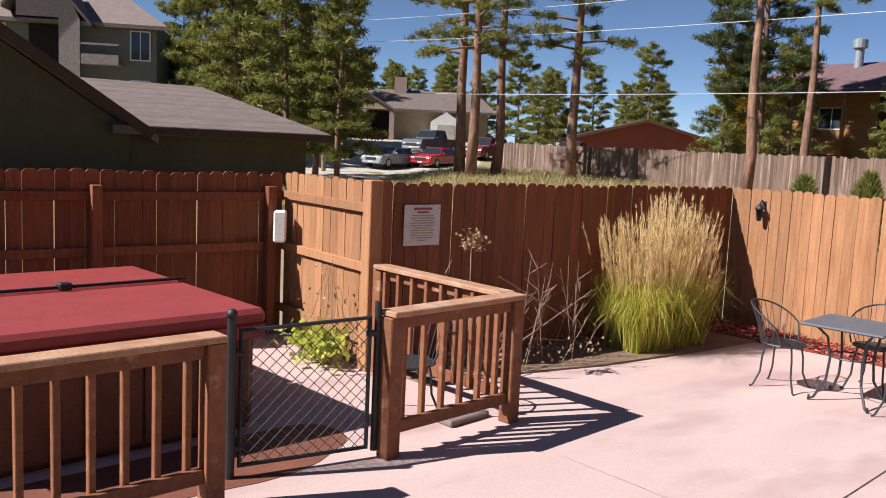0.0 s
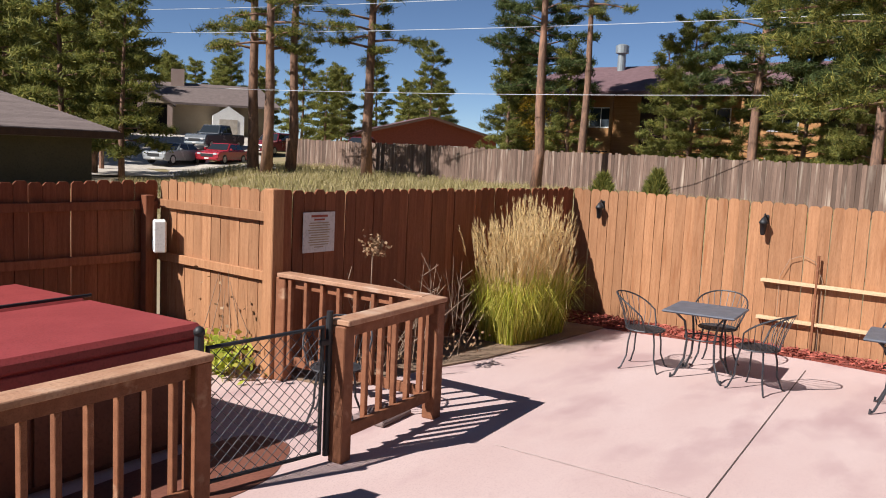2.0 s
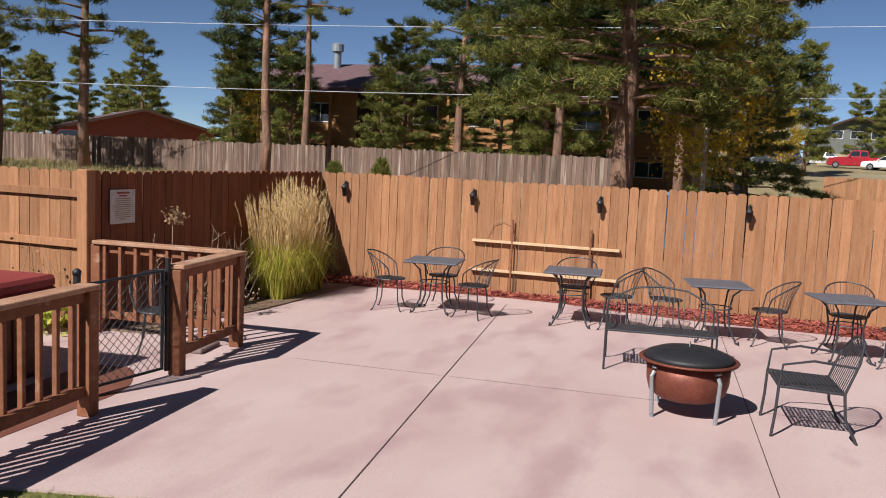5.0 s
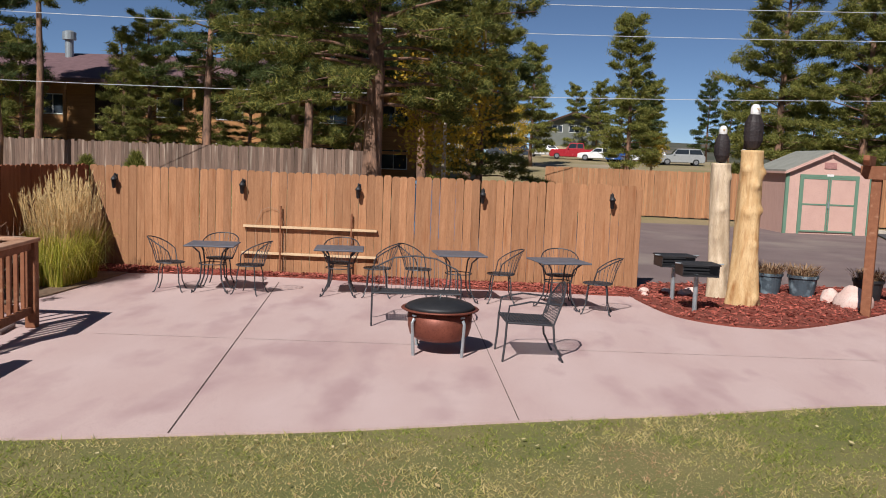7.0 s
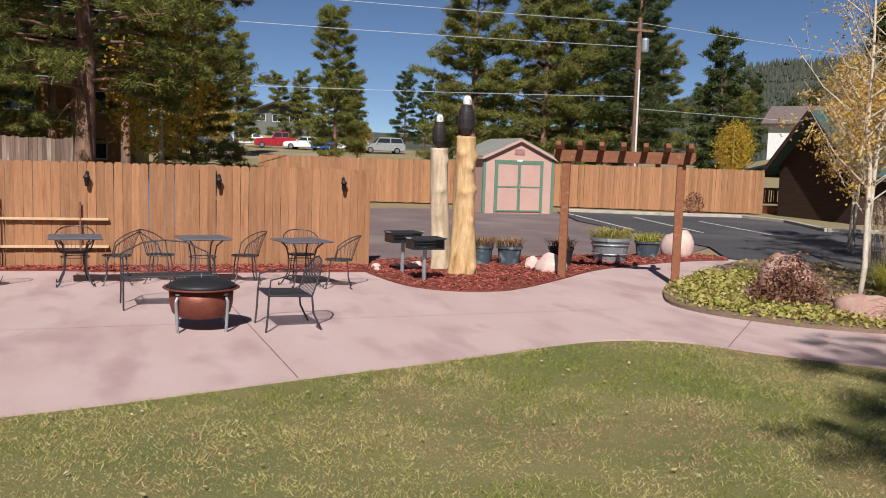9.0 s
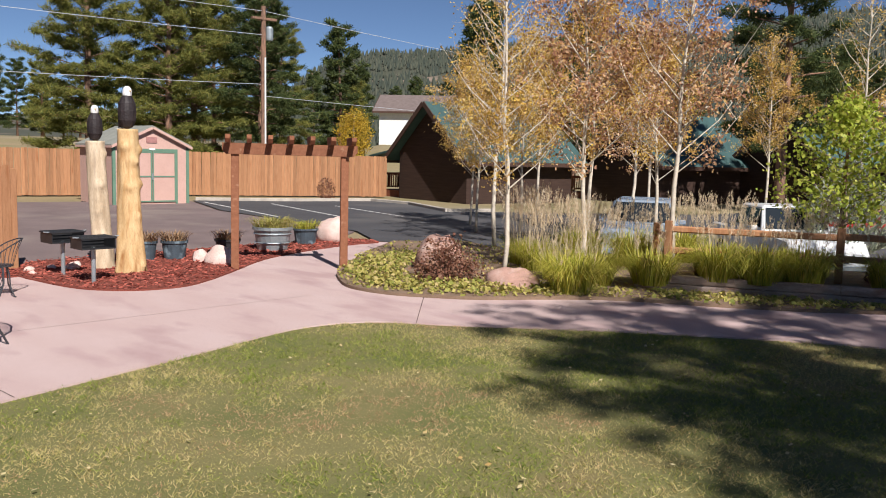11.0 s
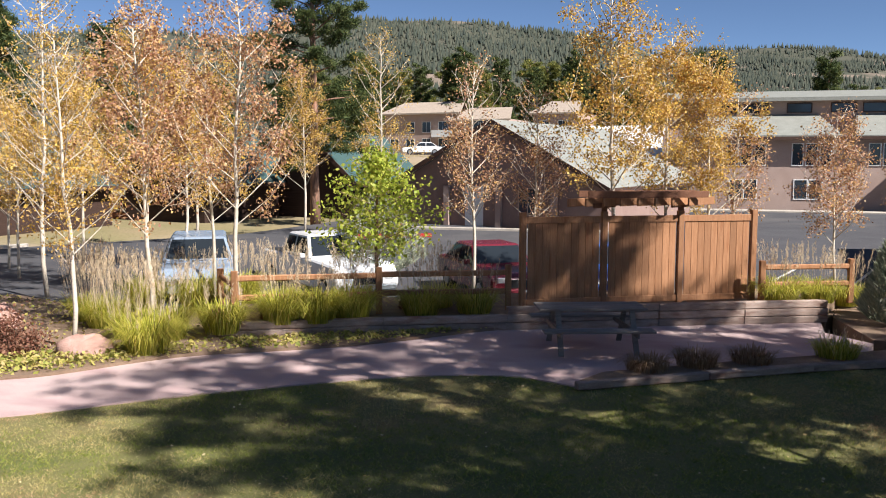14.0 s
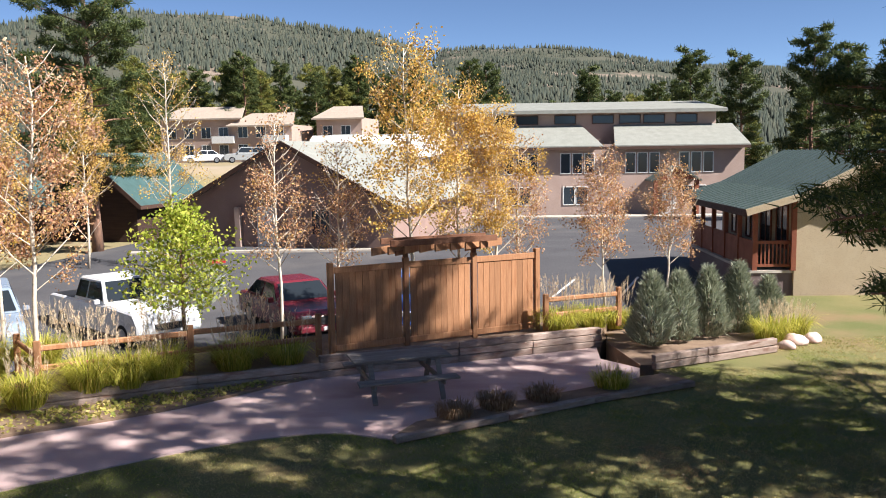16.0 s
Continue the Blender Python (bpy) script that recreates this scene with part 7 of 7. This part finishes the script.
for x, y, h in ((19.2, 1.2, 6.5), (40.5, 27.5, 6.0), (62, -2.0, 5.5), (64, 1.5, 5.0), (60, -12.5, 3.5), (41, -33, 5.0)):
    yt = thing("yellow_tree", "yellow autumn tree half hidden among the pines", "tree", "yellow trees", pose(x, y, land_z(x, y)))
    part("trunk", G().tube([(0, 0, 0), (0, 0, h * 0.9)], [0.09, 0.02], 7), M_ASPENBARK, yt)
    q = unit(yg.normal(size=(4200, 3))) * (yg.uniform(0.2, 1, (4200, 1)) ** 0.4) * np.array([h * 0.24, h * 0.24, h * 0.36]) + np.array([0, 0, h * 0.62])
    part("leaves", leaves(q + yg.normal(0, 0.15, q.shape), 0.095 * yg.uniform(0.6, 1.3, len(q)), yg), M_YELLOW, yt)


# ---- shrubs and grasses ----
def evergreen(m, h, r, seed, label="blue-green upright evergreen shrub", needle=None):
    rng = np.random.default_rng(seed)
    root = thing("evergreen_shrub", label, "shrub", "evergreen shrubs", m)
    part("stem", G().tube([(0, 0, 0), (0, 0, h * 0.8)], [0.04, 0.01], 6), M_TWIG, root)
    n = 3800
    u = rng.uniform(0.02, 1, n)
    lobes = 1 + 0.25 * np.sin(rng.integers(0, 7, n) * 2.1)
    a = rng.uniform(0, 2 * np.pi, n)
    rr = 1.22 * r * np.minimum(1, (u / 0.16) ** 0.5) * (1 - u ** 1.5) ** 0.85 * (1 + 0.22 * np.sin(3 * a + 5 * u + seed)) * rng.uniform(0.55, 1.0, n) ** 0.4
    P = np.stack([rr * np.cos(a), rr * np.sin(a), u * h], 1)
    D = unit(np.stack([np.cos(a) * 0.7, np.sin(a) * 0.7, np.full(n, 1.0)], 1) + rng.normal(0, 0.35, (n, 3)))
    part("foliage", spikes(P, D, 0.19 * rng.uniform(0.5, 1.4, n), 0.036 * rng.uniform(0.7, 1.3, n), rng), needle or M_SPRUCE, root)
    return root


for i, (x, y, h, r) in enumerate(((-9.85, -15.2, 1.55, 0.48), (-10.55, -15.75, 1.5, 0.46), (-11.3, -16.1, 1.55, 0.45), (-12.1, -16.5, 1.6, 0.45), (-12.9, -16.9, 1.2, 0.4))):
    evergreen(pose(x, y, 0.05, 0, 0, 40 * i), h, r * 0.88, 40 + i)
evergreen(pose(2.6, -19.8, -0.02), 2.2, 0.9, 51, "blue-green spruce beside the parked truck").scale = (1.3, 1.3, 1)
for i, (x, y, h) in enumerate(((11.5, 10.2, 1.85), (12.5, 9.2, 2.0))):
    evergreen(pose(x + 6.7, y + 1.0, land_z(x + 6.7, y + 1.0)), h * 0.84, 0.42, 60 + i, "small green pine seedling beyond the fence", M_NEEDLE)


def tall_grass(m, seed, h, n_blade, n_plume, plume_h, label, group="ornamental grasses", plume=M_PLUMEPALE, base=0.55, r=0.55, blade_w=0.014, blade_material=M_BLADE):
    rng = np.random.default_rng(seed)
    root = thing("ornamental_grass", label, "grass clump", group, m)
    part("blades", clump(seed, int(n_blade * 1.5), h * 1.12, r, blade_w, lean=(0.08, 0.75), droop=(0.2, 1.2), base=base), blade_material, root)
    if n_plume:
        a, q = rng.uniform(0, 2 * np.pi, n_plume), np.sqrt(rng.uniform(0, 1, n_plume)) * r * base * 1.2
        P = np.stack([q * np.cos(a), q * np.sin(a), np.full(n_plume, h * 0.3)], 1)
        H = plume_h * rng.uniform(0.72, 1.05, n_plume)
        lean = rng.uniform(0.02, 0.24, n_plume)
        top = P + np.stack([np.cos(a) * lean * H, np.sin(a) * lean * H, H - h * 0.3], 1)
        stalks = spikes(P, unit(top - P), np.linalg.norm(top - P, axis=1), 0.006, rng)
        k = 26
        T = np.repeat(top, k, 0) - np.repeat(unit(top - P), k, 0) * rng.uniform(0, 0.26, (n_plume * k, 1)) + rng.normal(0, 0.010, (n_plume * k, 3))
        D = unit(np.repeat(unit(top - P), k, 0) + rng.normal(0, 0.28, (n_plume * k, 3)))
        tips = spikes(T, D, 0.06, 0.008, rng)
        part("plumes", joined([stalks, tips]), plume, root, "feathery straw-coloured plumes")
    return root


# the big feather reed clump at the fence
reeds = thing("feather_reed_grass", "large clump of feather reed grass with straw plumes", "grass clump", m=pose(7.24, 6.42, 0.02) @ Matrix.Diagonal((0.84, 0.8, 1.03, 1)))
rng1 = np.random.default_rng(70)
n = 2600
cx, cy = rng1.uniform(-0.85, 0.85, n), rng1.uniform(-0.33, 0.33, n)
a = rng1.uniform(0, 2 * np.pi, n)
out = np.arctan2(cy * 1.5, cx * 0.8)
part("blades", blades(np.stack([cx * 0.85, cy * 0.9, np.zeros(n)], 1), out + rng1.normal(0, 0.9, n), rng1.uniform(0.05, 0.6, n), 0.82 * rng1.uniform(0.5, 1.15, n), 0.011 * rng1.uniform(0.7, 1.3, n), rng1.uniform(0.1, 1.3, n)), M_BLADE, reeds)
n = 520
cx, cy = rng1.uniform(-0.78, 0.78, n), rng1.uniform(-0.3, 0.3, n)
P = np.stack([cx * 0.9, cy, np.full(n, 0.25)], 1)
H = 1.45 * rng1.uniform(0.62, 1.10, n) * (1 + 0.07 * np.sin(5.5 * cx + 0.6) - 0.10 * np.abs(cx))
top = P + np.stack([cx * 0.26 + rng1.normal(0, 0.11, n), cy * 0.5 + rng1.normal(0, 0.06, n), H - 0.25], 1)
W = unit(top - P)
k = 34
T = np.repeat(top, k, 0) - np.repeat(W, k, 0) * rng1.uniform(0, 0.34, (n * k, 1)) + rng1.normal(0, 0.008, (n * k, 3))
part("plumes", joined([spikes(P, W, np.linalg.norm(top - P, axis=1), 0.008, rng1), spikes(T, unit(np.repeat(W, k, 0) + rng1.normal(0, 0.2, (n * k, 3))), 0.07, 0.008, rng1)]), M_PLUME, reeds, "dense straw-coloured plumes")
weeds = thing("dry_weeds", "tangle of dry brown weed stalks against the fence", "weeds", m=pose(5.4, 6.5, 0.02))
wg, rw = G(), random.Random(5)
for i in range(26):
    x, y, h = rw.uniform(-1.0, 0.75), rw.uniform(-0.25, 0.25), rw.uniform(0.35, 1.15)
    tip = Vector((x + rw.uniform(-0.3, 0.3), y + rw.uniform(-0.2, 0.1), h))
    wg.tube([(x, y, 0), Vector((x, y, 0)).lerp(tip, 0.5) + Vector((rw.uniform(-0.05, 0.05), 0, 0)), tip], [0.0045, 0.0035, 0.002], 4)
    for q in range(4):
        b = Vector((x, y, 0)).lerp(tip, rw.uniform(0.4, 0.95))
        wg.tube([b, b + Vector((rw.uniform(-0.2, 0.2), rw.uniform(-0.1, 0.1), rw.uniform(0.02, 0.2)))], [0.004, 0.002], 3)
for a, b in (((-0.7, -0.1, 0.05), (0.5, -0.3, 0.75)), ((-0.5, 0, 0.9), (0.3, -0.2, 0.45)), ((-0.9, -0.2, 0.4), (0.6, 0, 0.15))):
    wg.tube([a, b], [0.008, 0.004], 5)
part("stalks", wg, M_TWIG, weeds)
rw2 = np.random.default_rng(6)
q = np.concatenate([rw2.normal(0, 1, (160, 3)) * np.array([0.07, 0.05, 0.05]) + np.array([-0.95 + 0.02, -0.1, 1.28]), rw2.uniform(-1, 1, (240, 3)) * np.array([1.0, 0.3, 0.1]) + np.array([-0.1, 0, 0.12])])
part("seed_heads", leaves(q, 0.035, rw2), M_DRYWEED, weeds)
part("stem", G().tube([(-0.85, 0, 0), (-0.9, -0.05, 0.7), (-0.95, -0.1, 1.26)], 0.006, 4), M_TWIG, weeds)

ivy = thing("leafy_plant", "low green leafy plant at the foot of the fence", "plant", m=pose(3.48, 7.55, 0))
part("leaves", leaves(rw2.normal(0, 1, (420, 3)) * np.array([0.11, 0.20, 0.10]) + np.array([0, -0.05, 0.17]), 0.075 * rw2.uniform(0.6, 1.3, 420), rw2, 0.8), M_LEAFGREEN, ivy)
vg = G()
for i in range(6):
    vg.tube([(0, -0.3 + i * 0.13, 0), (0.12, -0.35 + i * 0.13, 0.45), (0.05 + 0.05 * i, -0.2 + i * 0.1, 0.8 + 0.1 * (i % 3))], [0.006, 0.004, 0.002], 4)
tagged(part("stemwork", vg, M_TWIG, ivy), kind="stuff")
part("dry_leaves", leaves(rw2.normal(0, 1, (24, 3)) * np.array([0.1, 0.3, 0.28]) + np.array([0.08, 0, 0.6]), 0.04, rw2), M_DRYWEED, ivy)

for i, (x, y, h, nb, npl, ph, z) in enumerate((
        (2.15, -8.75, 0.62, 620, 16, 1.0, 0.04), (2.5, -9.75, 0.60, 600, 60, 1.35, 0.05), (1.75, -10.35, 0.58, 640, 20, 1.0, 0.1), (4.3, -10.4, 0.55, 480, 90, 1.5, 0.05), (3.2, -9.75, 0.5, 420, 70, 1.45, 0.05),
        (5.1, -10.9, 0.55, 420, 110, 1.55, 0.05), (0.9, -10.95, 0.62, 700, 30, 1.1, 0.22), (0.3, -11.25, 0.62, 700, 20, 1.05, 0.22), (-0.15, -11.75, 0.60, 640, 24, 1.05, 0.22), (-1.3, -12.4, 0.55, 560, 30, 1.1, 0.22),
        (-2.2, -12.95, 0.5, 480, 20, 1.0, 0.22), (0.2, -12.7, 0.5, 360, 60, 1.3, 0.22), (-1.3, -13.4, 0.5, 360, 50, 1.3, 0.22), (1.4, -11.9, 0.5, 360, 70, 1.35, 0.22),
        (-7.9, -15.9, 0.62, 620, 50, 1.25, 0.22), (-8.7, -16.5, 0.55, 520, 40, 1.2, 0.22), (-9.3, -17.1, 0.5, 420, 40, 1.15, 0.1), (-12.6, -15.75, 0.55, 460, 40, 0.9, 0.05), (-13.3, -16.3, 0.5, 420, 40, 0.85, 0.05),
        (-5.7, -9.95, 0.24, 300, 0, 0, 0.06), (-6.4, -10.45, 0.27, 320, 0, 0, 0.06), (-7.2, -10.95, 0.25, 300, 0, 0, 0.06), (-8.5, -11.75, 0.3, 360, 12, 0.45, 0.06), (4.7, -12.2, 0.75, 520, 60, 1.3, 0.05), (3.7, -12.5, 0.75, 520, 60, 1.3, 0.05), (2.7, -12.7, 0.7, 520, 50, 1.3, 0.2))):
    tall_grass(pose(x, y, z, 0, 0, 30 * i), 100 + i, h, nb, npl, ph, "tall green ornamental grass with pale plumes" if npl else "low dry brown clump in the edging bed", blade_material=M_BLADE if npl else M_DRYWEED)

bar = thing("barberry_shrub", "rounded russet barberry shrub beside the path", "shrub", m=pose(4.25, -8.0, 0.04))
bg = G()
rb = np.random.default_rng(80)
PB = []
for i in range(90):
    d = Vector(rb.normal(0, 1, 3))
    d.z = abs(d.z) * 0.8 + 0.15
    d.normalize()
    e = Vector((d.x * 0.62, d.y * 0.62, d.z * 0.72)) * rb.uniform(0.75, 1.05)
    bg.tube([(0, 0, 0.02), e * 0.55 + Vector((0, 0, 0.05)), e], [0.008, 0.005, 0.002], 3)
    for _ in range(34):
        PB.append(tuple(e * rb.uniform(0.45, 1.05) + Vector(rb.normal(0, 0.06, 3))))
part("twigs", bg, M_TWIG, bar)
PB = np.array(PB)
part("leaves", leaves(PB, 0.045 * rb.uniform(0.6, 1.3, len(PB)), rb), M_BARBERRY, bar)
for i, (x, y, sx) in enumerate(((1.2, -11.2, 0.5), (-0.9, -12.9, 0.45), (1.9, -10.4, 0.35), (27.6, -21.6, 0.9))):
    db = thing("dry_shrub", "dry reddish-brown twiggy shrub", "shrub", "dry shrubs", pose(x, y, 0.1 if x < 20 else -0.06))
    q = unit(rb.normal(size=(700, 3))) * rb.uniform(0.3, 1, (700, 1)) ** 0.5 * np.array([0.5, 0.5, 0.7]) * sx + np.array([0, 0, 0.5 * sx])
    part("foliage", leaves(np.abs(q) * np.array([0, 0, 1]) + q * np.array([1, 1, 0]), 0.06 * max(1.0, 1.3 * sx) * rb.uniform(0.6, 1.3, 700), rb), M_BARBERRY, db)


# ---- mountains ----
RIDGE = [(-180, 3.0), (-140, 4.0), (-110, 4.9), (-105, 5.6), (-101, 6.1), (-97, 6.7), (-93.4, 7.1), (-90, 6.9), (-86.8, 6.7), (-84, 7.6), (-81.6, 8.2), (-79, 8.4), (-75, 8.5), (-70, 8.6), (-68, 8.6), (-64, 8.1), (-59, 7.5),
         (-54, 7.7), (-48, 7.7), (-42.5, 7.5), (-38, 6.8), (-35, 6.2), (-32, 4.0), (-28, 2.6), (-20, 2.2), (0, 2.0), (60, 1.5), (180, 3.0)]
M_MOUNTAIN = mat("forested_slope", (0.055, 0.062, 0.04), (0.09, 0.085, 0.06), 0.95, 0.012, 0.12, 0.3, stain=(0.34, 0.245, 0.19), stain_scale=0.016, stain_at=0.57)


def ridge_height(az, r):
    el = float(np.interp(az, [p[0] for p in RIDGE], [p[1] for p in RIDGE]))
    el += 1.0 * math.exp(-((az + 66) / 13) ** 2)
    crest = 1050 if az < -86.8 else 760
    top = crest * math.tan(radians(el))
    t = max(0.0, (r - 230) / (crest - 230))
    x, y = r * math.cos(radians(az)), r * math.sin(radians(az))
    rough = 1 + 0.10 * noise.noise(Vector((x / 120, y / 120, 3.1))) * min(1, t * 2)
    return -2 + top * (min(t, 1.0) ** 1.25) * (1 - 0.25 * max(0, t - 1)) * rough


g = G()
azs, rads = [(-150 + i * 1.0) for i in range(141)], [230, 270, 320, 380, 450, 520, 600, 680, 760, 840, 920, 1000, 1050, 1150]
g.v = [(r * math.cos(radians(a)), r * math.sin(radians(a)), ridge_height(a, r)) for r in rads for a in azs]
na = len(azs)
g.f = [(i * na + j, (i + 1) * na + j, (i + 1) * na + j + 1, i * na + j + 1) for i in range(len(rads) - 1) for j in range(na - 1)]
solo("mountain", g, M_MOUNTAIN, "forested mountain ridge with bare rock patches", "mountain", smooth=True, kind="structure")
rngm = np.random.default_rng(90)
V, F, cnt = [], [], 0
nt_ = 48000
aa, rr_ = rngm.uniform(-125, -30, nt_), 240 + 840 * rngm.uniform(0, 1, nt_) ** 0.8
for a_, r_ in zip(aa, rr_):
    x, y = r_ * math.cos(radians(a_)), r_ * math.sin(radians(a_))
    if noise.noise(Vector((x / 70, y / 70, 9.0))) < -0.22:
        continue
    z, hh = ridge_height(a_, r_) - 0.5, rngm.uniform(3.6, 7.2)
    w = hh * 0.2
    t0 = rngm.uniform(0, 6.28)
    ring = [(x + w * math.cos(t0 + k * 1.2566) * rngm.uniform(0.7, 1.2), y + w * math.sin(t0 + k * 1.2566) * rngm.uniform(0.7, 1.2), z + hh * rngm.uniform(0.05, 0.3)) for k in range(5)]
    V += ring + [(x + rngm.normal(0, 0.3), y, z + hh)]
    F += [(cnt + k, cnt + (k + 1) % 5, cnt + 5) for k in range(5)]
    cnt += 6
# Tree greens greyed towards blue: distance haze is mixed into the colour.
part("far_woods", (np.array(V), np.array(F)), leaf_mat("hazy_far_wood_green", [(0.04, 0.05, 0.042), (0.058, 0.068, 0.05), (0.088, 0.09, 0.064)], 0.9, 0.1))
tagged(bpy.data.objects["far_woods"], "dark conifer woods covering the mountain", "woods", kind="stuff")

# ---- turf, litter and chips ----
rg = np.random.default_rng(95)


def drift(x, y, size, seed):
    """Smooth random values between -1 and 1 over the plan."""
    gr = np.random.default_rng(seed).uniform(-1, 1, (64, 64))
    u, v = x / size + 900.3, y / size + 900.7
    i, j = np.floor(u).astype(int), np.floor(v).astype(int)
    fu, fv = u - i, v - j
    fu, fv = fu * fu * (3 - 2 * fu), fv * fv * (3 - 2 * fv)
    i0, i1, j0, j1 = i % 64, (i + 1) % 64, j % 64, (j + 1) % 64
    return (gr[i0, j0] * (1 - fu) + gr[i1, j0] * fu) * (1 - fv) + (gr[i0, j1] * (1 - fu) + gr[i1, j1] * fu) * fv


N = 640000
x, y = rg.uniform(-12.5, 2.6, N), rg.uniform(-13.5, 6.5, N)
far = rg.uniform(0, 1, (260000, 2)) * np.array([11.5, 22.0]) + np.array([-24.0, -16.5])
x, y = np.concatenate([x, far[:, 0]]), np.concatenate([y, far[:, 1]])
keep = inside(x, y, lawn_poly)
x, y = x[keep], y[keep]
n = len(x)
hd = rg.uniform(0, 2 * np.pi, n)
patch = 0.95 * drift(x, y, 2.1, 1) + 0.5 * drift(x, y, 0.55, 2) + 0.4 * drift(x, y, 0.17, 3)
worn = (np.exp(-((((x + 1.2) * 0.8 - (y + 2.6) * 0.6) / 0.5) ** 2 + (((x + 1.2) * 0.6 + (y + 2.6) * 0.8) / 1.6) ** 2)) + np.exp(-(((x + 1.2) / 1.0) ** 2 + ((y + 3.0) / 0.7) ** 2)) + 0.8 * np.exp(-(((x - 0.3) / 0.9) ** 2 + ((y + 1.2) / 0.5) ** 2))) * np.clip(0.8 + drift(x, y, 0.4, 8), 0, 1.5)
tuft = np.clip(1.1 + 0.7 * drift(x, y, 0.13, 4) + 0.4 * drift(x, y, 0.6, 5) - 0.35 * worn, 0.25, 2.2)
P = np.stack([x, y, np.full(n, -0.022)], 1)
D = unit(np.stack([np.cos(hd) * 0.8, np.sin(hd) * 0.8, np.full(n, 0.65)], 1) + rg.normal(0, 0.25, (n, 3)))
score = rg.uniform(-0.35, 0.35, n) + patch + 1.7 * worn
kinds = np.where(score > 0.85, 2, np.where(score > -0.12, 1, 0))
for kind, material, nm, lb in ((0, M_TURF, "turf", "short green mown grass blades"),
                               (1, leaf_mat("dry_turf", [(0.32, 0.29, 0.09), (0.45, 0.39, 0.15), (0.58, 0.48, 0.23), (0.47, 0.34, 0.16)], 0.8, 0.25), "dry_turf", "short dry straw-coloured grass blades"),
                               (2, leaf_mat("worn_turf", [(0.32, 0.19, 0.10), (0.46, 0.29, 0.16), (0.56, 0.41, 0.23)], 0.85, 0.2), "worn_turf", "worn brown dead grass blades")):
    sel = kinds == kind
    m_ = int(sel.sum())
    solo(nm, spikes(P[sel], D[sel], 0.032 * tuft[sel] * rg.uniform(0.6, 1.4, m_), 0.0066 * rg.uniform(0.7, 1.4, m_) * np.where(x[sel] < -12.5, 1.5, 1.0), rg), material, lb, "grass", kind="stuff")
n = 620
x, y = rg.uniform(-9, 2.6, n), rg.uniform(-10, 5, n)
keep = inside(x, y, lawn_poly)
q = np.stack([x[keep], y[keep], np.full(keep.sum(), 0.018)], 1)
solo("fallen_leaves", leaves(q, 0.032 * rg.uniform(0.6, 1.4, len(q)), rg, 4.0), M_FALLEN, "scattered fallen leaves on the lawn", "leaves", kind="stuff")
for poly, nn, z in ((mulch, 9000, 0.03), ([(8.45, 6.98), (8.6, 5.9), (8.78, 4.9), (8.88, 3.4), (8.85, 2.6), (8.65, 1.87), (8.5, 0.6), (8.45, -2.42), (9.28, -2.6), (9.28, 6.98)], 9000, 0.028)):
    xs, ys = [p[0] for p in poly], [p[1] for p in poly]
    x, y = rg.uniform(min(xs) - 0.05, max(xs), nn), rg.uniform(min(ys), max(ys), nn)
    keep = inside(x, y, poly)
    q = np.stack([x[keep], y[keep], z + rg.uniform(0, 0.02, keep.sum())], 1)
    a_ = rg.uniform(0, 6.28, len(q))
    solo("mulch_chips", spikes(q, unit(np.stack([np.cos(a_), np.sin(a_), rg.normal(0, 0.25, len(q))], 1)), 0.085 * rg.uniform(0.5, 1.4, len(q)), 0.028, rg), M_CHIP, "loose red wood chips", "mulch", kind="stuff")
# ground cover and litter of the beds
cov_in = [(6.1, -7.2), (5.2, -6.75), (4.4, -6.5), (3.6, -6.65), (2.8, -7.3), (2.0, -8.5), (1.4, -9.2), (2.4, -9.4), (3.2, -8.8), (4.0, -7.7), (4.9, -7.6), (5.6, -8.2), (6.8, -9.6), (7.8, -10.0), (7.2, -8.5)]
for poly, nn, h in ((cov_in, 9000, 0.10), ([(0.9, -9.5), (-1.0, -10.85), (-2.2, -12.2), (-0.8, -11.5), (1.7, -10.1)], 2600, 0.05), (bed, 9000, 0.03), (BED_EDGE[6:] + [(-1.9, -12.3), (0.3, -10.9), (1.7, -9.9), (2.6, -8.9), (3.4, -7.4), (4.6, -6.9)], 5200, 0.05)):
    xs, ys = [p[0] for p in poly], [p[1] for p in poly]
    x, y = rg.uniform(min(xs), max(xs), nn), rg.uniform(min(ys), max(ys), nn)
    keep = inside(x, y, poly)
    q = np.stack([x[keep], y[keep], 0.05 + h * rg.uniform(0, 1, keep.sum())], 1)
    solo("ground_cover", leaves(q, 0.07 * rg.uniform(0.5, 1.3, len(q)), rg, 1.2), M_COVER, "yellow-green ground cover and leaf litter", "ground cover", kind="stuff")
n = 60000
x, y = rg.uniform(9.6, 38, n), rg.uniform(6.5, 46, n)
keep = inside(x, y, [(9.6, 7.4), (31.0, 7.4)] + YARD_LINE[4::-1] + [(30.0, 46.0), (9.6, 30.0)]) & (drift(x, y, 3.0, 11) + 0.7 * drift(x, y, 0.9, 12) > -0.5)
x, y = x[keep], y[keep]
n = len(x)
a_ = rg.uniform(0, 6.28, n)
q = np.stack([x, y, [land_z(p, q_) for p, q_ in zip(x, y)]], 1)
solo("meadow_grass", spikes(q, unit(np.stack([np.cos(a_) * 0.4, np.sin(a_) * 0.4, np.ones(n)], 1)), 0.30 * rg.uniform(0.5, 1.5, n), 0.03, rg), leaf_mat("meadow_blades", [(0.22, 0.20, 0.07), (0.34, 0.28, 0.13), (0.46, 0.38, 0.21)], 0.9, 0.2),
     "dry meadow grass beyond the fence", "grass", kind="stuff")
